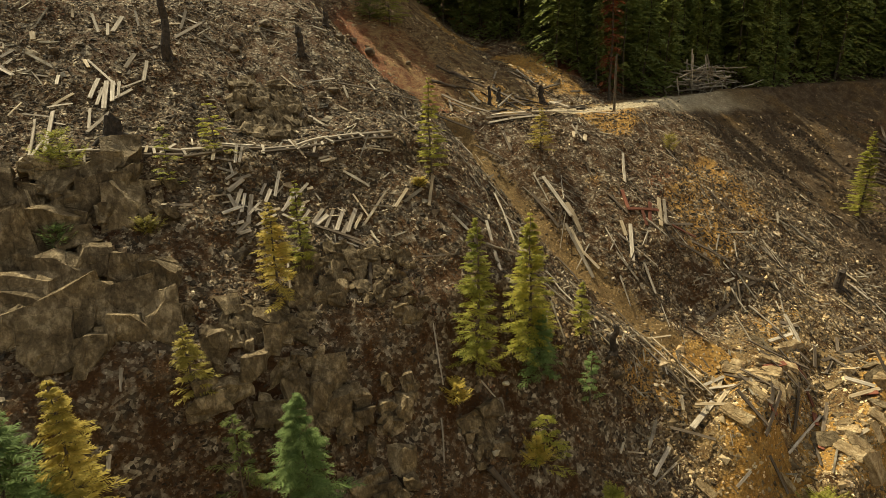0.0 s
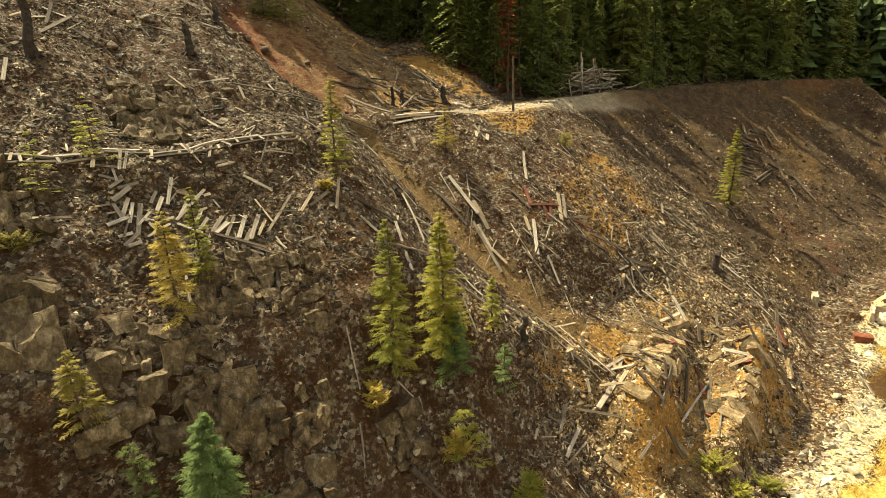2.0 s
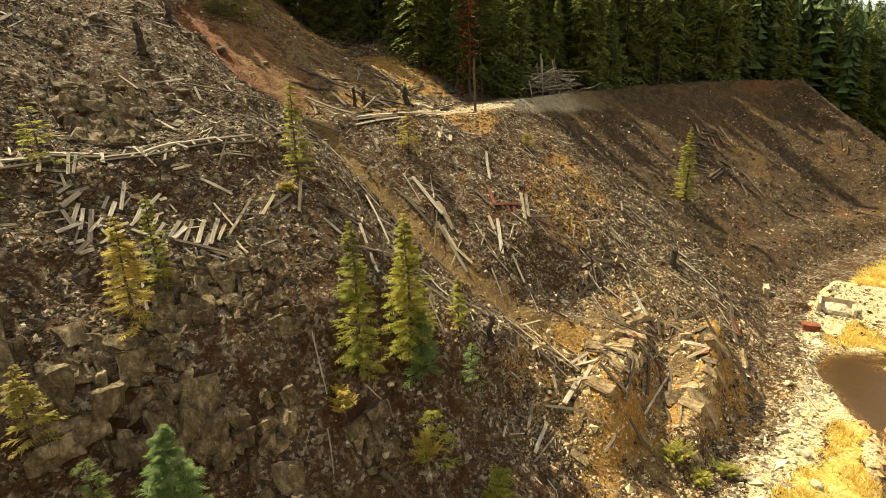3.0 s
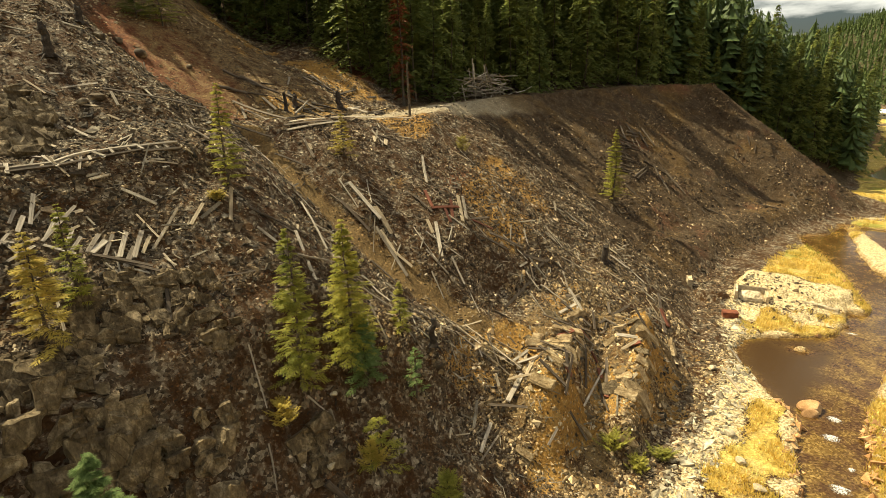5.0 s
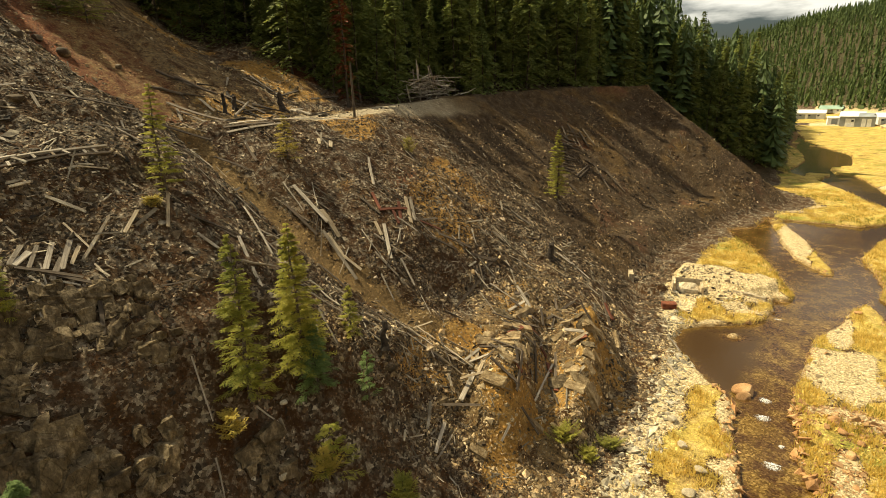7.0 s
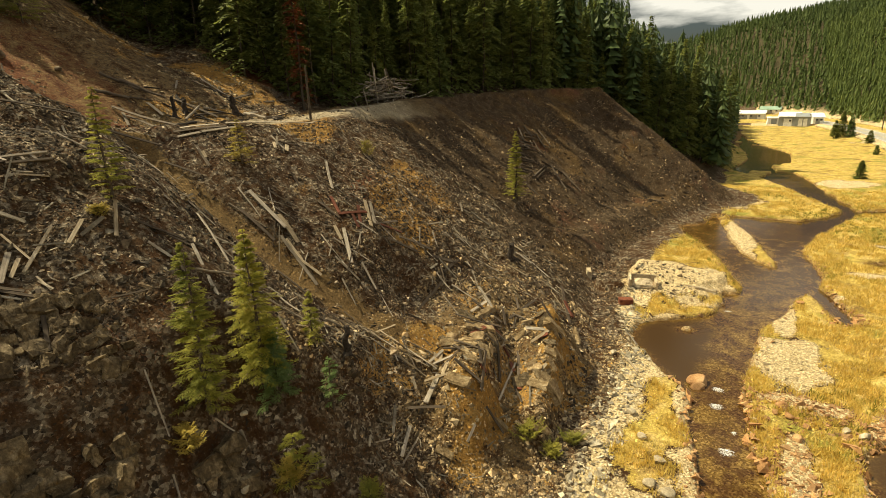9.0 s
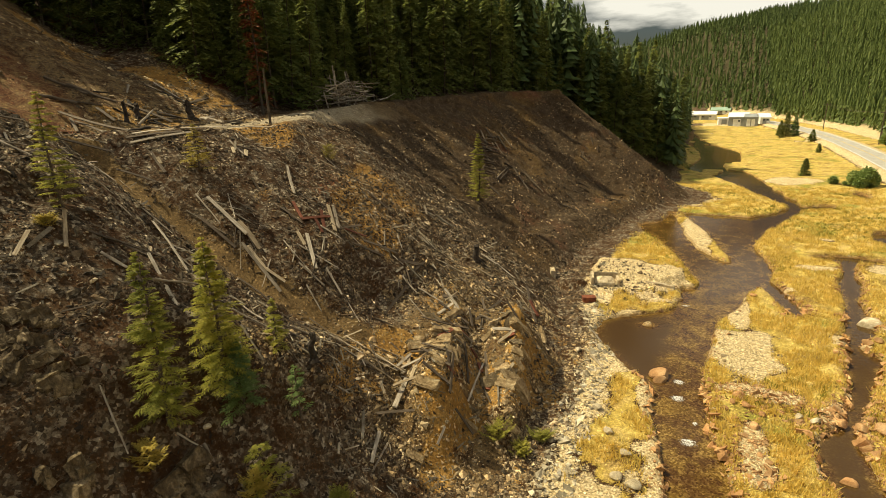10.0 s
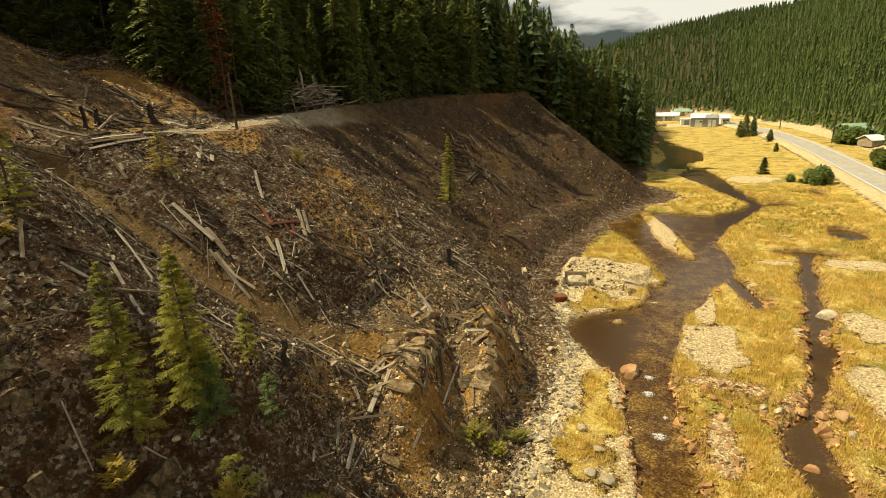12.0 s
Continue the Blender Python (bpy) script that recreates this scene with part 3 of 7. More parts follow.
    z = np.where(d > 0, smax(hill, floor + 0 * d, 0.5), smax(floor, hill, 0.3))
    z = np.where(d < -3, floor, z)
    # road bank and wooded hillside opposite
    foot = np.interp(y, FOOT_Y, FOOT_X)
    edge_n = 0.35 * fbm(x * 0.5, y * 0.5, 57, 3)
    spit = (1.35 + 0.3 * fbm(x * 0.8, y * 0.8, 58, 2)) * sstep(1.0, 0.72, np.hypot((x + 6.2) / 6.0, (y - 62.2) / 4.4) + edge_n)
    spit = np.maximum(spit, 0.75 * sstep(1.0, 0.6, np.hypot((x + 7.0) / 6.2, (y - 57.0) / 3.2) + edge_n))
    spit = np.maximum(spit, 1.5 * sstep(1.0, 0.4, np.hypot((x + 12.2) / 2.2, (y - 55.2) / 1.6) + edge_n))
    z = np.where((d < 4) & (spit > 0.05), np.maximum(z, spit), z)
    # level bed of the valley road
    off = np.abs(x - road_x(y))
    z = np.where((y < 300) & (x > 10), z + (1.9 - z) * (1 - sstep(4.0, 7.0, off)), z)
    opp = 0.52 * (x - foot) + 6.0 * fbm(x * 0.012, y * 0.012, 61, 4) * sstep(0, 60, x - foot)
    # crest of the far ridge by its bearing; the nearer spur comes down in front of it
    az, r = np.degrees(np.arctan2(x, y)), np.hypot(x, y)
    crest = np.tan(np.radians(np.interp(az, [-20, -7.4, -5.0, -0.7, 3.2, 7.2, 12, 20, 40], [3.0, 4.3, 4.95, 5.5, 5.9, 6.1, 6.6, 8.0, 8.0])))
    ridge = 10 + crest * r - 0.0009 * (r - 560 - 60 * fbm(az * 0.2, az * 0.0, 67, 2)) ** 2 / (1 + r / 900) + 5 * fbm(x * 0.01, y * 0.01, 69, 3)
    opp = smin(opp, np.maximum(ridge, 4 + 0.012 * r), 10.0)
    z = np.where(x > foot - 3, smax(z, 1.3 + opp, 1.2), z)
    return z


def spaced(stops):
    """Grid lines from (start, step) pairs."""
    out = []
    for (a, step), (b, _) in zip(stops, stops[1:]):
        out += list(np.arange(a, b - 1e-6, step))
    return np.array(out + [stops[-1][0]])


def mesh_np(name, verts, faces, material=None, smooth=False):
    """A mesh from arrays: verts (n, 3), faces (m, 3 or 4)."""
    me = bpy.data.meshes.new(name)
    verts, faces = np.asarray(verts, np.float32), np.asarray(faces, np.int32)
    k = faces.shape[1]
    me.vertices.add(len(verts))
    me.vertices.foreach_set("co", verts.ravel())
    me.loops.add(faces.size)
    me.loops.foreach_set("vertex_index", faces.ravel())
    me.polygons.add(len(faces))
    me.polygons.foreach_set("loop_start", np.arange(0, faces.size, k, dtype=np.int32))
    me.polygons.foreach_set("use_smooth", np.full(len(faces), smooth))
    me.update(calc_edges=True)
    if material:
        me.materials.append(material)
    return me


xs = spaced([(-900, 60), (-320, 14), (-120, 4), (-64, 0.9), (-46, 0.36), (20, 0.7), (56, 4), (140, 20), (420, 60), (900, 1)])
ys = spaced([(-300, 40), (-60, 6), (-24, 0.5), (-4, 0.36), (64, 0.5), (112, 0.9), (150, 3), (330, 8), (560, 20), (700, 60), (1400, 1)])
gx, gy = np.meshgrid(xs, ys, indexing="ij")
gz = land(gx, gy)
idx = np.arange(gx.size).reshape(gx.shape)
quads = np.stack([idx[:-1, :-1], idx[1:, :-1], idx[1:, 1:], idx[:-1, 1:]], -1).reshape(-1, 4)
ground = new("ground", mesh_np("ground", np.stack([gx, gy, gz], -1).reshape(-1, 3), quads, GROUND, True))
tagged(ground, "brown mine-waste slope, stony valley floor and golden river flats", "ground", kind="structure")

gd = np.interp(gy, TOE_Y, TOE_X) - gx
ginside = channel(gx, gy)
gfoot = np.interp(gy, FOOT_Y, FOOT_X)
flat = sstep(2.5, -1.5, gd)
z_grass = grassy(gx, gy) * 0.9
z_grav = np.clip(np.maximum(stony(gx, gy), flat * sstep(-0.9, -0.2, ginside) * 0.8) * sstep(2.2, 0.2, gd) * (1 - sstep(0.0, 0.5, ginside)), 0, 1)
z_grav = np.maximum(z_grav * (1 - z_grass), flat * (1 - z_grass) * 0.75 * (1 - sstep(0.0, 0.5, ginside)))
# brown slope debris reaches a little way out over the bank
z_grav = z_grav * (sstep(1.7, 3.2, -gd + 1.2 * fbm(gx * 0.4, gy * 0.4, 167, 2)) * (1 - 0.25 * oval(gx, gy, -7.5, 59, 5.5, 4.4)))
z_grav = z_grav * (1 - 0.85 * sstep(62, 68, gy) * sstep(-3.0, -5.0, gx))
hillmask = sstep(0.5, 3, gd)
z_rust = hillmask * np.clip(np.exp(-((gx + 50.5) / 9.5) ** 2 - ((gy - 22.2) / 4.2) ** 2) * 1.7
                            + 0.75 * np.exp(-((gx + 14) / 3.5) ** 2 - ((gy - 28) / 6) ** 2) * (fbm(gx * 0.5, gy * 0.5, 107, 2) > -0.05)
                            + 1.2 * np.exp(-((gx + 53.5) / 2.2) ** 2 - ((gy - 46.5) / 2.2) ** 2)
                            + 0.4 * sstep(0.1, 0.45, fbm(gx * 0.16, gy * 0.12, 109, 3)) * (1 - np.exp(-((gx + 40) / 6) ** 2 - ((gy - 11) / 6) ** 2))
                            + 0.6 * np.exp(-((gx + 27) / 4) ** 2 - ((gy - 35) / 5) ** 2), 0, 1)
cyl = np.interp(-gx, [14, 20, 25, 30, 35, 40], [29, 25, 23, 21.5, 20.5, 20])
z_dirt = 0.8 * np.exp(-((gy - cyl) / 1.5) ** 2) * sstep(-17, -20, gx) * sstep(-40, -36, gx)
gz_edge = 20.0 / 0.745
z_dirt = np.clip(z_dirt + 0.9 * sstep(gz_edge - 0.5, gz_edge + 1, gd) * (1 - sstep(gz_edge + 6, gz_edge + 9, gd)) * sstep(22, 30, gy) * (1 - 0.6 * sstep(58, 74, gy)) * (1 - sstep(105, 115, gy)), 0, 1)
heapm = sstep(-21, -17.5, gx) * sstep(-8, -9.5, gx) * sstep(19, 22, gy) * (1 - sstep(38, 44, gy))
z_dirt = np.clip(z_dirt + 0.55 * heapm + 0.5 * sstep(30, 36, gd) * sstep(17, 22, gy) * (1 - sstep(34, 42, gy)), 0, 1)
z_duff = np.clip(hillmask * np.maximum(sstep(120, 134, gy - 0.6 * np.clip(gd - 18, -30, 12)), sstep(42, 50, gd) * sstep(42, 50, gy)), 0, 1)
z_duff = np.maximum(z_duff, sstep(2, 10, gx - gfoot))
z_bed = sstep(-0.42, -0.08, ginside) * flat
z_ochre = np.clip(0.9 * sstep(0.05, 0.25, fbm(gx * 0.4, gy * 0.33, 191, 3)) * sstep(18.5, 21.5, gy) * (1 - sstep(38, 46, gy)) * sstep(-21, -17, gx) * sstep(-6.5, -9, gx)
                  + 0.7 * sstep(-0.1, 0.35, fbm(gx * 0.2, gy * 0.14, 193, 4)) * hillmask * sstep(22, 30, gy) * (1 - sstep(42, 50, gy)) * sstep(-17, -20, gx), 0, 1)
for ox, oy, orr in ((-13.4, 24.4, 0.9), (-16.2, 32.2, 0.8), (-10.3, 31.4, 0.8), (-10.9, 34.4, 0.7), (-12.0, 22.0, 1.2), (-14.8, 29.6, 0.6)):
    z_ochre = np.maximum(z_ochre, np.exp(-((gx - ox) / orr) ** 2 - ((gy - oy) / (1.5 * orr)) ** 2))
z_track = sstep(gz_edge - 0.3, gz_edge + 0.8, gd) * (1 - sstep(gz_edge + 4.5, gz_edge + 7, gd)) * sstep(27, 34, gy) * (1 - sstep(58, 74, gy)) * 0.85
z_fine = hillmask * sstep(45, 52, gy + 0.12 * (gx + 25)) * (1 - z_track) * 0.85 * (1 - sstep(gz_edge + 8, gz_edge + 12, gd))
for nm, chans in (("zone_c", (z_ochre, z_track, z_fine)), ("zone_a", (z_grass, z_grav, z_rust)), ("zone_b", (z_dirt, z_duff, z_bed))):
    at = ground.data.color_attributes.new(nm, "FLOAT_COLOR", "POINT")
    rgba = np.ones((gx.size, 4), np.float32)
    for k in range(3):
        rgba[:, k] = chans[k].ravel()
    at.data.foreach_set("color", rgba.ravel())

# quick look-up of the same surface
def ground_z(x, y):
    x, y = np.clip(np.asarray(x, float), xs[0], xs[-1] - 1e-6), np.clip(np.asarray(y, float), ys[0], ys[-1] - 1e-6)
    i, j = np.searchsorted(xs, x, "right") - 1, np.searchsorted(ys, y, "right") - 1
    u, v = (x - xs[i]) / (xs[i + 1] - xs[i]), (y - ys[j]) / (ys[j + 1] - ys[j])
    return gz[i, j] * (1 - u) * (1 - v) + gz[i + 1, j] * u * (1 - v) + gz[i, j + 1] * (1 - u) * v + gz[i + 1, j + 1] * u * v


def normal_at(x, y, e=0.4):
    a = (ground_z(x + e, y) - ground_z(x - e, y)) / (2 * e)
    b = (ground_z(x, y + e) - ground_z(x, y - e)) / (2 * e)
    n = np.stack([-a, -b, np.ones_like(a)], -1)
    return n / np.linalg.norm(n, axis=-1, keepdims=True)


# river surface
wx = np.arange(-16, 30.1, 0.4)
wy = spaced([(-60, 6), (18, 0.5), (110, 2), (330, 1)])
wgx, wgy = np.meshgrid(wx, wy, indexing="ij")
wi = np.arange(wgx.size).reshape(wgx.shape)
river = new("river_water", mesh_np("river_water", np.stack([wgx, wgy, 0.02 + 0 * wgx], -1).reshape(-1, 3),
            np.stack([wi[:-1, :-1], wi[1:, :-1], wi[1:, 1:], wi[:-1, 1:]], -1).reshape(-1, 4), WATER, True))
deep = np.ones((wgx.size, 4), np.float32)
wd = channel(wgx, wgy) + 0.4 * fbm(wgx * 0.5, wgy * 0.4, 171, 3)
pool = sstep(0.0, 0.5, wd) * sstep(0.8, -0.8, wgx + 1.5 + 1.3 * fbm(wgx * 0.45, wgy * 0.45, 173, 3)) * sstep(38.5, 40, wgy) * sstep(53, 50, wgy)
pool = np.maximum(pool, np.maximum(sstep(0.0, 0.35, wd) * (wgx > 7) * (wgy < 130), 0.45 * sstep(0.5, 1.4, wd) * (wgy > 56)))
deep[:, 0] = np.clip(0.15 * sstep(0.2, 1.6, wd) + 0.85 * pool, 0, 1).ravel()
river.data.color_attributes.new("depth", "FLOAT_COLOR", "POINT").data.foreach_set("color", deep.ravel())
tagged(river, "shallow brown iron-stained creek water over a stony bed", "river", kind="structure")

# ---- trees ----
def part(name, mesh, material, parent, label=""):
    """One mesh object under a thing; mesh: a bmesh or a mesh."""
    if isinstance(mesh, bmesh.types.BMesh):
        me = bpy.data.meshes.new(name)
        mesh.to_mesh(me)
        mesh.free()
        mesh = me
    if material and not mesh.materials:
        mesh.materials.append(material)
    ob = new(name, mesh)
    ob.parent = parent
    return tagged(ob, label)


def thing(name, m, label, category, group=""):
    ob = new(name)
    ob.empty_display_size = 0.2
    ob.matrix_basis = m
    return tagged(ob, label, category, group)


def tapered(points, radii, sides=7):
    """Verts and quads of a tapering tube."""
    pts = np.asarray(points, float)
    v, fcs = [], []
    for k, p in enumerate(pts):
        t = pts[min(k + 1, len(pts) - 1)] - pts[max(k - 1, 0)]
        t /= np.linalg.norm(t) + 1e-9
        a = np.cross(t, (0.3, 1, 0.2))
        a /= np.linalg.norm(a)
        b = np.cross(t, a)
        for j in range(sides):
            w = 2 * math.pi * j / sides
            v.append(p + radii[k] * (a * math.cos(w) + b * math.sin(w)))
    for k in range(len(pts) - 1):
        for j in range(sides):
            j2 = (j + 1) % sides
            fcs.append((k * sides + j, k * sides + j2, (k + 1) * sides + j2, (k + 1) * sides + j))
    return np.array(v), np.array(fcs)


def join_vf(items):
    v, fcs, n = [], [], 0
    for a, b in items:
        v.append(a)
        fcs.append(b + n)
        n += len(a)
    return np.concatenate(v), np.concatenate(fcs)


def trunk_mesh(height, radius, rng, sides=7, stubs=0):
    n = 9
    bend = rng.normal(0, 0.015 * height, (n, 2)).cumsum(0) * 0.35
    bend -= bend[0]
    pts = [(bend[k, 0], bend[k, 1], height * k / (n - 1) - (0.35 if k == 0 else 0)) for k in range(n)]
    rad = [radius * (1.35 if k == 0 else 1) * (1 - 0.93 * k / (n - 1)) for k in range(n)]
    items = [tapered(pts, rad, sides)]
    for _ in range(stubs):
        h, w = rng.uniform(0.15, 0.95) * height, rng.uniform(0, 6.28)
        l = rng.uniform(0.2, 0.75) * (1.1 - h / height)
        p = np.array([np.interp(h, [q[2] for q in pts], [q[0] for q in pts]), np.interp(h, [q[2] for q in pts], [q[1] for q in pts]), h])
        e = p + l * np.array([math.cos(w), math.sin(w), rng.uniform(-0.5, 0.1)])
        items.append(tapered([p, (p + e) / 2, e], [0.02, 0.014, 0.005], 4))
    v, fcs = join_vf(items)
    return mesh_np("trunk", v, fcs, None, True)


def crown_arrays(height, radius, rng, branches, sprays, size, start=0.12, droop=0.35, gap=0.15, power=0.8, slim=0.3):
    """Whorled branches that rise and then droop, each a flat frond of narrow twigs on both sides of its axis."""
    h = start + (1 - start) * rng.uniform(0, 1, branches) ** 0.85
    step = np.clip(0.34 / height, 0.018, 0.05)
    h = np.clip(np.round(h / step) * step + rng.normal(0, step * 0.16, branches), start * 0.8, 0.985)
    prof = np.clip(1 - (h - start) / (1 - start), 0.02, 1) ** power * (0.9 + 0.1 * np.sin(h * 37))
    keep = rng.uniform(0, 1, branches) > gap
    h, prof = h[keep], prof[keep]
    nb = len(h)
    az = rng.uniform(0, 2 * math.pi, nb)
    lob = 1 + 0.2 * np.sin(az * 2 + rng.uniform(0, 6)) + rng.normal(0, 0.2, nb)
    ln = np.clip(radius * prof * lob, 0.05 * radius, None)
    s = (np.arange(sprays) + rng.uniform(0, 1, (nb, sprays))) / sprays
    s = 0.12 + 0.88 * s ** 0.75
    s[:, -1] = 1.0
    flank = np.where(np.arange(sprays) % 2, 1.0, -1.0)[None] * rng.uniform(0.5, 1.05, (nb, sprays))
    flank[:, -1] *= 0.15
    rr = ln[:, None] * s
    cx, cy = np.cos(az)[:, None] * rr, np.sin(az)[:, None] * rr
    cz = h[:, None] * height + ln[:, None] * (0.28 * s - droop * 1.5 * s * s) + rng.normal(0, 0.012 * radius, (nb, sprays))
    c = np.stack([cx, cy, cz], -1).reshape(-1, 3)
    n = len(c)
    a = (az[:, None] + flank).reshape(-1)
    d = np.stack([np.cos(a), np.sin(a), -droop * 0.9 * s.reshape(-1) + rng.normal(0, 0.16, n)], -1)
    d /= np.linalg.norm(d, axis=1, keepdims=True)
    q = np.cross(d, np.stack([rng.normal(0, 0.35, n), rng.normal(0, 0.35, n), np.ones(n)], -1))
    q /= np.linalg.norm(q, axis=1, keepdims=True) + 1e-9
    tl = np.minimum(1.8 * size, 0.5 * ln[:, None] * (1.05 - s) + 0.5 * size).reshape(-1) * rng.uniform(0.7, 1.3, n)
    wd = np.minimum(tl, size)[:, None] * slim
    tl = tl[:, None]
    v = np.stack([c - d * tl * 0.12, c + d * tl * 0.4 + q * wd, c + d * tl - (0, 0, 0.08) * tl, c + d * tl * 0.4 - q * wd], 1).reshape(-1, 3)
    k = np.arange(n)[:, None] * 4
    f = np.concatenate([k + [0, 1, 2], k + [0, 2, 3]], 1).reshape(-1, 3)
    return v, f


def conifer(name, height, radius, seed, needles, label, branches=150, sprays=12, size=0.3, start=0.1, droop=0.35, gap=0.12, power=0.8,
            group="", lean=0.0, stubs=25, trunk_r=None, slim=0.3):
    rng = np.random.default_rng(seed)
    t = thing(name, Matrix(), label, "tree", group)
    part("trunk", trunk_mesh(height, trunk_r or 0.011 * height + 0.02, rng, 7, stubs), BARK, t)
    v, f = crown_arrays(height, radius, rng, branches, sprays, size, start, droop, gap, power, slim)
    part("crown", mesh_np("crown", v, f, needles), None, t)
    return t


def spot(x, y, sink=0.0, turn=0.0, scale=1.0, lean=(0.0, 0.0)):
    z = float(ground_z(np.array([x]), np.array([y]))[0]) - sink
    return pose(x, y, z, lean[0], lean[1], turn) @ Matrix.Scale(scale, 4)


def scaled_copy(ob, m):
    c = copy_thing(ob, m)
    c.matrix_basis = m
    return c


# forest on the hillside: the front rows as single trees
rng = np.random.default_rng(11)
FOREST = []
for k in range(5):
    FOREST.append(conifer("forest_fir", 17 + k, 2.9 + 0.22 * k, 100 + k, FIR, "tall dark green fir on the shaded hillside above the bench road",
                          branches=290, sprays=10, size=0.4, slim=0.4, start=0.0, droop=0.4, gap=0.06, power=0.8, group="forest firs", stubs=0, trunk_r=0.13))


def scatter(n, x0, x1, y0, y1, keep, seed, gap):
    """Spread spots that keep a distance from each other."""
    r = np.random.default_rng(seed)
    px, py = r.uniform(x0, x1, n), r.uniform(y0, y1, n)
    ok = keep(px, py)
    cells, out = {}, []
    for a, b in zip(px[ok], py[ok]):
        key = (int(a // gap), int(b // gap))
        if any((a - c[0]) ** 2 + (b - c[1]) ** 2 < gap * gap for i in (-1, 0, 1) for j in (-1, 0, 1) for c in cells.get((key[0] + i, key[1] + j), ())):
            continue
        cells.setdefault(key, []).append((a, b))
        out.append((a, b))
    return np.array(out)


def depth_in(x, y):
    return np.interp(y, TOE_Y, TOE_X) - x


def wooded(x, y):
    d = depth_in(x, y)
    front = 36.5 + 1.5 * fbm(y * 0.2, x * 0.0, 131, 2) + 20 * (1 - sstep(40, 48, y))
    a = (y > 19 - 0.2 * (d - 46)) & (d > front) & (y < 124)
    b = (y >= 112) & (d > np.interp(y, [112, 122, 132, 137], [36, 24, 12, 1.5]))
    return a | b


trees_near = scatter(9000, -84, -6, 12, 150, wooded, 5, 2.45)
row = depth_in(trees_near[:, 0], trees_near[:, 1]) - np.interp(trees_near[:, 1], [12, 40, 48, 112, 122, 132, 137, 150], [56, 56, 36.5, 36.5, 24, 12, 1.5, 1.5])
order = np.argsort(row + 0.1 * np.maximum(0, np.abs(trees_near[:, 1] - 80) - 45))
trees_near = trees_near[order][:200]
for k, (x, y) in enumerate(trees_near):
    sc = rng.uniform(0.8, 1.2) * (0.7 if rng.uniform() < 0.2 else 1) * (1.06 if y > 46 else 0.8)
    m = spot(x, y, 0.2, rng.uniform(0, 360), sc, (rng.normal(0, 1.5), rng.normal(0, 1.5)))
    if k < len(FOREST):
        FOREST[k].matrix_basis = m
    else:
        scaled_copy(FOREST[k % len(FOREST)], m)


def woods_mesh(name, spots, heights, layers, flaps, seed, material, label):
    """Many small trees in one mesh: tiers of drooping, ragged flaps."""
    r = np.random.default_rng(seed)
    n = len(spots)
    base = np.stack([spots[:, 0], spots[:, 1], ground_z(spots[:, 0], spots[:, 1]) - 0.3], -1)
    vs, fs, off = [], [], 0
    lean = r.normal(0, 0.02, (n, 2))
    for k in range(layers):
        top = 1 - 0.86 * (k / layers) ** 1.0
        low = top - 1.55 / layers * 0.86
        rad = 0.02 + 0.125 * ((k + 1) / layers) ** 0.85
        for j in range(flaps):
            a = 2 * math.pi * (j + r.uniform(-0.35, 0.35, n)) / flaps + k * 1.1
            wdt = 0.75 * math.pi / flaps * r.uniform(0.7, 1.35, n)
            rr = rad * heights * r.uniform(0.6, 1.3, n)
            zt = heights * (top + r.normal(0, 0.012, n))
            zl = heights * (low + r.normal(0, 0.025, n))
            apex = base + np.stack([lean[:, 0] * zt, lean[:, 1] * zt, zt], -1)
            p = [apex]
            for sgn, dz in ((-1, 0.0), (1, 0.0)):
                ang = a + sgn * wdt
                p.append(base + np.stack([np.cos(ang) * rr, np.sin(ang) * rr, zl + dz], -1))
            vs.append(np.stack(p, 1).reshape(-1, 3))
            fs.append(np.arange(n * 3).reshape(-1, 3) + off)
            off += n * 3
    ob = new(name, mesh_np(name, np.concatenate(vs), np.concatenate(fs), material))
    return tagged(ob, label, "woods", kind="stuff")


rest = scatter(34000, -150, -6, 22, 345, lambda x, y: wooded(x, y) & (depth_in(x, y) < 66) & (y < 285) & ((y > 112) | (depth_in(x, y) > np.where(y > 50, 49, 58))), 6, 2.3)
far_enough = np.array([np.min(np.hypot(trees_near[:, 0] - a, trees_near[:, 1] - b)) > 1.1 for a, b in rest])
rest = rest[far_enough]
woods_mesh("hillside_woods", rest, np.random.default_rng(7).uniform(13, 22, len(rest)) * (1.25 - 0.5 * sstep(130, 210, rest[:, 1])), 19, 9, 8, WOODS_SHADE, "dense conifer woods on the shaded hillside, coloured darker for the shade")


def seen_far(x, y):
    az, r = np.degrees(np.arctan2(x, y)), np.hypot(x, y)
    return (az > -14) & (az < 24) & (x > np.interp(y, FOOT_Y, FOOT_X) + 3 + 5 * fbm(x * 0.03, y * 0.03, 141, 2)) & (r < 950)


far_a = scatter(150000, 30, 260, 90, 480, seen_far, 15, 2.1)
woods_mesh("opposite_woods", far_a, np.random.default_rng(9).uniform(6, 11.5, len(far_a)), 6, 5, 18, WOODS, "sunlit conifer woods on the opposite valley side")
far_b = scatter(150000, -220, 420, 300, 950, lambda x, y: seen_far(x, y) & ((x < 30) | (y > 480) | (x > 260)), 16, 3.3)
woods_mesh("distant_woods", far_b, np.random.default_rng(10).uniform(6.5, 12, len(far_b)), 5, 4, 19, WOODS, "distant conifer woods on the far ridge")

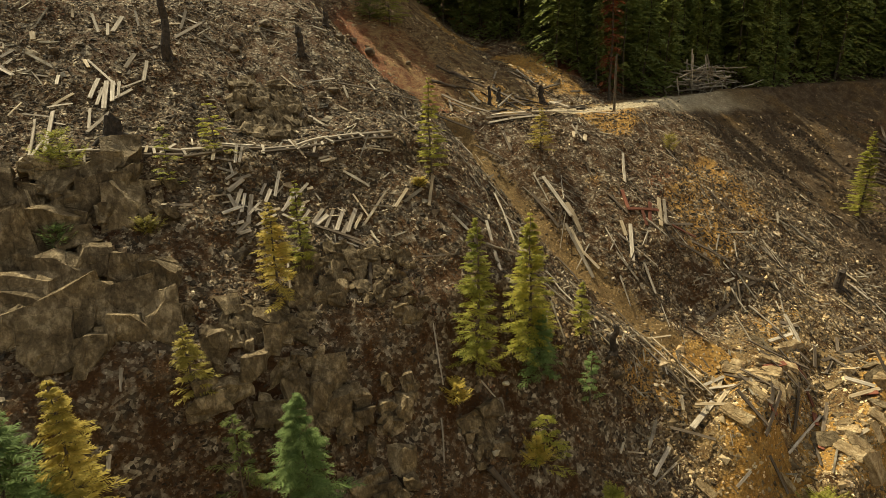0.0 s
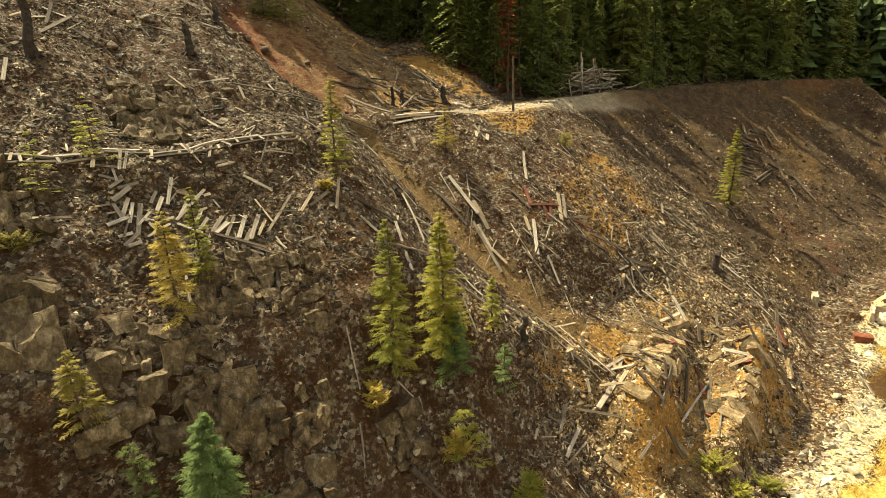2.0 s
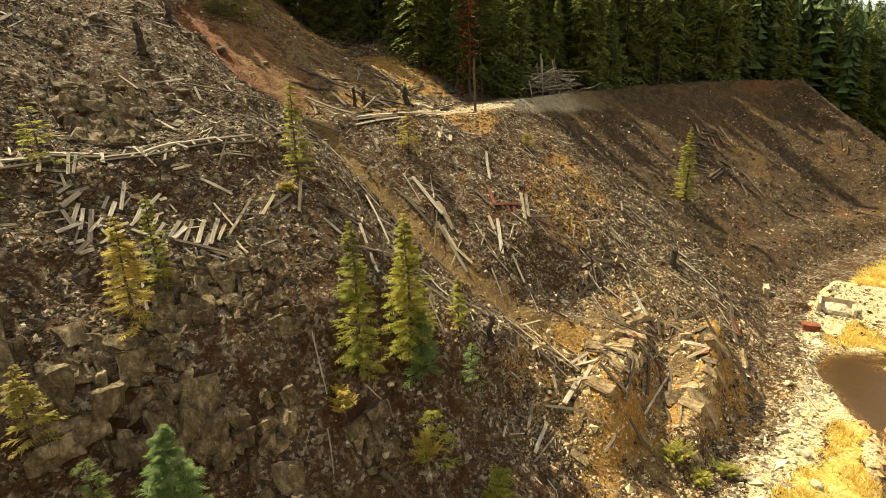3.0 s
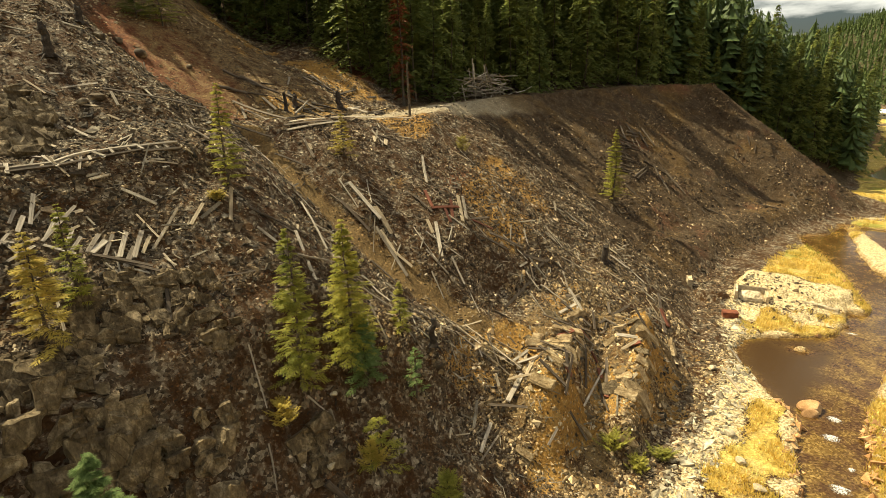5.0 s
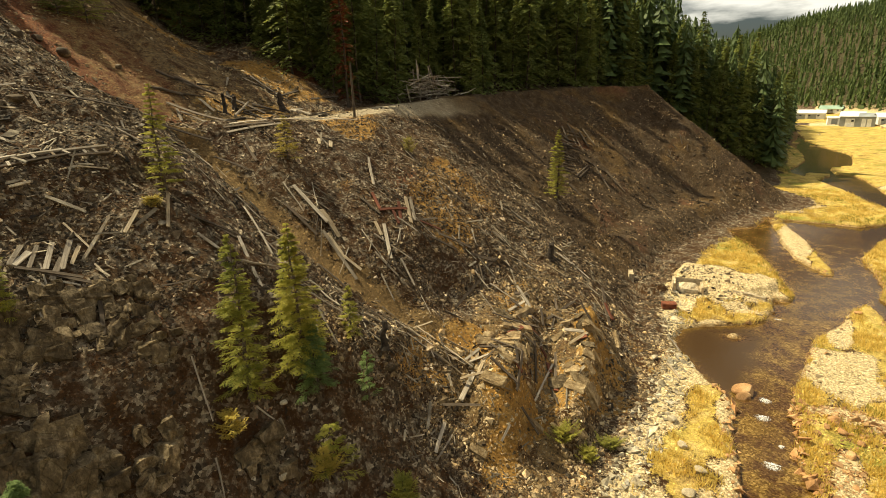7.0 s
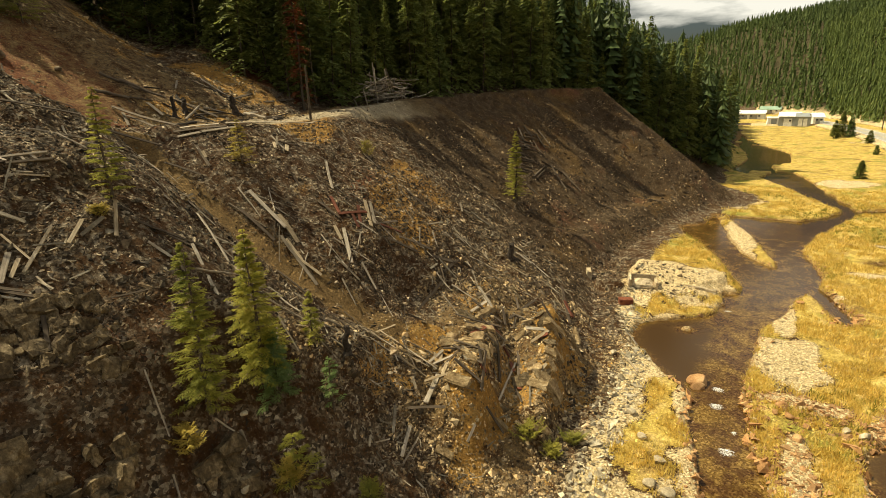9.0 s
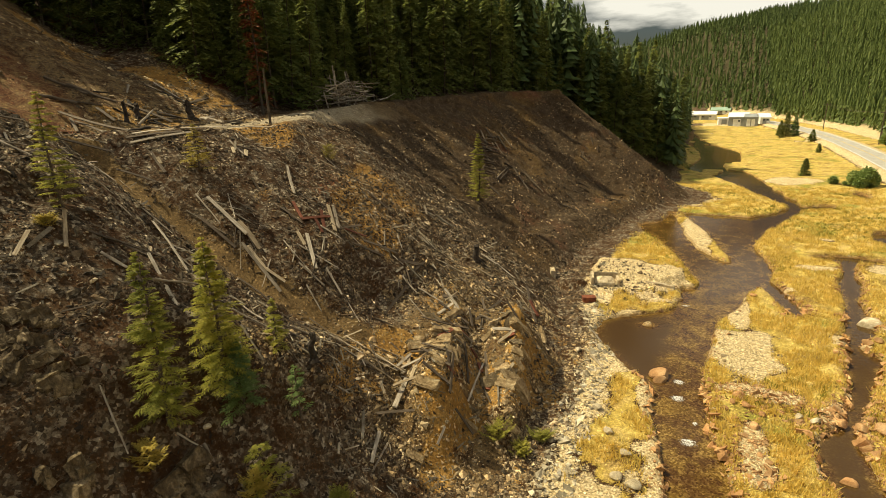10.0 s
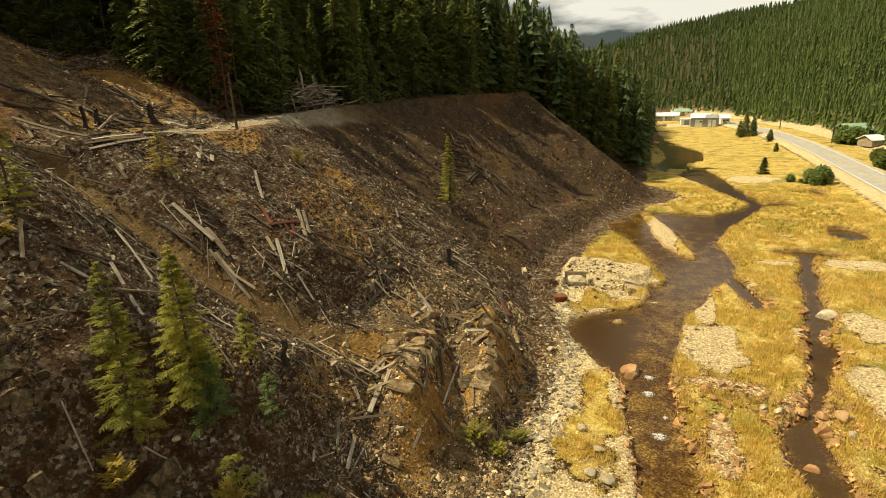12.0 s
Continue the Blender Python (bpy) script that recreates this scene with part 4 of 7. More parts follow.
# ---- kinds of things ----
def hull_mesh(name, rng, size, n=14, material=None):
    """An angular block: the hull of points pushed out towards a box."""
    pts = rng.uniform(-1, 1, (n, 3))
    pts = np.sign(pts) * np.abs(pts) ** 0.35 * np.asarray(size) * 0.5
    bm = bmesh.new()
    for p in pts:
        bm.verts.new(p)
    out = bmesh.ops.convex_hull(bm, input=bm.verts)
    bmesh.ops.delete(bm, geom=[g for g in out["geom_interior"] if isinstance(g, bmesh.types.BMVert)], context="VERTS")
    me = bpy.data.meshes.new(name)
    bm.to_mesh(me)
    bm.free()
    if material:
        me.materials.append(material)
    return me


def mesh_tris(me):
    me.calc_loop_triangles()
    v = np.array([x.co[:] for x in me.vertices])
    f = np.array([t.vertices[:] for t in me.loop_triangles])
    return v, f


_r = np.random.default_rng(21)
def cap_shape(r):
    """A low angular chip, open where it lies in the ground."""
    wy = r.uniform(0.3, 0.5)
    v = np.array([(-0.5, -wy, -0.2), (0.5, -wy, -0.2), (0.5, wy, -0.2), (-0.5, wy, -0.2), (0, 0, 0)]) + r.uniform(-0.16, 0.16, (5, 3)) * (1, 1, 0.3)
    v[4] = (r.uniform(-0.3, 0.3), r.uniform(-0.2, 0.2), r.uniform(0.1, 0.28))
    return v, np.array([(0, 1, 4), (1, 2, 4), (2, 3, 4), (3, 0, 4)])


CHIPS = [cap_shape(_r) for _ in range(12)]
STONES = [mesh_tris(hull_mesh("stone_shape", _r, (1.0, _r.uniform(0.55, 0.95), _r.uniform(0.3, 0.7)), 8)) for _ in range(10)]


def frames_on(nrm, turn):
    """Turning matrices whose z follows the slope."""
    z = nrm / np.linalg.norm(nrm, axis=1, keepdims=True)
    a = np.stack([np.cos(turn), np.sin(turn), np.zeros(len(turn))], -1)
    x = a - z * (a * z).sum(1, keepdims=True)
    x /= np.linalg.norm(x, axis=1, keepdims=True)
    return np.stack([x, np.cross(z, x), z], -1)


def strew(name, spots, sizes, seed, material, label, category, shapes=None, sink=0.25, tilt=0.25, turn=None):
    """Many loose pieces that lie on the land, in one mesh."""
    r = np.random.default_rng(seed)
    shapes = shapes or STONES
    n = len(spots)
    x, y = spots[:, 0], spots[:, 1]
    nr = normal_at(x, y) + r.normal(0, tilt, (n, 3))
    m = frames_on(nr, r.uniform(0, 6.28, n) if turn is None else turn)
    base = np.stack([x, y, ground_z(x, y)], -1) + m[:, :, 2] * (sizes * (0.25 - sink))[:, None]
    pick = r.integers(0, len(shapes), n)
    vs, fs, off = [], [], 0
    for k, (v, f) in enumerate(shapes):
        i = np.where(pick == k)[0]
        if not len(i):
            continue
        st = r.uniform(0.7, 1.3, (len(i), 1, 3)) * ((1.35, 0.85, 1.15) if shapes is CHIPS else (1, 1, 1))
        p = np.einsum("nij,nvj->nvi", m[i], v[None] * st * sizes[i][:, None, None]) + base[i][:, None]
        vs.append(p.reshape(-1, 3))
        fs.append((f[None] + np.arange(len(i))[:, None, None] * len(v)).reshape(-1, 3) + off)
        off += len(i) * len(v)
    ob = new(name, mesh_np(name, np.concatenate(vs), np.concatenate(fs), material))
    return tagged(ob, label, category, kind="stuff")


def board_bm(length, width, thick, rng, split=0.0, rounded=True):
    """A sawn board with uneven, broken ends and slightly rounded edges, along x."""
    bm = bmesh.new()
    nseg = 4 if rounded else 2
    rows = []
    warp = rng.normal(0, 0.012 * length)
    for k in range(nseg + 1):
        u = k / nseg
        w = width * (1 + rng.normal(0, 0.02)) * (1 - split * abs(u - 0.4) * 0.8)
        dz = warp * math.sin(u * math.pi)
        ring = []
        for sx, sz in ((-1, -1), (1, -1), (1, 1), (-1, 1)):
            ex = rng.normal(0, 0.04 + 0.1 * split) * width * 2 if k in (0, nseg) else 0
            ring.append(bm.verts.new(((u - 0.5) * length + ex, sx * w / 2, sz * thick / 2 + dz)))
        rows.append(ring)
    for a, b in zip(rows, rows[1:]):
        for j in range(4):
            bm.faces.new((a[j], b[j], b[(j + 1) % 4], a[(j + 1) % 4]))
    bm.faces.new(rows[0])
    bm.faces.new(rows[-1][::-1])
    if rounded:
        bmesh.ops.bevel(bm, geom=[e for e in bm.edges if e.calc_length() > thick * 1.5 and abs((e.verts[0].co - e.verts[1].co).x) > 0.3 * e.calc_length()],
                    offset=min(0.012, thick * 0.2), segments=1, affect="EDGES")
    bmesh.ops.recalc_face_normals(bm, faces=bm.faces)
    return bm


_seed = [1000]


def next_rng():
    _seed[0] += 1
    return np.random.default_rng(_seed[0])


def along(x, y, length, turn, lift=0.0, roll=0.0):
    """Pose of a long thing whose ends lie on the land; turn: degrees from +X."""
    a = radians(turn)
    dx, dy = math.cos(a) * length / 2, math.sin(a) * length / 2
    z0, zm, z1 = ground_z(np.array([x - dx, x, x + dx]), np.array([y - dy, y, y + dy]))
    pitch = math.atan2(z1 - z0, length)
    z = max((z0 + z1) / 2, zm) + lift
    # turn it flat against the slope
    nx, ny, nz = normal_at(np.array([x]), np.array([y]), 0.8)[0]
    ax = Vector((math.cos(a) * math.cos(pitch), math.sin(a) * math.cos(pitch), math.sin(pitch)))
    zz = Vector((nx, ny, nz))
    zz = (zz - ax * zz.dot(ax)).normalized()
    yy = zz.cross(ax)
    m = Matrix((ax, yy, zz)).transposed().to_4x4()
    m.translation = (x, y, z)
    return m @ pose(0, 0, 0, roll, 0, 0)


PLANK_LABELS = {"weathered_grey_wood": "weathered grey board lying on the rubble slope", "pale_split_wood": "pale split plank lying on the waste slope",
                "dark_old_timber": "dark old timber lying on the debris slope", "red_brown_rotten_timber": "red-brown rotten timber among the debris"}


def plank(x, y, length, turn, width=0.24, wood=None, thick=0.0, lift=0.1, roll=0.0, split=0.0):
    wood = wood or WOOD_GREY
    rng = next_rng()
    thick = thick or min(0.09, width * 0.28)
    bm = board_bm(length, width, thick, rng, split)
    me = bpy.data.meshes.new("plank")
    bm.to_mesh(me)
    bm.free()
    me.materials.append(wood)
    ob = new("plank" if wood is not WOOD_DARK else "timber_beam", me)
    ob.matrix_basis = along(x, y, length, turn, lift + thick / 2, roll + rng.normal(0, 5))
    return tagged(ob, PLANK_LABELS[wood.name], "plank" if wood is not WOOD_DARK else "beam", group="scattered planks")


def log(x, y, length, turn, radius=0.12, wood=None, lift=0.0):
    rng = next_rng()
    n = 8
    wob = rng.normal(0, radius * 0.35, (n, 2)).cumsum(0) * 0.5
    pts = [((k / (n - 1) - 0.5) * length, wob[k, 0], wob[k, 1]) for k in range(n)]
    v, f = tapered(pts, [radius * (1.15 - 0.45 * k / (n - 1)) * rng.uniform(0.9, 1.1) for k in range(n)], 8)
    caps = [[tuple(range(8))], [tuple(range(8 * n - 8, 8 * n))[::-1]]]
    me = bpy.data.meshes.new("log")
    me.from_pydata([tuple(p) for p in v], [], [tuple(q) for q in f] + caps[0] + caps[1])
    me.materials.append(wood or WOOD_DARK)
    ob = new("log", me)
    ob.matrix_basis = along(x, y, length, turn, lift + radius * 0.6)
    return tagged(ob, "fallen barkless log lying across the rubble", "log", group="fallen logs")


def joint_block(seed, material):
    """A unit block of split bedrock: skewed corners, one broken corner, slightly worn edges."""
    rng = np.random.default_rng(seed)
    bm = bmesh.new()
    bmesh.ops.create_cube(bm, size=1.0)
    for v in bm.verts:
        v.co += Vector(rng.normal(0, 0.07, 3))
    for _ in range(2):
        n = Vector(rng.normal(0, 1, 3)).normalized()
        cut = bmesh.ops.bisect_plane(bm, geom=bm.verts[:] + bm.edges[:] + bm.faces[:], plane_co=n * rng.uniform(0.42, 0.56), plane_no=n, clear_outer=True)
        edges = [e for e in cut["geom_cut"] if isinstance(e, bmesh.types.BMEdge)]
        if edges:
            bmesh.ops.contextual_create(bm, geom=edges)
    bmesh.ops.triangulate(bm, faces=bm.faces[:])
    bmesh.ops.subdivide_edges(bm, edges=bm.edges[:], cuts=2, use_grid_fill=True)
    shift = Vector((seed * 3.1, seed * 1.7, 0))
    for v in bm.verts:
        p = v.co * 2.3 + shift
        v.co += 0.09 * noise.noise_vector(p) + 0.06 * noise.noise_vector(p * 2.7)
        step = round((v.co.z + 0.1 * noise.noise(p)) * 5) / 5
        v.co.z += 0.35 * (step - v.co.z)
    me = bpy.data.meshes.new("rock_block")
    bm.to_mesh(me)
    bm.free()
    me.materials.append(material)
    return me


BLOCKS = {m.name: [joint_block(60 + k, m) for k in range(10)] for m in (ROCK_DARK, ROCK_BEDDED)}


def outcrop(x, y, across, high, deep, seed, material, cell=0.8, label="", cover=0.55):
    """Jointed bedrock: aligned split blocks bedded in the slope, with small ones in the joints."""
    rng = np.random.default_rng(seed)
    org = Vector((x, y, float(ground_z(x, y))))
    t = thing("rock_outcrop", Matrix.Translation(org), label, "rock", "rock outcrops")
    length = high * 1.25
    lean, dip = rng.uniform(-10, 14), rng.uniform(-6, 8)
    px, arc = [x + 0.2], [0.0]
    while arc[-1] < length:
        s0 = max(0.3, float(ground_z(px[-1] - 0.3, y) - ground_z(px[-1], y)) / 0.3)
        px.append(px[-1] - 0.1)
        arc.append(arc[-1] + 0.1 * math.sqrt(1 + s0 * s0))
    for scale, share, proud in ((1.0, cover, 0.06 if cover < 0.8 else 0.16), (0.5, cover * 0.55, 0.12)):
        cw, ch = cell * scale, cell * 1.35 * scale
        for i in range(max(2, int(round(across / cw)))):
            for j in range(max(2, int(round(length / ch)))):
                u = (i + 0.5) * cw - across / 2 + rng.normal(0, 0.12) * cw
                v = (j + 0.5 + 0.5 * (i % 2)) * ch + rng.normal(0, 0.15) * ch
                rim = abs(2 * u / across) ** 3 + abs(2 * v / length - 1) ** 3
                if rng.uniform() > share or rim > rng.uniform(0.45, 1.1):
                    continue
                bx, by = float(np.interp(v, arc, px)), y + u + 0.2 * (v - length / 2) * math.sin(radians(lean))
                nr = normal_at(np.array([bx]), np.array([by]), 0.7)[0]
                bz = float(ground_z(bx, by))
                steep = math.degrees(math.atan2(nr[2], nr[0]))
                dv = deep * rng.uniform(0.8, 1.3) * (0.55 + 0.45 * scale)
                out = dv * (rng.uniform(-0.1, proud) - 0.5 + 0.22) * (1 - 0.4 * rim)
                ob = part("rock_block", BLOCKS[material.name][rng.integers(0, 10)], None, t)
                ob.matrix_basis = (Matrix.Translation((bx + nr[0] * out - x, by + nr[1] * out - y, bz + nr[2] * out - org.z))
                                   @ pose(0, 0, 0, lean + rng.normal(0, 9) + 90 * rng.integers(0, 4), -(steep * 0.55) + dip + rng.normal(0, 8), rng.normal(0, 10))
                                   @ Matrix.Diagonal((dv, cw * rng.uniform(1.0, 1.45), ch * rng.uniform(1.0, 1.5), 1)))
    return t


def slab(x, y, length, width, thick, turn, material, label, seed):
    """A rough rock slab that lies on the slope."""
    length, width = length * 0.72, width * 0.72
    ob = new("rock_slab", BLOCKS[material.name][seed % 10])
    ob.matrix_basis = along(x, y, length, turn, thick * 0.15, np.random.default_rng(seed).normal(0, 6)) @ Matrix.Diagonal((length, width, thick, 1))
    return tagged(ob, label, "rock", "rock slabs")


def boulder(x, y, size, material, label, seed, group="boulders", name="boulder", flat=0.7, sink=0.3):
    rng = np.random.default_rng(seed)
    bm = bmesh.new()
    bmesh.ops.create_icosphere(bm, subdivisions=3, radius=0.5)
    cuts = rng.normal(0, 1, (9, 3))
    cuts /= np.linalg.norm(cuts, axis=1, keepdims=True)
    lim = rng.uniform(0.24, 0.42, 9)
    for v in bm.verts:
        p = np.array(v.co)
        for c, l in zip(cuts, lim):
            e = p @ c - l
            if e > 0:
                p = p - c * e * 0.85
        v.co = p * (1, rng.uniform(0.99, 1.01) * 0.82, flat) * size
    me = bpy.data.meshes.new(name)
    bm.to_mesh(me)
    bm.free()
    me.materials.append(material)
    ob = new(name, me)
    ob.matrix_basis = spot(x, y, -size * flat * (0.5 - sink), rng.uniform(0, 360))
    ob.location.z = max(ob.location.z, size * flat * (0.5 - sink) - 0.15)
    return tagged(ob, label, "rock", group)


def stump(x, y, height, radius, seed, label, name="tree_stump", material=None):
    rng = np.random.default_rng(seed)
    t = thing(name, spot(x, y, 0.1), label, "stump", "burnt stumps")
    n, sides = 7, 11
    pts = [(0.03 * rng.normal() * height, 0.03 * rng.normal() * height, height * k / (n - 1)) for k in range(n)]
    v, f = tapered(pts, [radius * (1.5 if k == 0 else 1.12 if k == 1 else 1 - 0.25 * k / n) for k in range(n)], sides)
    v[-sides:, 2] += rng.normal(0, radius * 0.5, sides)
    me = bpy.data.meshes.new("trunk")
    me.from_pydata([tuple(p) for p in v], [], [tuple(q) for q in f] + [tuple(range(len(v) - sides, len(v)))])
    part("trunk", me, material or CHAR, t)
    for k in range(5):
        a = k * 1.26 + rng.normal(0, 0.3)
        l = radius * rng.uniform(2.2, 4.2)
        v, f = tapered([(0, 0, radius * 0.8), (math.cos(a) * l * 0.5, math.sin(a) * l * 0.5, 0.25 * radius), (math.cos(a) * l, math.sin(a) * l, -0.35 * l)],
                       [radius * 0.4, radius * 0.25, radius * 0.08], 6)
        part("root", mesh_np("root", v, f, material or CHAR, True), None, t)
    return t


def slope_tree(x, y, height, radius, seed, needles, label, kind="larch", lean=(0, 0)):
    dens = {"fir": (0.95, 0.12, 0.16, 0.7), "larch": (0.8, 0.22, 0.15, 0.65), "sparse": (0.3, 0.45, 0.15, 0.55), "bush": (0.8, 0.15, -0.3, 0.4)}[kind]
    nb = int(np.clip(52 * height * dens[0], 60, 430))
    t = conifer({"bush": "shrub"}.get(kind, "young_conifer"), height, radius * (1.05 if kind == "fir" else 1.12), seed, needles, label, branches=nb, sprays=int(np.clip(14 * radius + 14, 18, 36)), slim=0.13, size=0.16 if height < 9 and x < 0 else 0.5,
                start=0.04, droop=dens[2], gap=dens[1], power=dens[3], group="slope trees", stubs=int(6 * height), trunk_r=0.013 * height + 0.02)
    t["category"] = "shrub" if kind == "bush" else "tree"
    t.matrix_basis = spot(x, y, 0.15, seed * 47 % 360, 1.0, lean)
    return t


def round_bush(x, y, height, radius, seed, leaves, label):
    """Broad shrub: short stems and a lumpy dome of many small leaf clumps."""
    r = np.random.default_rng(seed)
    t = thing("shrub", spot(x, y, 0.1, 0, 1.0, (0, 0)), label, "shrub", "valley shrubs")
    for k in range(4):
        a = 6.28 * k / 4 + r.uniform(0, 1)
        v, f = tapered([(0, 0, -0.1), (0.2 * radius * math.cos(a), 0.2 * radius * math.sin(a), 0.35 * height), (0.45 * radius * math.cos(a), 0.45 * radius * math.sin(a), 0.7 * height)], [0.05, 0.04, 0.02], 5)
        part("stem", mesh_np("stem", v, f, BARK), None, t)
    n = 5200
    lobe = r.integers(0, 11, n)
    ang, out = r.uniform(0, 6.28, 11), r.uniform(0.25, 0.7, 11) * radius
    mid = np.stack([np.cos(ang) * out, np.sin(ang) * out, height * r.uniform(0.3, 0.66, 11)], -1)
    way = r.normal(0, 1, (n, 3))
    way /= np.linalg.norm(way, axis=1, keepdims=True)
    c = mid[lobe] + way * (r.uniform(0.3, 1.0, n) ** 0.4)[:, None] * np.array([0.4 * radius, 0.4 * radius, 0.34 * height])
    c[:, 2] = np.clip(c[:, 2], 0.12, None)
    size = 0.075 * radius * r.uniform(0.6, 1.3, (n, 1))
    a, b = r.normal(0, 0.6, (n, 3)), r.normal(0, 0.6, (n, 3))
    v = np.stack([c - a * size, c + b * size, c + a * size + way * size, c - b * size + way * size], 1).reshape(-1, 3)
    q = np.arange(0, 4 * n, 4)[:, None]
    part("crown", mesh_np("crown", v, np.concatenate([q + [0, 1, 2], q + [0, 2, 3]]), leaves), None, t)
    return t


# ---- trees on the slope ----
slope_tree(-19.07, 14.75, 7.51, 1.51, 301, LARCH, "bushy yellow-green young conifer on the steep slope", "fir")
slope_tree(-18.42, 15.03, 3.42, 1.22, 302, FIR_BLUE, "small dark green fir below a larger conifer", "fir")
slope_tree(-19.11, 11.79, 7.77, 1.16, 303, LARCH, "slender yellow-green conifer with thin lower branches", "larch")
slope_tree(-19.38, 18.46, 2.84, 0.7, 304, LARCH, "small yellow-green conifer beside the dirt chute", "larch")
slope_tree(-17.18, 17.26, 3.12, 0.92, 305, FIR_BLUE, "thin green sapling in shade at the chute foot", "sparse")
slope_tree(-27.14, 13.91, 5.42, 0.99, 306, LARCH, "tall thin yellow-green conifer on the plank terrace", "larch")
slope_tree(-31.86, 25.57, 3.25, 1.14, 307, GOLD, "small golden larch under the bench road", "larch")
slope_tree(-31.18, 39.03, 1.34, 0.81, 308, GOLD, "tiny yellowing sapling on the dump face", "bush")
slope_tree(-26.2, 62.3, 8.6, 1.5, 309, LARCH, "lone narrow green conifer on the scree", "fir")
slope_tree(-22.21, 3.73, 4.6, 1.08, 310, GOLD, "golden-yellow larch in front of the board pile", "larch")
slope_tree(-23.68, 5.23, 4.2, 0.71, 311, LARCH, "slim yellow-green larch beside the board pile", "larch")
slope_tree(-28.93, 2.73, 2.95, 0.94, 312, LARCH, "thin yellow-green sapling on the rubble terrace", "sparse")
slope_tree(-27.57, 0.43, 2.93, 0.77, 313, LARCH, "nearly bare sapling on the rubble terrace", "sparse")
slope_tree(-28.43, -3.62, 1.82, 0.92, 314, LARCH, "bright yellow-green bushy sapling on the rock ledge", "bush")
slope_tree(-19.75, -0.17, 3.07, 0.76, 315, GOLD, "golden larch sapling beside a rock outcrop", "larch")
slope_tree(-25.64, -4, 1.16, 0.74, 316, FIR_BLUE, "low green shrub growing in a rock cleft", "bush")
slope_tree(-16.44, 2.82, 6.44, 1.79, 317, FIR_BLUE, "blue-green spruce standing low on the slope", "fir")
slope_tree(-17.27, -5.49, 7.02, 2.3, 318, FIR_BLUE, "large green conifer at the foot of the cliff", "fir")
slope_tree(-17.48, -3.86, 6.95, 1.3, 319, GOLD, "conifer turning orange and gold at the cliff foot", "larch")
slope_tree(-17.85, 0.83, 3.66, 1.01, 320, FIR, "sparse dark sapling in the shade of the cliff", "sparse")
slope_tree(-15.99, 13.43, 3.39, 1.25, 321, LARCH, "thin sapling turning gold in shade", "sparse")
slope_tree(-16.16, 13.07, 1.8, 0.73, 322, GOLD, "small golden shrub on the shaded slope", "bush")
slope_tree(-18.62, 10.28, 1.16, 0.7, 323, GOLD, "small bright yellow shrub on the shaded slope", "bush")
slope_tree(-13.56, 15.28, 2.16, 1.01, 324, LARCH, "low green shrub at the slope foot", "bush")
slope_tree(-25.52, -0.9, 0.79, 0.56, 325, GOLD, "orange-brown dry shrub on the rock ledge", "bush")
slope_tree(-25.93, 12.46, 0.5, 0.44, 326, GOLD, "dry golden tuft on the rubble terrace", "bush")
slope_tree(-56.77, 24.68, 4.21, 2.26, 327, LARCH, "yellow-green conifer at the hill crest", "larch")
slope_tree(-58.22, 23.01, 4.22, 2.02, 328, FIR, "green conifer at the hill crest", "fir")
slope_tree(19.42, 140.96, 4.0, 1.15, 329, FIR, "small dark conifer standing on the golden flats", "fir")
round_bush(27.1, 127.3, 4.1, 2.7, 330, FIR_BLUE, "round green bush beside the road")
slope_tree(27.65, 182.29, 2.61, 0.9, 331, FIR, "small conifer on the flats", "fir")
slope_tree(29.52, 209.23, 4.0, 1.3, 332, FIR, "small conifer near the road", "fir")
slope_tree(24.49, 233.01, 9.0, 1.9, 333, FIR, "conifer cluster beside the buildings", "fir")
slope_tree(26.95, 231.6, 7.6, 1.7, 334, FIR_BLUE, "green conifer beside the buildings", "fir")
slope_tree(22.3, 229.46, 6.2, 1.6, 335, FIR, "low conifer beside the buildings", "fir")
slope_tree(24.82, 127.6, 0.81, 0.7, 336, FIR_BLUE, "tiny sapling on the flats", "bush")
slope_tree(22.98, 129.65, 1.54, 1, 337, FIR_BLUE, "small green bush on the flats", "bush")
slope_tree(-8.63, 26.47, 0.79, 0.83, 338, GRASS_GREEN, "yellow-green tuft on the debris heap", "bush")
slope_tree(-10.02, 26.35, 0.88, 0.9, 339, GRASS_GREEN, "yellow-green tuft on the debris heap", "bush")
slope_tree(-7.77, 28.09, 0.72, 0.7, 340, GRASS_GREEN, "yellow-green tuft at the heap's edge", "bush")
round_bush(49.82, 201.54, 5.62, 4.91, 341, FIR_BLUE, "green bush beside the roadside house")
round_bush(42.99, 145.96, 4.68, 3.61, 342, FIR, "dark green bush beside the driveway")

# ---- planks and timbers ----
plank(-34.36, -2.2, 1.68, -21.25, 0.2, WOOD_GREY)
plank(-33.83, -1.74, 2.33, -9.36, 0.23, WOOD_GREY)
plank(-33.93, -1.38, 1.71, -6.93, 0.2, WOOD_GREY)
plank(-35.33, -1.78, 2.62, 31.12, 0.12, WOOD_GREY)
plank(-31.76, -2.15, 2.19, -30.67, 0.16, WOOD_GREY)
plank(-32.13, -2.53, 2.02, -3.28, 0.13, WOOD_GREY)
plank(-30.93, -4.84, 3.36, -2.43, 0.13, WOOD_GREY)
plank(-31.2, -4.17, 3.67, -4.5, 0.18, WOOD_GREY)
plank(-29.7, -4.69, 1.87, -23.62, 0.13, WOOD_GREY)
plank(-39.26, -1.76, 2.32, 6.88, 0.16, WOOD_GREY)
plank(-39.19, -0.61, 2.14, -19.91, 0.23, WOOD_GREY)
plank(-38.52, -1.16, 1.51, -3.38, 0.16, WOOD_GREY)
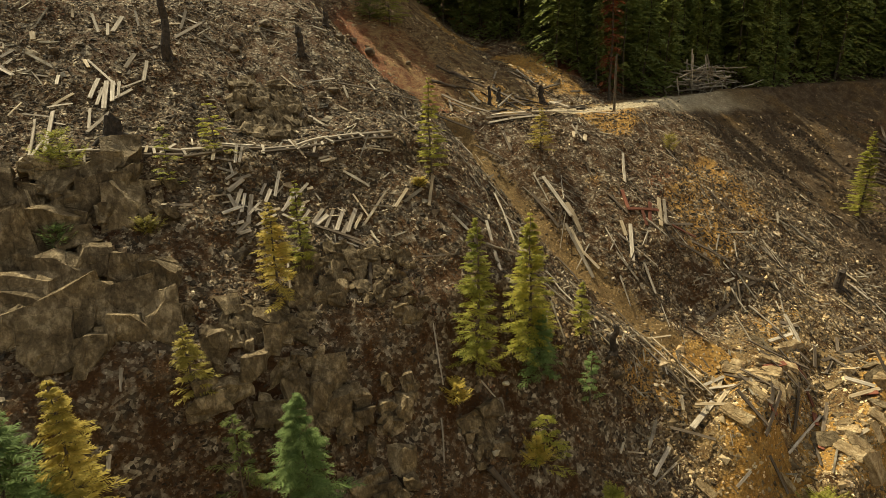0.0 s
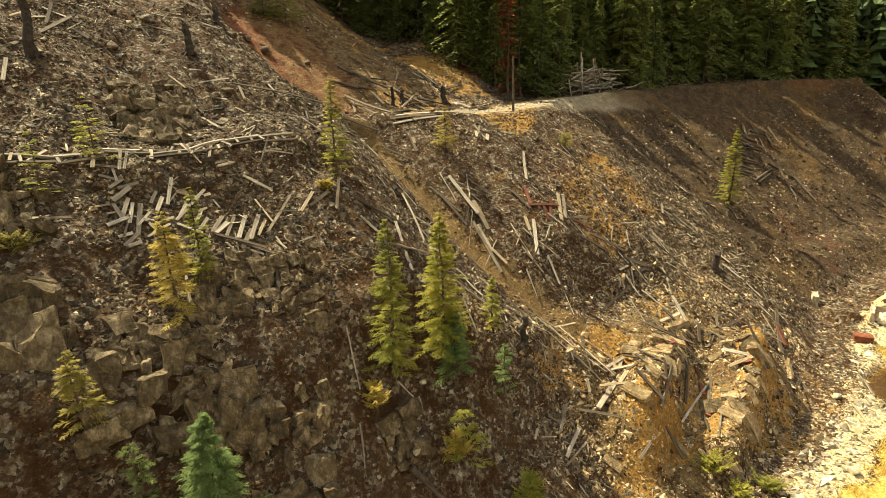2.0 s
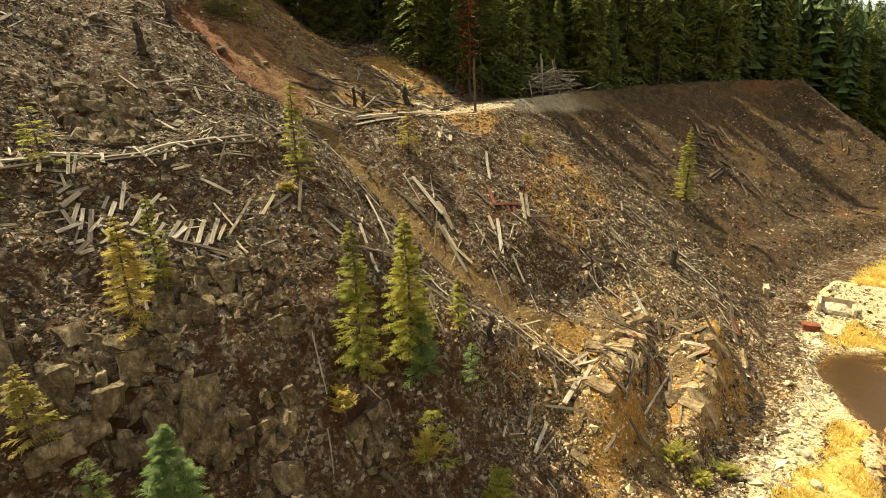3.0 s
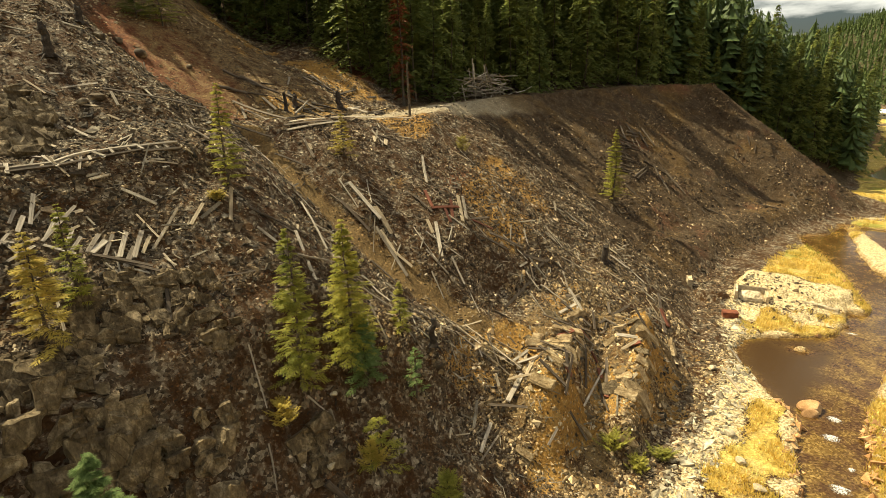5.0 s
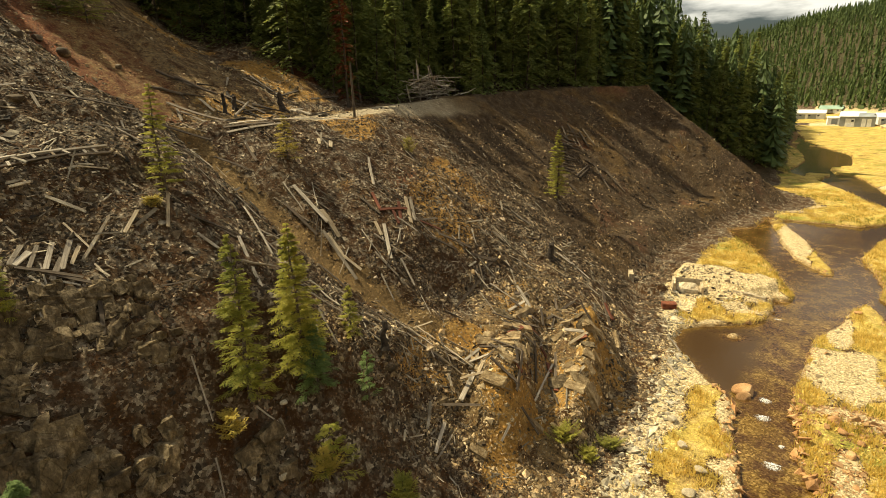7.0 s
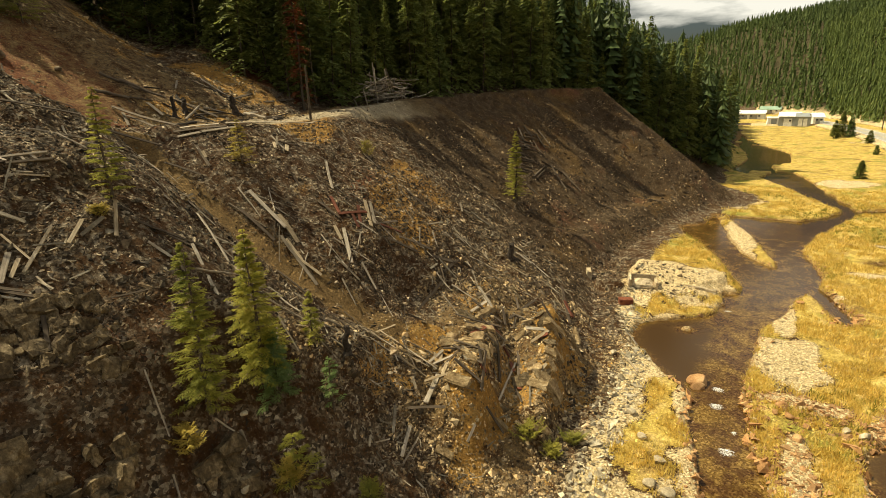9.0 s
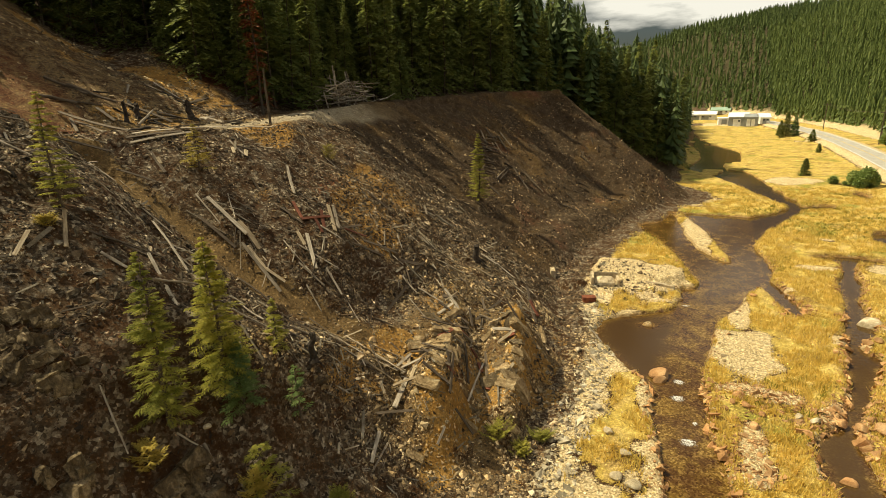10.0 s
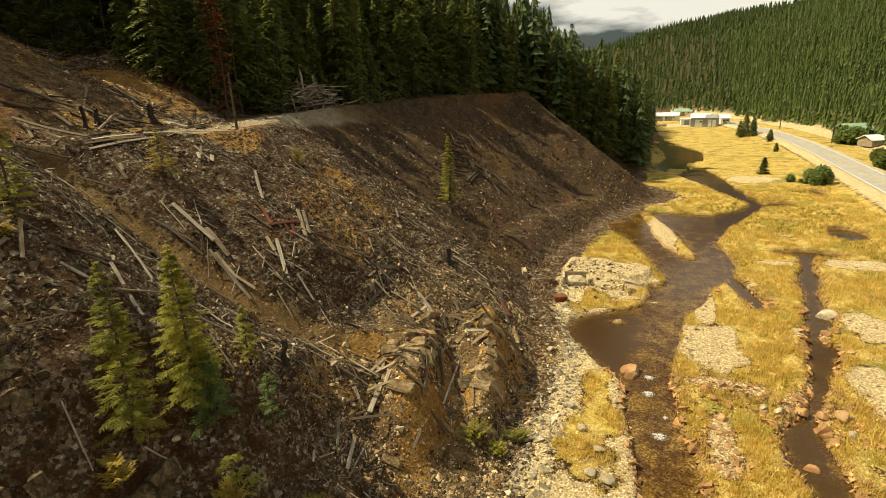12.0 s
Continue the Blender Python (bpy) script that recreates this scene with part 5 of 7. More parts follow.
plank(-36.04, -0.31, 1.39, -33.59, 0.21, WOOD_GREY)
plank(-35.23, 0.34, 1.86, -14.04, 0.18, WOOD_GREY)
plank(-34.37, -0.44, 1.21, -68.48, 0.14, WOOD_GREY)
plank(-33.73, -0.95, 1.29, -54, 0.17, WOOD_GREY)
plank(-38.56, -4.83, 0.74, 3.53, 0.26, WOOD_TAN)
plank(-34.9, -3.77, 1, -5.55, 0.15, WOOD_GREY)
plank(-33.83, -2, 1.38, -18.85, 0.17, WOOD_GREY)
plank(-34.09, -1.08, 1.3, -8.05, 0.14, WOOD_GREY)
plank(-35.96, -2.41, 0.73, 16.6, 0.18, WOOD_TAN)
plank(-29.26, -5.17, 0.87, 1.01, 0.2, WOOD_GREY)
plank(-33.23, -3.73, 1.08, -79.05, 0.11, WOOD_GREY)
plank(-39.93, -0.46, 0.8, 72.21, 0.1, WOOD_TAN)
plank(-40.43, -2.86, 0.72, -1.34, 0.14, WOOD_TAN)
plank(-40.1, 3.08, 2.19, -20.12, 0.17, WOOD_DARK)
plank(-39.8, 0.46, 2.27, 0.45, 0.13, WOOD_DARK)
plank(-36.73, -5.9, 1.21, -24.81, 0.19, WOOD_DARK)
plank(-38.57, 2.5, 4.95, -43.04, 0.23, WOOD_DARK)
plank(-27.58, 3.59, 0.91, 95.17, 0.16, WOOD_GREY)
plank(-27.37, 3.24, 0.97, 111.56, 0.23, WOOD_GREY)
plank(-26.74, 2.88, 0.95, -168.88, 0.16, WOOD_GREY)
plank(-26.84, 3.21, 1.09, -31.58, 0.18, WOOD_GREY)
plank(-26.57, 3.35, 1.23, -22.42, 0.16, WOOD_GREY)
plank(-26.2, 3.56, 1.85, -21.12, 0.2, WOOD_GREY)
plank(-25.4, 3.01, 0.76, -60.61, 0.18, WOOD_GREY)
plank(-26.25, 2.77, 0.93, 101.79, 0.2, WOOD_GREY)
plank(-25.64, 2.86, 0.57, 93.49, 0.15, WOOD_GREY)
plank(-27.29, 5.18, 1.56, -28.98, 0.16, WOOD_GREY)
plank(-26.71, 5.87, 2.39, -52.53, 0.14, WOOD_GREY)
plank(-26.8, 4.58, 0.93, -34.62, 0.18, WOOD_GREY)
plank(-25.78, 6.68, 1.16, -45.31, 0.18, WOOD_GREY)
plank(-25.62, 6.81, 0.96, -55.36, 0.23, WOOD_GREY)
plank(-25.63, 7.17, 1.53, -37.35, 0.16, WOOD_GREY)
plank(-25.61, 7.74, 1.52, -36.34, 0.21, WOOD_GREY)
plank(-25.45, 8.29, 1.6, -40.93, 0.21, WOOD_GREY)
plank(-25.03, 7.73, 1.32, -43.19, 0.23, WOOD_GREY)
plank(-24.83, 7.38, 2.32, 64.26, 0.16, WOOD_DARK)
plank(-24.49, 7.82, 1.83, 54.47, 0.13, WOOD_DARK)
plank(-23.18, 8.28, 3.01, -23.95, 0.17, WOOD_DARK)
plank(-23.13, 4.4, 1.65, -12.14, 0.1, WOOD_GREY)
plank(-25.89, 3.92, 0.88, 27.43, 0.11, WOOD_GREY)
plank(-26.21, 3.75, 0.97, -48.28, 0.11, WOOD_GREY)
plank(-25.6, 4.16, 1.14, 109.58, 0.11, WOOD_GREY)
plank(-26.26, 6.04, 1.04, -36.09, 0.14, WOOD_GREY)
plank(-26.67, 5.55, 1.16, -40.99, 0.12, WOOD_GREY)
plank(-27.69, 3.13, 0.66, -73.45, 0.14, WOOD_GREY)
plank(-27.94, 2.94, 0.83, 66.64, 0.12, WOOD_GREY)
plank(-25.67, 5.43, 1.15, 61.69, 0.11, WOOD_GREY)
plank(-25.75, 6.01, 1.04, -45.78, 0.14, WOOD_GREY)
plank(-25.37, 8.6, 0.96, -49.48, 0.16, WOOD_TAN)
plank(-25.22, 3.09, 0.53, 97.42, 0.17, WOOD_GREY)
plank(-27.12, 4.43, 0.7, -42.85, 0.14, WOOD_GREY)
plank(-25.47, 11.13, 1.37, -58.76, 0.17, WOOD_TAN)
plank(-25.59, 12.99, 2.47, -33.91, 0.17, WOOD_TAN)
plank(-22.62, 11.4, 1.49, 79.7, 0.09, WOOD_DARK)
plank(-40.22, 17.05, 9, -24.24, 0.29, WOOD_GREY)
plank(-39.59, 17.83, 9, 149.04, 0.14, WOOD_GREY)
plank(-34.16, 13.81, 5.63, 87.5, 0.18, WOOD_DARK)
plank(-28.34, 3.57, 1.2, -20.5, 0.14, WOOD_GREY)
plank(-29.17, 5.03, 1.05, -11.16, 0.17, WOOD_GREY)
plank(-28.63, 2.55, 0.79, -18.2, 0.17, WOOD_TAN)
plank(-28.26, 3.78, 1, -29.24, 0.12, WOOD_GREY)
plank(-28.25, 11.14, 1.37, 88.7, 0.1, WOOD_TAN)
plank(-28.78, 7.68, 1.05, -26.32, 0.12, WOOD_GREY)
plank(-26.18, 18.24, 4.19, -15.02, 0.16, WOOD_GREY)
plank(-22.67, 15.29, 4.59, -16.84, 0.19, WOOD_GREY)
plank(-28.25, 24.13, 3.75, 3.03, 0.25, WOOD_GREY)
plank(-26.74, 24.41, 2.43, -5.38, 0.37, WOOD_TAN, split=0.5)
plank(-25.23, 23.59, 4.29, -5.42, 0.21, WOOD_GREY)
plank(-24.69, 23.88, 2.12, 15.05, 0.18, WOOD_TAN)
plank(-25.25, 27.61, 1.34, -25.31, 0.23, WOOD_TAN)
plank(-24.23, 27.35, 3.39, -41.6, 0.25, WOOD_GREY)
plank(-29.62, 32, 4.26, -42.79, 0.22, WOOD_GREY)
plank(-24.92, 15.39, 3.29, 77.49, 0.15, WOOD_DARK)
plank(-25.02, 14.88, 2.78, 62.47, 0.15, WOOD_DARK)
plank(-24.09, 22.02, 2.99, 11.39, 0.17, WOOD_DARK)
plank(-21.17, 21.83, 2.33, 13.35, 0.09, WOOD_DARK)
plank(-21.76, 19.21, 1.66, 6.32, 0.16, WOOD_GREY)
plank(-25.57, 18.37, 1.27, 18.03, 0.14, WOOD_GREY)
plank(-25.86, 23.86, 1.86, -4.16, 0.18, WOOD_TAN)
plank(-23.05, 25.8, 2.33, -170.15, 0.12, WOOD_GREY)
plank(-28.28, 23.17, 3.36, 7.18, 0.19, WOOD_DARK)
plank(-26.96, 29.45, 1.81, -25.88, 0.24, WOOD_RED)
plank(-25.92, 30.2, 2.53, 74.22, 0.24, WOOD_RED)
plank(-25.37, 29.74, 1.52, -29.08, 0.23, WOOD_RED)
plank(-25.55, 31.54, 3.73, -45.17, 0.28, WOOD_TAN)
plank(-25.56, 32.1, 3.27, -46.68, 0.25, WOOD_GREY)
plank(-25.63, 30.6, 2.2, -47.01, 0.24, WOOD_RED)
plank(-24.09, 32.47, 2.12, 70.62, 0.21, WOOD_RED)
plank(-24.69, 32.75, 3.29, 95.3, 0.18, WOOD_DARK)
plank(-26.55, 32.5, 2.84, 14.2, 0.18, WOOD_DARK)
plank(-22.61, 33.62, 3.22, 57.46, 0.25, WOOD_DARK)
plank(-21.02, 35.2, 2.03, 46.03, 0.25, WOOD_DARK)
plank(-22.79, 32.16, 2.99, 62.02, 0.21, WOOD_DARK)
plank(-20.48, 35.15, 2.6, 81.43, 0.22, WOOD_DARK)
plank(-20.07, 31.7, 4.78, 95.8, 0.2, WOOD_DARK)
plank(-26.99, 28.72, 2.12, 8.31, 0.17, WOOD_DARK)
plank(-22.25, 27.07, 2.27, -19.51, 0.16, WOOD_GREY)
plank(-35.57, 25.3, 4.28, 87.81, 0.22, WOOD_DARK)
plank(-35.26, 25.64, 5.04, 91.23, 0.22, WOOD_GREY)
plank(-35.83, 25.46, 3.32, 90.12, 0.18, WOOD_GREY)
plank(-35.47, 32.11, 9, 86.46, 0.16, WOOD_GREY)
plank(-39.87, 23.78, 8.68, -14.99, 0.23, WOOD_DARK)
plank(-40.57, 24.13, 9, -3.86, 0.24, WOOD_DARK)
plank(-44.52, 31.57, 4.09, 27.44, 0.32, WOOD_DARK)
plank(-44.61, 27.71, 2.3, -0.76, 0.26, WOOD_TAN)
plank(-43.25, 24.3, 2.48, -23.7, 0.21, WOOD_GREY)
plank(-47.83, 39.3, 5.53, 114.48, 0.31, WOOD_DARK)
plank(-47.87, 44.75, 6.59, 108.52, 0.27, WOOD_DARK)
plank(-50.62, 47.97, 9, 125.82, 0.23, WOOD_DARK)
plank(-49.01, 37.4, 4.99, 38.28, 0.31, WOOD_DARK)
plank(-33.33, 23.53, 2.14, -12.91, 0.21, WOOD_DARK)
plank(-33.32, 23.66, 0.62, -13.45, 0.21, WOOD_TAN)
plank(-32.93, 29.71, 0.8, -33, 0.22, WOOD_TAN)
plank(-32.41, 30.45, 0.91, -47.98, 0.3, WOOD_TAN)
plank(-46.73, 37.96, 2.76, 39.16, 0.25, WOOD_DARK)
plank(-35.16, 20.11, 3.55, 86.37, 0.2, WOOD_DARK)
plank(-33.39, 21.9, 2.47, 33.98, 0.17, WOOD_DARK)
plank(-17.71, 23.97, 4.34, 28.11, 0.08, WOOD_TAN)
plank(-17.68, 24.57, 4.13, 13.34, 0.09, WOOD_TAN)
plank(-17.25, 24.73, 3.57, 13.1, 0.08, WOOD_GREY)
plank(-17.64, 23.35, 3.76, 28.39, 0.08, WOOD_GREY)
plank(-17.08, 24.83, 2.7, 21.69, 0.09, WOOD_TAN)
plank(-17.49, 23.33, 2.89, 23.37, 0.08, WOOD_DARK)
plank(-17.71, 25.68, 1.94, 19.39, 0.13, WOOD_DARK)
plank(-16.93, 23.73, 2.77, 21.24, 0.07, WOOD_TAN)
plank(-18.96, 23.3, 2.81, 18.86, 0.08, WOOD_GREY)
plank(-19.46, 22.68, 2.51, 23.41, 0.08, WOOD_DARK)
plank(-19.35, 23.64, 1.73, 40.74, 0.08, WOOD_TAN)
plank(-16.67, 24.85, 2.29, 32.24, 0.07, WOOD_TAN)
plank(-17.55, 23.31, 0.49, 160.74, 0.09, WOOD_GREY)
plank(-20.97, 22.8, 2.72, 11.16, 0.08, WOOD_DARK)
plank(-20.47, 23.01, 2.56, 0.32, 0.08, WOOD_GREY)
plank(-20.29, 22.15, 1.58, 34.41, 0.07, WOOD_TAN)
plank(-21.67, 22.19, 2.13, 14.33, 0.07, WOOD_DARK)
plank(-15.39, 23.84, 2.13, -81.95, 0.31, WOOD_GREY)
plank(-15.3, 25.35, 1.2, -79.17, 0.31, WOOD_TAN, split=0.5)
plank(-16.29, 25.69, 1.46, -61.2, 0.17, WOOD_TAN)
plank(-16.31, 26.52, 1.34, -60.34, 0.21, WOOD_TAN)
plank(-16.18, 23.12, 0.82, -37.03, 0.16, WOOD_TAN)
plank(-15.15, 24.11, 1.68, 25.43, 0.17, WOOD_TAN)
plank(-14.79, 22.28, 2.25, 44.27, 0.16, WOOD_DARK)
plank(-14.82, 20.09, 1.97, -71.1, 0.21, WOOD_GREY)
plank(-13.12, 26.34, 3.42, -69.11, 0.23, WOOD_DARK)
plank(-12.61, 28.95, 4.33, -80.83, 0.15, WOOD_GREY)
plank(-14.95, 27.88, 2.36, -6.49, 0.18, WOOD_DARK)
plank(-14.07, 26.07, 2.19, -1.95, 0.23, WOOD_DARK)
plank(-13.68, 31.15, 0.92, -5.66, 0.26, WOOD_RED)
plank(-12.12, 34.25, 2.78, 44.32, 0.27, WOOD_GREY)
plank(-12.03, 33.48, 1.57, 54.42, 0.23, WOOD_TAN)
plank(-15.26, 30.22, 2.24, 30.73, 0.22, WOOD_DARK)
plank(-15.2, 29.81, 1.29, 69.15, 0.31, WOOD_RED)
plank(-13.39, 24.84, 2.2, 18.51, 0.2, WOOD_DARK)
plank(-15.85, 31.21, 3.83, 46.27, 0.19, WOOD_DARK)
plank(-16.83, 33.14, 2.31, 87.22, 0.2, WOOD_GREY)
plank(-16.42, 25.98, 2.29, -86.12, 0.18, WOOD_GREY)
plank(-15.95, 25.94, 2, 68.99, 0.17, WOOD_GREY)
plank(-15.36, 25.96, 1.21, 53.75, 0.14, WOOD_DARK)
plank(-11.6, 30.98, 0.95, -77.06, 0.19, WOOD_TAN)
plank(-10.83, 30.74, 1, 77.37, 0.19, WOOD_TAN)
plank(-11.6, 24.77, 2, 13.64, 0.17, WOOD_DARK)
plank(-11.64, 28.42, 1.66, -49.64, 0.12, WOOD_DARK)
plank(-15.35, 37.08, 2.02, -61.74, 0.18, WOOD_DARK)
plank(-15.32, 34.41, 1.75, -58.71, 0.21, WOOD_DARK)
plank(-14.87, 37.2, 5.84, 91.01, 0.22, WOOD_DARK)
plank(-13.98, 39.5, 2.7, 81.22, 0.23, WOOD_DARK)
plank(-13.42, 39.07, 6.27, -93.09, 0.23, WOOD_DARK)
plank(-17.46, 35.06, 1.03, 47.65, 0.28, WOOD_DARK)
plank(-12.21, 22.87, 1.05, -102.95, 0.14, WOOD_GREY)
plank(-14.4, 19.9, 1.96, 97.51, 0.1, WOOD_GREY)
plank(-33.51, 82.22, 3.94, -51.36, 0.3, WOOD_DARK)
plank(-33.79, 85.07, 2.16, -35.73, 0.31, WOOD_DARK)
plank(-33.48, 81.31, 1.86, -25.61, 0.29, WOOD_DARK)
plank(-33.12, 81.13, 1.44, 4.59, 0.29, WOOD_DARK)
plank(-32.44, 79.99, 1.71, 33.46, 0.29, WOOD_DARK)
plank(-32.09, 79.29, 1.24, 35.38, 0.29, WOOD_DARK)
plank(-31.77, 79.53, 1.64, 55.04, 0.29, WOOD_DARK)
plank(-31.62, 83.29, 6.38, -49.34, 0.22, WOOD_DARK)
plank(-25.74, 78.19, 5.25, -40.28, 0.28, WOOD_DARK)
plank(-30.54, 76.27, 1.19, -21.06, 0.28, WOOD_DARK)
plank(-31.01, 75.72, 1.74, 62.73, 0.27, WOOD_DARK)
plank(-6.62, 39.6, 2.44, -53.93, 0.19, WOOD_TAN)
plank(-7.48, 44, 2.79, -59.9, 0.25, WOOD_GREY)
plank(-13.42, 43.94, 6.04, -64.7, 0.29, WOOD_DARK)
plank(-13.01, 43.52, 2.08, -51.81, 0.33, WOOD_RED)
plank(-12.5, 39.93, 6.15, 93.13, 0.15, WOOD_GREY)
plank(-18.31, 45.62, 2.02, 19.85, 0.17, WOOD_GREY)
plank(-16.85, 46.37, 2.17, 1.07, 0.17, WOOD_GREY)
plank(-19.47, 46.5, 1.49, 34.42, 0.18, WOOD_TAN)
plank(-17.12, 34.84, 2.47, -35.67, 0.21, WOOD_GREY)
plank(-24.01, 44.58, 1.69, -13.08, 0.22, WOOD_DARK)
plank(-25.87, 38.78, 2.54, 5.49, 0.2, WOOD_DARK)

# fallen trunks and bare saplings
log(-19.75, 10.01, 2.89, -14.46, 0.04, WOOD_GREY)
log(-18.54, 12.12, 1.31, 41.42, 0.04, WOOD_GREY)
log(-15.95, 11.31, 2.28, 38.02, 0.14, WOOD_DARK)
log(-18.03, 12.5, 0.93, -7.91, 0.06, WOOD_GREY)
log(-23.44, 6.34, 1.97, -6.65, 0.04, WOOD_GREY)
log(-24.48, 7.08, 2.45, -13.63, 0.04, WOOD_GREY)
log(-27.19, 5.24, 0.59, -52.91, 0.04, WOOD_GREY)
log(-17.73, 9.06, 1.89, -25.05, 0.04, WOOD_GREY)
log(-20.48, -2.42, 0.84, -11.75, 0.06, WOOD_GREY)
log(-19.01, -3.16, 0.57, -10.26, 0.08, WOOD_GREY)

# ---- burnt stumps and snags ----
stump(-37.66, 9.78, 1.72, 0.25, 501, "charred upright stump on the rubble knoll", "tree_stump")
stump(-30.49, -1.52, 1.03, 0.46, 502, "broad weathered dark stump on the ledge", "tree_stump")
stump(-41.45, 12.85, 1.09, 0.23, 503, "charred broken stump at the hill crest", "tree_stump")
stump(-36.39, 1.73, 4.4, 0.23, 504, "tall burnt dead trunk with spreading roots", "burnt_snag")
stump(-43.41, 28.66, 1.79, 0.17, 505, "thin charred post standing in rubble", "charred_post")
stump(-44.64, 30.47, 1.22, 0.23, 506, "short charred post standing in rubble", "charred_post")
stump(-44.52, 35.61, 1.75, 0.3, 507, "leaning burnt stump near the road", "tree_stump")
stump(-18.26, 19.79, 1.6, 0.2, 508, "weathered splintered stump beside the chute", "tree_stump")
stump(-18.7, 43.58, 1.5, 0.32, 509, "dark broken post at the dump foot", "charred_post")

# ---- rock outcrops ----
outcrop(-22.21, -5.71, 5.2, 6.17, 2.3, 701, ROCK_DARK, 1.7, "massive layered slate cliff beside the slope", 0.9)
outcrop(-26.19, -3.42, 6.62, 3.63, 2, 702, ROCK_DARK, 1.2, "dark slate ledge with a rubble top", 0.9)
outcrop(-21.5, -3.13, 4.13, 3.85, 1.8, 703, ROCK_DARK, 1.5, "broad slate face below a stony ledge", 0.9)
outcrop(-22.23, -1.55, 3.56, 2.92, 1.5, 704, ROCK_DARK, 1.1, "slate face below a stony ledge", 0.9)
outcrop(-30.81, 6.3, 4.05, 4.69, 1.2, 705, ROCK_DARK, 0.55, "columnar dark rock face on the upper slope", 0.9)
outcrop(-18.69, 3.57, 3.16, 3.82, 1.4, 706, ROCK_DARK, 0.8, "tall pale-streaked slate fin on the slope", 0.9)
outcrop(-19.62, 0.66, 1.91, 2.2, 1.3, 707, ROCK_DARK, 0.8, "blocky dark slate knob on the slope")
outcrop(-18.49, 7.17, 3.2, 2.0, 0.9, 708, ROCK_DARK, 0.6, "fractured slate outcrop on the steep slope")
outcrop(-16.63, 6.22, 2.4, 2.4, 1.2, 709, ROCK_DARK, 0.75, "fractured slate outcrop low on the slope")
outcrop(-21.71, 6.54, 4.44, 3.16, 0.9, 710, ROCK_DARK, 0.5, "jointed slate outcrop under the board pile")
outcrop(-20.87, 9.15, 2.25, 3.64, 0.9, 711, ROCK_DARK, 0.5, "leaning slate slabs under the terrace")
outcrop(-20.7, 2.17, 2.58, 2, 0.9, 712, ROCK_DARK, 0.6, "jointed dark slate face on the slope")
outcrop(-21, 4.19, 1.63, 1.93, 0.8, 713, ROCK_DARK, 0.5, "blocky dark slate ledge on the slope")
outcrop(-16.46, 11.17, 1.77, 2.6, 0.9, 714, ROCK_DARK, 0.6, "small shaded slate rib on the slope")
outcrop(-18.56, 5.12, 1.99, 2.96, 1, 715, ROCK_DARK, 0.6, "slate rib with a dark hollow")
outcrop(-26.05, -0.19, 2.55, 2.36, 1, 716, ROCK_DARK, 0.8, "dark slate knob under the rubble terrace")

# ---- slabs on the debris heap ----
slab(-16.2, 32.85, 3.15, 0.8, 0.44, 81.47, ROCK_BEDDED, "tilted stained tan rock slab on the heap", 951)
slab(-15.32, 30.21, 2.85, 0.7, 0.39, 44.32, ROCK_BEDDED, "tilted stained tan rock slab on the heap", 952)
slab(-14.37, 30.46, 2.04, 0.56, 0.3, 25.95, ROCK_BEDDED, "tilted stained tan rock slab on the heap", 953)
slab(-11.46, 34.82, 2.43, 0.93, 0.51, 41.35, ROCK_BEDDED, "tilted stained tan rock slab on the heap", 954)
slab(-9.84, 30.27, 2.17, 1.51, 0.6, -1.63, ROCK_BEDDED, "tilted stained tan rock slab on the heap", 955)
slab(-13.62, 24.02, 2.04, 0.79, 0.43, 2.19, ROCK_BEDDED, "tilted stained tan rock slab on the heap", 956)
slab(-13.96, 26.02, 1.64, 0.59, 0.32, -6.09, ROCK_BEDDED, "tilted stained tan rock slab on the heap", 957)
slab(-13.49, 33.25, 1.27, 0.58, 0.32, 39.97, ROCK_BEDDED, "tilted stained tan rock slab on the heap", 958)
slab(-10.59, 33.14, 2.04, 0.69, 0.38, 48, ROCK_BEDDED, "tilted stained tan rock slab on the heap", 959)
slab(-11.62, 25.68, 1.37, 0.5, 0.27, 16.61, ROCK_BEDDED, "tilted stained tan rock slab on the heap", 960)
slab(-11.33, 40.5, 3.28, 0.62, 0.34, -66.1, ROCK_BEDDED, "tilted stained tan rock slab on the heap", 961)
slab(-13.25, 21.51, 1.42, 0.55, 0.3, 15.86, ROCK_BEDDED, "tilted stained tan rock slab on the heap", 962)
slab(-9.53, 26.91, 1.64, 0.57, 0.31, 36.27, ROCK_BEDDED, "tilted stained tan rock slab on the heap", 963)
# ---- plank walkway on the terrace ----
walkway = thing("plank_walkway", pose(0, 0, 0), "narrow decayed plank walkway along the rubble terrace", "walkway")
rng = np.random.default_rng(41)
for k in range(9):
    y0 = -3.4 + k * 1.85
    x0 = -28.8 - 0.06 * math.sin(k * 1.3)
    for dx in (0.0, -0.42):
        me = bpy.data.meshes.new("rail")
        bm = board_bm(1.88, 0.12, 0.11, rng)
        bm.to_mesh(me)
        bm.free()
        ob = part("rail", me, WOOD_GREY if dx else WOOD_DARK, walkway)
        ob.matrix_basis = along(x0 + dx, y0, 1.88, 90 + rng.normal(0, 1.5), 0.1)
for k in range(38):
    y0 = -4.2 + k * 0.43 + rng.normal(0, 0.08)
    if rng.uniform() < 0.4:
        continue
    me = bpy.data.meshes.new("crosspiece")
    bm = board_bm(rng.uniform(0.25, 0.7), 0.12, 0.05, rng)
    bm.to_mesh(me)
    bm.free()
    ob = part("crosspiece", me, WOOD_TAN if rng.uniform() < 0.4 else WOOD_GREY, walkway)
    ob.matrix_basis = along(-29.0 + rng.normal(0, 0.08), y0, 0.7, rng.normal(0, 14), 0.14)

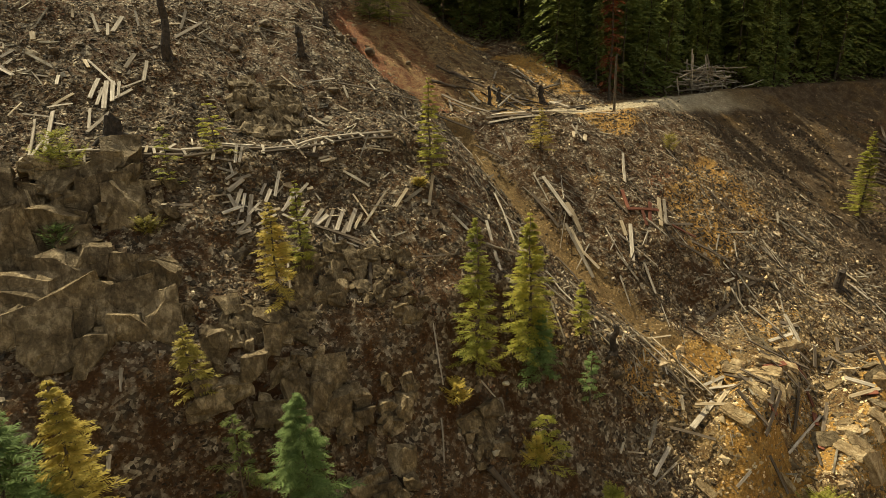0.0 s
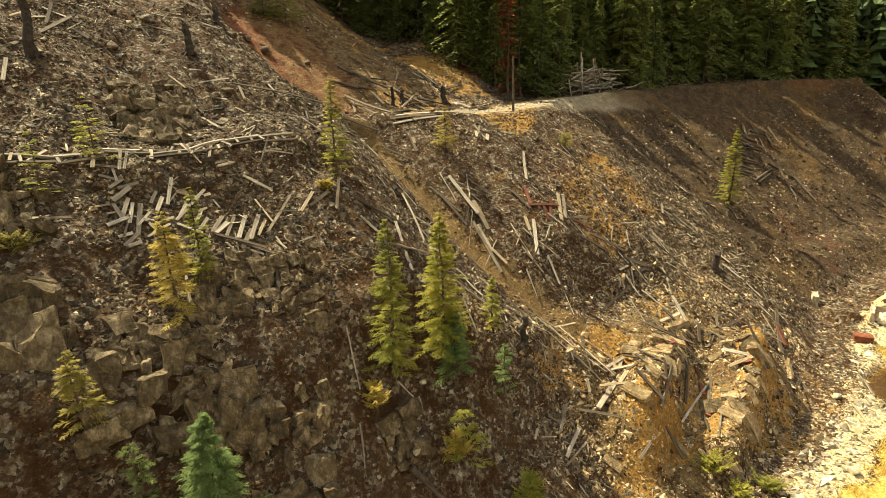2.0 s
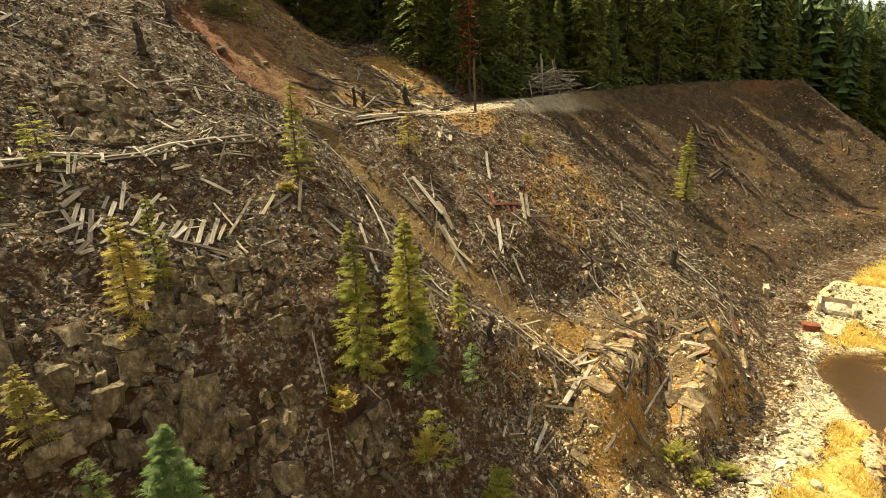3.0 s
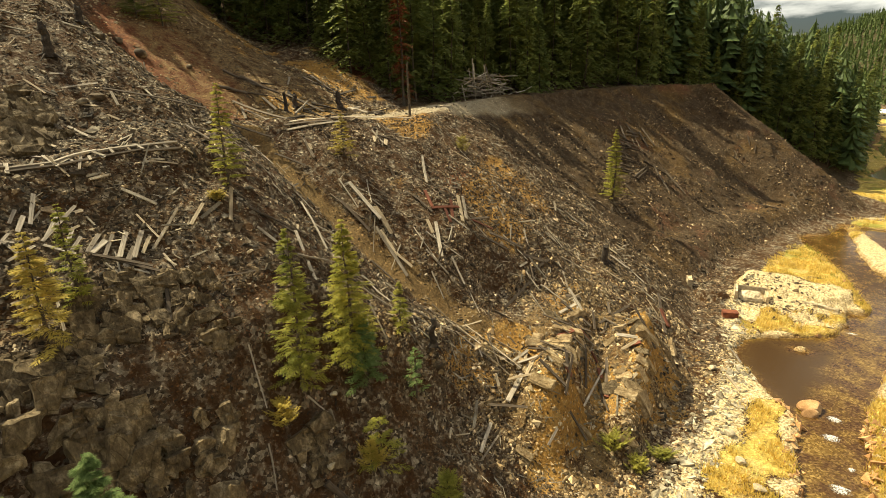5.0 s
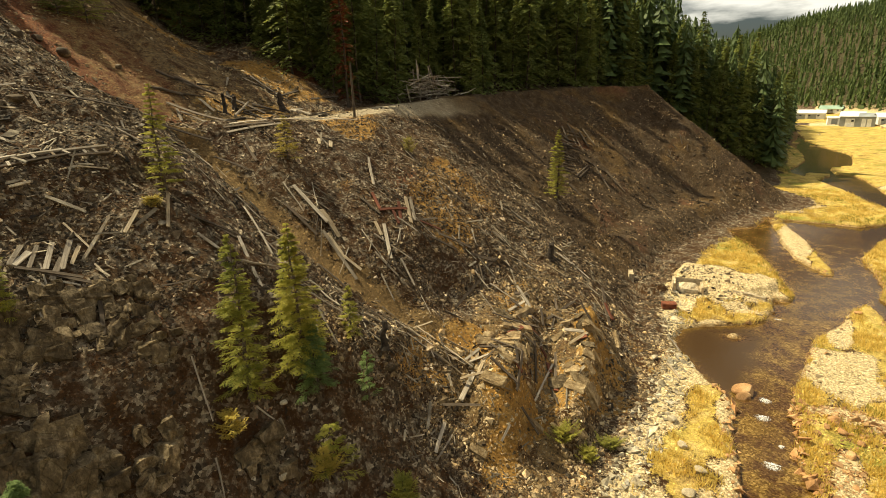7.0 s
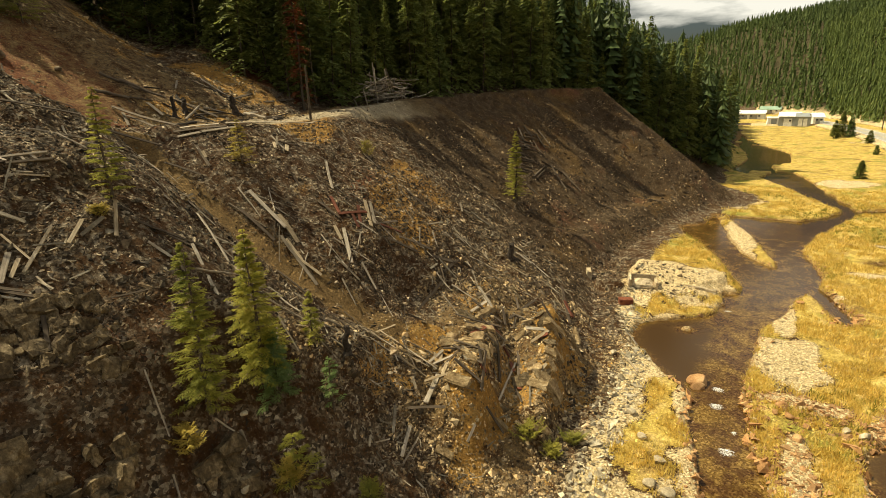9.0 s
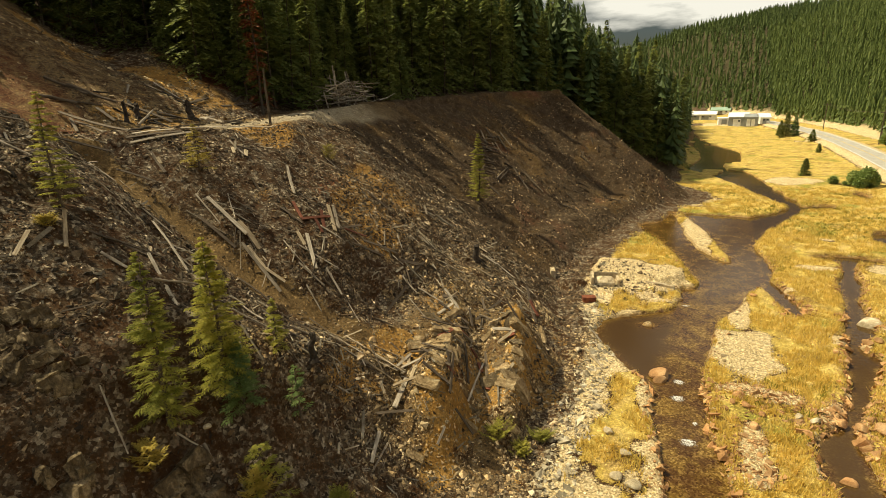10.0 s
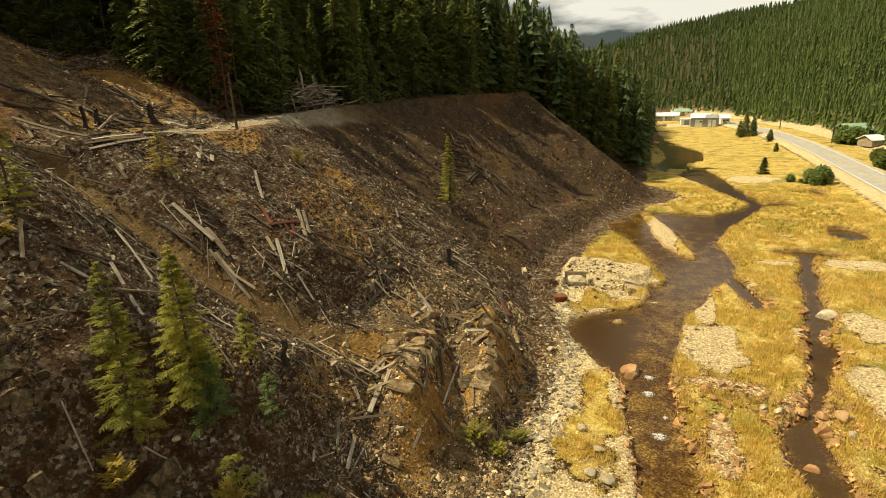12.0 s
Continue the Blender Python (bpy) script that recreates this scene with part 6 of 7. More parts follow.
# ---- heap of grey poles at the forest edge ----
pole_heap = thing("pole_heap", pose(0, 0, 0), "heap of bleached grey poles at the forest edge", "log pile")
hx, hy = -48.0, 66.0
hz = float(ground_z(np.array([hx]), np.array([hy]))[0])
for k in range(80):
    l = rng.uniform(2.5, 6.5)
    v, f = tapered([(-l / 2, 0, 0), (0, rng.normal(0, 0.08), rng.normal(0, 0.08)), (l / 2, 0, 0)], [0.09, 0.075, 0.05], 6)
    ob = part("pole", mesh_np("pole", v, f, WOOD_GREY, True), None, pole_heap)
    lay = k / 80
    steep = rng.normal(0, 12) if k % 6 else rng.uniform(50, 85)
    ob.matrix_basis = pose(hx + rng.normal(0, 0.9), hy + rng.normal(0, 3.2) * (1 - 0.4 * lay), hz + 0.2 + 3.2 * lay, 0, steep, 90 + rng.normal(0, 22))

# red dead tree and its bare trunk by the road
dead = conifer("dead_conifer", 19.0, 1.35, 901, RED_NEEDLE, "tall dead conifer with rust-red needles at the forest edge", branches=260, sprays=12, size=0.34,
               start=0.05, droop=0.4, gap=0.25, power=0.4, stubs=70, trunk_r=0.16)
dead.matrix_basis = spot(-46.4, 47.0, 0.2, 30, 1.0, (0, -1.0))
v, f = tapered([(0, 0, -0.4), (0.03, 0, 1.5), (-0.02, 0.03, 3.2), (0.05, 0, 4.9)], [0.13, 0.115, 0.1, 0.075], 9)
bare_pole = new("bare_pole", mesh_np("bare_pole", v, f, BARK, True))
bare_pole.matrix_basis = spot(-37.4, 38.6, 0.0, 0, 1.0, (2.0, 1.0))
tagged(bare_pole, "bare upright brown pole at the edge of the bench road", "pole")
# charred timbers and broken boards strewn where the gully meets the road
rg2 = np.random.default_rng(777)
for k in range(30):
    log(rg2.uniform(-50, -38.5), rg2.uniform(25, 41), rg2.uniform(1.2, 4.2), rg2.normal(75, 45), rg2.uniform(0.06, 0.16), (CHAR_WOOD, WOOD_DARK, WOOD_GREY)[rg2.integers(0, 3)], 0.08)

# ---- valley road ----
ry = np.arange(-60, 301, 5.0)
rows = []
for y in ry:
    c, dx = road_x(y), (road_x(y + 1) - road_x(y - 1)) / 2
    nrm = np.array([1.0, -dx]) / math.hypot(1, dx)
    rows.append((np.array([c, y]), nrm))


def ribbon(o0, o1, z):
    v = []
    for c, nrm in rows:
        for o in (o0, o1):
            v.append((c[0] + nrm[0] * o, c[1] + nrm[1] * o, z))
    n = len(rows)
    return mesh_np("road", v, [(2 * k, 2 * k + 1, 2 * k + 3, 2 * k + 2) for k in range(n - 1)], None)


road = new("road", ribbon(-3.1, 3.1, 1.96))
road.data.materials.append(ASPHALT)
tagged(road, "pale grey two-lane asphalt road along the valley", "road", kind="structure")
for o in (-2.8, 2.8, 0.0):
    ln = new("road_line", ribbon(o - 0.09, o + 0.09, 1.968))
    ln.data.materials.append(PAINT_WHITE if o else speckled("yellow_line", (0.5, 0.33, 0.04), (0.6, 0.4, 0.05), (0.7, 0.48, 0.08), 2, 0.7, 0.002, 0.0))
    tagged(ln, "painted line along the valley road", "road marking", kind="structure")
drive = new("driveway", mesh_np("driveway", [(40, 128, 2.0), (40, 136, 2.0), (47.5, 150, 2.2), (50.5, 147, 2.2), (54, 163, 3.0), (57, 160, 3.0)], [(0, 3, 2, 1), (2, 3, 5, 4)], CONCRETE))
tagged(drive, "pale gravel driveway leading off the road", "driveway", kind="structure")

# ---- buildings down the valley ----
def box_bm(sx, sy, sz, z0=0.0, bev=0.03):
    bm = bmesh.new()
    bmesh.ops.create_cube(bm, size=1.0)
    bmesh.ops.scale(bm, vec=(sx, sy, sz), verts=bm.verts)
    bmesh.ops.translate(bm, vec=(0, 0, z0 + sz / 2), verts=bm.verts)
    bmesh.ops.bevel(bm, geom=bm.edges[:], offset=bev, segments=1, affect="EDGES")
    return bm


def gable_bm(sx, sy, z0, rise, over=0.4, thick=0.18):
    bm = bmesh.new()
    hx_, hy_ = sx / 2 + over, sy / 2 + over
    prof = [(-hy_, z0 - 0.1), (0, z0 + rise), (hy_, z0 - 0.1), (hy_, z0 - 0.1 + thick), (0, z0 + rise + thick), (-hy_, z0 - 0.1 + thick)]
    a = [bm.verts.new((-hx_, y, z)) for y, z in prof]
    b = [bm.verts.new((hx_, y, z)) for y, z in prof]
    for k in range(6):
        bm.faces.new((a[k], a[(k + 1) % 6], b[(k + 1) % 6], b[k]))
    bm.faces.new((a[0], a[5], a[4], a[1]))
    bm.faces.new((a[1], a[4], a[3], a[2]))
    bm.faces.new((b[1], b[4], b[5], b[0]))
    bm.faces.new((b[2], b[3], b[4], b[1]))
    bmesh.ops.recalc_face_normals(bm, faces=bm.faces)
    return bm


def gable_end_bm(x, sy, z0, rise):
    bm = bmesh.new()
    bm.faces.new([bm.verts.new((x, -sy / 2, z0)), bm.verts.new((x, sy / 2, z0)), bm.verts.new((x, 0, z0 + rise))])
    bmesh.ops.solidify(bm, geom=bm.faces[:], thickness=0.06)
    return bm


def building(x, y, sx, sy, wall_h, rise, turn, wall_m, roof_m, label, doors=1, windows=2, name="building", category="building"):
    z = float(ground_z(np.array([x]), np.array([y]))[0])
    t = thing(name, pose(x, y, z - 0.15, 0, 0, turn), label, category, "valley buildings")
    part("wall", box_bm(sx, sy, wall_h + 0.15), wall_m, t)
    for gx in (-sx / 2 + 0.05, sx / 2 - 0.05):
        part("gable", gable_end_bm(gx, sy, wall_h + 0.14, rise), wall_m, t)
    part("roof", gable_bm(sx, sy, wall_h + 0.15, rise), roof_m, t)
    for k in range(doors):
        d = part("door", box_bm(min(3.6, sx / (doors + 1) * 0.8), 0.12, min(3.4, wall_h * 0.82)), METAL_GREY if wall_m is not METAL_GREY else PAINT_WHITE, t)
        d.matrix_basis = pose((k + 0.6) / (doors + 0.4) * sx * 0.8 - sx * 0.4, -sy / 2 - 0.02, 0.1)
    for k in range(windows):
        w = part("window", box_bm(1.1, 0.1, 1.0), PAINT_WHITE, t)
        w.matrix_basis = pose((k + 0.5) / windows * sx * 0.8 - sx * 0.35, -sy / 2 - 0.025, wall_h * 0.5)
        g = part("pane", box_bm(0.9, 0.06, 0.8, 0.1), GLASS_DARK, w)
        g.matrix_basis = pose(0, -0.05, 0)
    return t


building(-5.6, 334.1, 14.15, 8, 2.85, 1.4, -4, PAINT_WHITE, METAL_WHITE, "long white shed with a pale metal roof", 2, 3, "shed")
building(10.84, 289.92, 7.95, 10, 4.21, 1.6, -4, METAL_GREY, METAL_WHITE, "grey metal workshop with a pale roof", 1, 1, "workshop")
building(16.01, 287.33, 5.47, 9, 3.97, 1.2, -4, METAL_GREY, METAL_GREY, "dark grey metal garage with open bays", 2, 0, "garage")
building(5.04, 296.14, 5.69, 3, 2.86, 0.3, 8, PAINT_WHITE, METAL_WHITE, "white box trailer parked beside the workshop", 1, 0, "trailer")
building(20.28, 283.2, 3.91, 7, 2.71, 1.5, 10, PAINT_WHITE, METAL_WHITE, "small white house beyond the workshop", 1, 2, "house")
building(3.92, 374.15, 10.31, 8, 1.97, 1.6, -6, PAINT_WHITE, METAL_GREEN, "low house with a green metal roof", 1, 3, "house")
building(51.89, 208.04, 7.71, 7, 3.41, 1.8, 20, WOOD_DARK, METAL_GREEN, "dark house with a green roof beside the road", 1, 2, "house")
building(53.35, 191.83, 5.48, 6, 1.75, 1.2, 20, CONCRETE, METAL_WHITE, "small tan garage with a pale roof", 1, 0, "garage")

# ---- boulders in and beside the creek ----
boulder(-1.68, 39.75, 1.85, ROCK_ORANGE, "orange boulder at the creek rapids", 801, flat=0.65)
boulder(-1.63, 39.04, 1.25, ROCK_ORANGE, "orange boulder at the creek rapids", 802, flat=0.65)
boulder(14.43, 55.95, 2.25, ROCK_PALE, "pale boulder in the side channel", 803, flat=0.65)
boulder(8.77, 31.71, 1.02, ROCK_ORANGE, "pale orange boulder in the side pool", 804, flat=0.65)
boulder(3.92, 37.18, 0.74, ROCK_ORANGE, "orange stone at the creek rapids", 805, flat=0.65)
boulder(3.13, 37.35, 0.65, ROCK_ORANGE, "orange stone at the creek rapids", 806, flat=0.65)
boulder(2.6, 36.27, 0.63, ROCK_ORANGE, "orange stone at the creek rapids", 807, flat=0.65)
boulder(4.24, 34.8, 0.79, ROCK_ORANGE, "orange stone on the creek bank", 808, flat=0.65)
boulder(3.52, 38.17, 0.85, ROCK_ORANGE, "orange stone on the creek bank", 809, flat=0.65)
boulder(4.85, 36.43, 0.64, ROCK_ORANGE, "orange stone on the creek bank", 810, flat=0.65)
boulder(10.4, 37.14, 1.04, ROCK_ORANGE, "rust-coloured stone beside the side pool", 811, flat=0.65)
boulder(11.42, 37.22, 1.24, ROCK_ORANGE, "rust-coloured stone beside the side pool", 812, flat=0.65)
boulder(9.33, 37.44, 0.95, ROCK_ORANGE, "rust-coloured stone beside the side pool", 813, flat=0.65)
boulder(7.9, 36.81, 0.84, ROCK_PALE, "pale stone beside the side pool", 814, flat=0.65)
boulder(6.93, 37, 0.74, ROCK_PALE, "pale stone on the bank", 815, flat=0.65)
boulder(-3.71, 39.28, 0.67, ROCK_ORANGE, "orange stone at the pool edge", 816, flat=0.65)
boulder(-3.04, 39.05, 0.67, ROCK_ORANGE, "orange stone at the pool edge", 817, flat=0.65)
boulder(11.62, 35.41, 0.92, ROCK_PALE, "pale stone on the gravel", 818, flat=0.65)
boulder(14.27, 51.75, 0.87, ROCK_ORANGE, "rust-coloured stone in the side channel", 819, flat=0.65)
boulder(13.35, 51, 0.98, ROCK_ORANGE, "rust-coloured stone in the side channel", 820, flat=0.65)
boulder(5.48, 59.26, 0.81, ROCK_ORANGE, "orange stone beside the creek channel", 821, flat=0.65)
boulder(-2.97, 26.49, 0.88, ROCK_PALE, "pale riprap boulder at the slope foot", 822, flat=0.65)
boulder(-2.78, 28.72, 0.85, ROCK_PALE, "pale riprap boulder at the slope foot", 823, flat=0.65)
boulder(-4.1, 30.59, 0.81, ROCK_PALE, "pale riprap boulder at the slope foot", 824, flat=0.65)
boulder(-5.28, 33.12, 0.77, ROCK_PALE, "pale riprap boulder at the slope foot", 825, flat=0.65)
boulder(-6.89, 37.25, 0.84, ROCK_PALE, "pale riprap boulder at the slope foot", 826, flat=0.65)
boulder(-8.32, 40.82, 0.8, ROCK_PALE, "pale riprap boulder at the slope foot", 827, flat=0.65)
boulder(-1.98, 26.12, 0.94, ROCK_PALE, "pale riprap boulder at the slope foot", 828, flat=0.65)
boulder(-18.61, 13.06, 0.45, ROCK_PALE, "white stone on the shaded slope", 829, flat=0.65)
boulder(-16.93, 11.42, 0.6, ROCK_PALE, "pale stone on the shaded slope", 830, flat=0.65)
boulder(-38.52, 5.7, 0.83, ROCK, "grey block on the rubble knoll", 831, flat=0.65)
boulder(-40.51, 8.27, 1.07, ROCK, "grey block at the knoll top", 832, flat=0.65)
boulder(-40.86, 13.57, 0.92, ROCK, "grey block on the rubble knoll", 833, flat=0.65)
boulder(-51.25, 20.02, 1.41, ROCK, "grey block on the rubble knoll", 834, flat=0.65)
boulder(-52.79, 18.94, 1.08, ROCK, "grey block on the rubble knoll", 835, flat=0.65)
boulder(-34.43, 10.75, 0.93, ROCK_TAN, "tan block on the rubble slope", 836, flat=0.65)
boulder(-34.28, 9.95, 0.69, ROCK, "grey block on the rubble slope", 837, flat=0.65)
boulder(-50.12, 23.48, 0.71, ROCK_TAN, "tan block on rust-coloured earth", 838, flat=0.65)
boulder(-34.71, 7.97, 0.76, ROCK, "grey block above the outcrop", 839, flat=0.65)
boulder(-27.2, -3.77, 0.89, ROCK, "square grey block on the ledge", 840, flat=0.65)
boulder(-37.06, -4.8, 0.8, ROCK_TAN, "boulder on the upper slope", 841, flat=0.65)
boulder(-37.3, -3.92, 0.72, ROCK, "grey boulder on the upper slope", 842, flat=0.65)

# ---- utility poles and wires ----
POLES = [(47.0, 92.0), (46.5, 150.0), (46.0, 205.0), (40.0, 262.0)]
tops = []
for px_, py_ in POLES:
    t = thing("utility_pole", spot(px_, py_, 0.3), "dark wooden utility pole beside the road", "pole", "utility poles")
    v, f = tapered([(0, 0, 0), (0, 0, 5), (0.05, 0, 10.5)], [0.17, 0.15, 0.11], 8)
    part("shaft", mesh_np("shaft", v, f, BARK, True), None, t)
    c = part("crossarm", box_bm(2.2, 0.12, 0.14, 9.7, 0.01), BARK, t)
    for dx in (-0.95, 0.0, 0.95):
        i = part("insulator", box_bm(0.08, 0.08, 0.16, 9.84, 0.02), PAINT_WHITE, t)
        i.matrix_basis = pose(dx, 0, 0)
    tops.append((px_, py_, t.matrix_basis.translation.z + 9.98))
for a, b in zip(tops, tops[1:]):
    for dx in (-0.95, 0.0, 0.95):
        pts = []
        for k in range(9):
            u = k / 8
            pts.append((a[0] + (b[0] - a[0]) * u + dx, a[1] + (b[1] - a[1]) * u, a[2] + (b[2] - a[2]) * u - 1.1 * 4 * u * (1 - u)))
        v, f = tapered(pts, [0.02] * 9, 5)
        tagged(new("power_line", mesh_np("power_line", v, f, BARK)), "thin sagging overhead power line along the road", "wire", "power lines")

# ---- concrete ruins on the bank ----
def worn_slab(sx, sy, sz, seed, rough=0.05):
    """A cast slab with crumbled corners and an uneven top."""
    rg = np.random.default_rng(seed)
    bm = box_bm(sx, sy, sz, 0, 0.03)
    bmesh.ops.subdivide_edges(bm, edges=bm.edges[:], cuts=3, use_grid_fill=True)
    for v in bm.verts:
        v.co += Vector(rg.normal(0, rough * 0.5, 3))
        if v.co.z > 0.8 * sz:
            v.co.z -= abs(rg.normal(0, rough * 1.6))
    return bm


def gravel_fill(sx, sy, h, seed):
    rg = np.random.default_rng(seed)
    bm = bmesh.new()
    bmesh.ops.create_grid(bm, x_segments=16, y_segments=12, size=0.5)
    for v in bm.verts:
        rise = 1 - 2.2 * max(abs(v.co.x), abs(v.co.y)) ** 2
        v.co = Vector((v.co.x * sx, v.co.y * sy, h * rise + rg.normal(0, 0.05)))
    return bm


def ruin(x, y, turn, label, walls, fill=None, sink=0.35):
    """Walls: x, y, length, thickness, height of each cast piece."""
    t = thing("concrete_footing", spot(x, y, sink, turn), label, "ruin", "concrete ruins")
    for k, (cx, cy, lx, ly, h) in enumerate(walls):
        w = part("wall", worn_slab(lx, ly, h, int(900 + k + 10 * abs(x))), CONCRETE, t)
        w.matrix_basis = pose(cx, cy, 0)
    if fill:
        part("gravel_fill", gravel_fill(*fill, int(50 + abs(x))), CONCRETE, t, "loose pale gravel filling")
    return t


ruin(-9.0, 56.9, 14, "broken pale concrete footing filled with gravel on the bank",
     ((-1.35, 0, 0.28, 2.3, 1.35), (0.1, 1.0, 2.6, 0.28, 1.3), (1.35, -0.1, 0.26, 1.9, 1.1), (0.0, -1.05, 1.9, 0.24, 0.75)), (2.4, 1.9, 1.1))
ruin(-15.0, 57.4, 20, "weathered concrete wall stubs half buried at the slope foot",
     ((0, 0, 0.5, 1.6, 1.9), (-1.5, 0.3, 0.45, 1.3, 2.2)), None, 1.15)
ruin(-3.4, 58.6, -10, "low crumbling concrete sill beside the creek", ((0, 0, 3.0, 0.4, 0.55),), None, 0.2)

rb = thing("rusted_box", spot(-9.7, 51.9, 0.05, 25), "rusty sheet-iron box lying on the riprap", "scrap metal")
part("tank", box_bm(1.3, 0.8, 0.55, 0, 0.04), RUST_IRON, rb)
part("lid", box_bm(1.36, 0.86, 0.07, 0.55, 0.02), RUST_IRON, rb)
cn = thing("rusted_drum", spot(-16.0, 3.9, 0.2, 25, 1.0, (10, 0)), "red rusted drum beside the spruce", "scrap metal")
v, f = tapered([(0, 0, 0), (0, 0, 0.05), (0, 0, 0.45), (0, 0, 0.5), (0, 0, 0.92), (0, 0, 0.95)], [0.29, 0.3, 0.3, 0.31, 0.3, 0.27], 18)
part("shell", mesh_np("shell", v, f, RUST_IRON, True), None, cn)
v, f = tapered([(0, 0, 0.9), (0, 0, 0.93)], [0.28, 0.28], 18)
bm = bmesh.new()
bmesh.ops.create_circle(bm, cap_ends=True, radius=0.28, segments=18)
bmesh.ops.translate(bm, vec=(0, 0, 0.93), verts=bm.verts)
part("lid", bm, RUST_IRON, cn)

# ---- loose rubble, splinters, stones and grass: uncountable ----
rng = np.random.default_rng(61)


def pick(n, x0, x1, y0, y1, weight, seed):
    r = np.random.default_rng(seed)
    x, y = r.uniform(x0, x1, n), r.uniform(y0, y1, n)
    w = weight(x, y)
    k = r.uniform(0, 1, n) < w
    return np.stack([x[k], y[k]], -1)


def chute_y(x):
    return np.interp(-x, [14, 20, 25, 30, 35, 40], [29, 25, 23, 21.5, 20.5, 20])


def off_chute(x, y):
    c = 1 - 0.96 * np.exp(-((y - chute_y(x)) / 1.9) ** 2) * ((x < -17) & (x > -42))
    d = depth_in(x, y)
    road_ = 1 - 0.9 * ((d > 26.5) & (d < 34) & (y > 24) & (y < 112))
    return c * road_


def clumpy(x, y, seed, s=0.22):
    return sstep(-0.35, 0.35, fbm(x * s, y * s, seed, 3))


def sizes(n, med, spread, lo, hi, seed):
    return np.clip(np.random.default_rng(seed).lognormal(math.log(med), spread, n), lo, hi)


p = pick(80000, -46, -21.5, -16, 20, lambda x, y: off_chute(x, y) * (0.12 + 0.88 * clumpy(x, y, 251) ** 1.6) * (1 - 0.6 * np.exp(-((x + 40) / 5) ** 2 - ((y - 10) / 6) ** 2)) * sstep(9, 13, depth_in(x, y)) * (1 - np.exp(-((x + 51) / 8) ** 2 - ((y - 22.2) / 3.6) ** 2)), 262)
strew("slate_chips", p, sizes(len(p), 0.1, 0.45, 0.05, 0.3, 263), 264, ROCK, "fine grey-brown slate chips covering the upper slope", "rubble", CHIPS, 0.1)
p = pick(110000, -42, -13, 19, 54, lambda x, y: off_chute(x, y) * (0.1 + 0.9 * clumpy(x, y, 253) ** 1.6) * sstep(0.5, 2, depth_in(x, y)) * (1 - 0.55 * sstep(-27, -31, x) * sstep(26, 32, y)), 265)
strew("waste_chips", p, sizes(len(p), 0.1, 0.45, 0.05, 0.3, 266), 267, ROCK_TAN, "fine brown waste-rock chips on the dump face", "rubble", CHIPS, 0.1)
p = pick(16000, -48, -21.5, -18, 21, lambda x, y: off_chute(x, y) * (0.25 + 0.75 * clumpy(x, y, 201)) * (1 - 0.5 * np.exp(-((x + 40) / 5) ** 2 - ((y - 10) / 6) ** 2)) * sstep(10, 15, depth_in(x, y)) * (1 - np.exp(-((x + 51) / 8) ** 2 - ((y - 22.2) / 3.6) ** 2)), 62)
strew("slate_rubble", p, sizes(len(p), 0.17, 0.5, 0.08, 0.75, 63), 64, ROCK, "loose grey-brown slate rubble covering the upper slope", "rubble")
# brown stones in the darker scree tone, which paints in the slope's shade
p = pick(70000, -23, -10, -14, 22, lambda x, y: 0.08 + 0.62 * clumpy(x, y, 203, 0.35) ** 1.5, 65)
strew("shaded_rubble", p, sizes(len(p), 0.065, 0.5, 0.035, 0.4, 66), 67, ROCK_BROWN, "small brown stones, darkened for the shade of the steep slope", "rubble", CHIPS, 0.1)
p = pick(18000, -44, -13, 20, 54, lambda x, y: off_chute(x, y) * (0.2 + 0.8 * clumpy(x, y, 205)) * sstep(0.5, 2, depth_in(x, y)), 68)
strew("dump_rubble", p, sizes(len(p), 0.15, 0.5, 0.08, 0.6, 69), 70, ROCK_TAN, "brown waste-rock rubble on the dump face", "rubble")
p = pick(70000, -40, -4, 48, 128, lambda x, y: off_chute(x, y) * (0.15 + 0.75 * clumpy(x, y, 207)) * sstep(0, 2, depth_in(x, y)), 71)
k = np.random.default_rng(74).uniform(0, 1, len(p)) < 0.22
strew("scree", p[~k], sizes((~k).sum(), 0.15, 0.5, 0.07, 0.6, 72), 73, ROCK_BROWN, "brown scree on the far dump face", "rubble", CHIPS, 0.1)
strew("pale_scree", p[k], sizes(k.sum(), 0.16, 0.5, 0.08, 0.5, 75), 76, ROCK_TAN, "scattered tan stones on the far dump face", "rubble", CHIPS, 0.1)
# ends at the heap's shadow edge; its colour carries the sunlight
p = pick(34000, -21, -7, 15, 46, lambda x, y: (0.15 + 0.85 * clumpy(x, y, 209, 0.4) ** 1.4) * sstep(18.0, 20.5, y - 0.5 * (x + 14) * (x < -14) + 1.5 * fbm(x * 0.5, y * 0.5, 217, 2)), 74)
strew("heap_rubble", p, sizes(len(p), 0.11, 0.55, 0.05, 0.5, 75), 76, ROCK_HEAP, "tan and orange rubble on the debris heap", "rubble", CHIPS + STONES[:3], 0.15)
# sunlight on the gully comes from the same lightened colour
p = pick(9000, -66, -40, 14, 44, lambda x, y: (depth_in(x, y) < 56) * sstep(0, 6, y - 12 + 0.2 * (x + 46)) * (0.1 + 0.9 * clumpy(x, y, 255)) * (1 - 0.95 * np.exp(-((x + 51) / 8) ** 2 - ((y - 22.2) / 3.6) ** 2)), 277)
strew("gully_rubble", p, sizes(len(p), 0.2, 0.45, 0.09, 0.7, 278), 279, ROCK_HEAP, "tan rubble spilling down the gully above the road, lightened for the sun", "rubble", CHIPS + STONES[:3], 0.15)
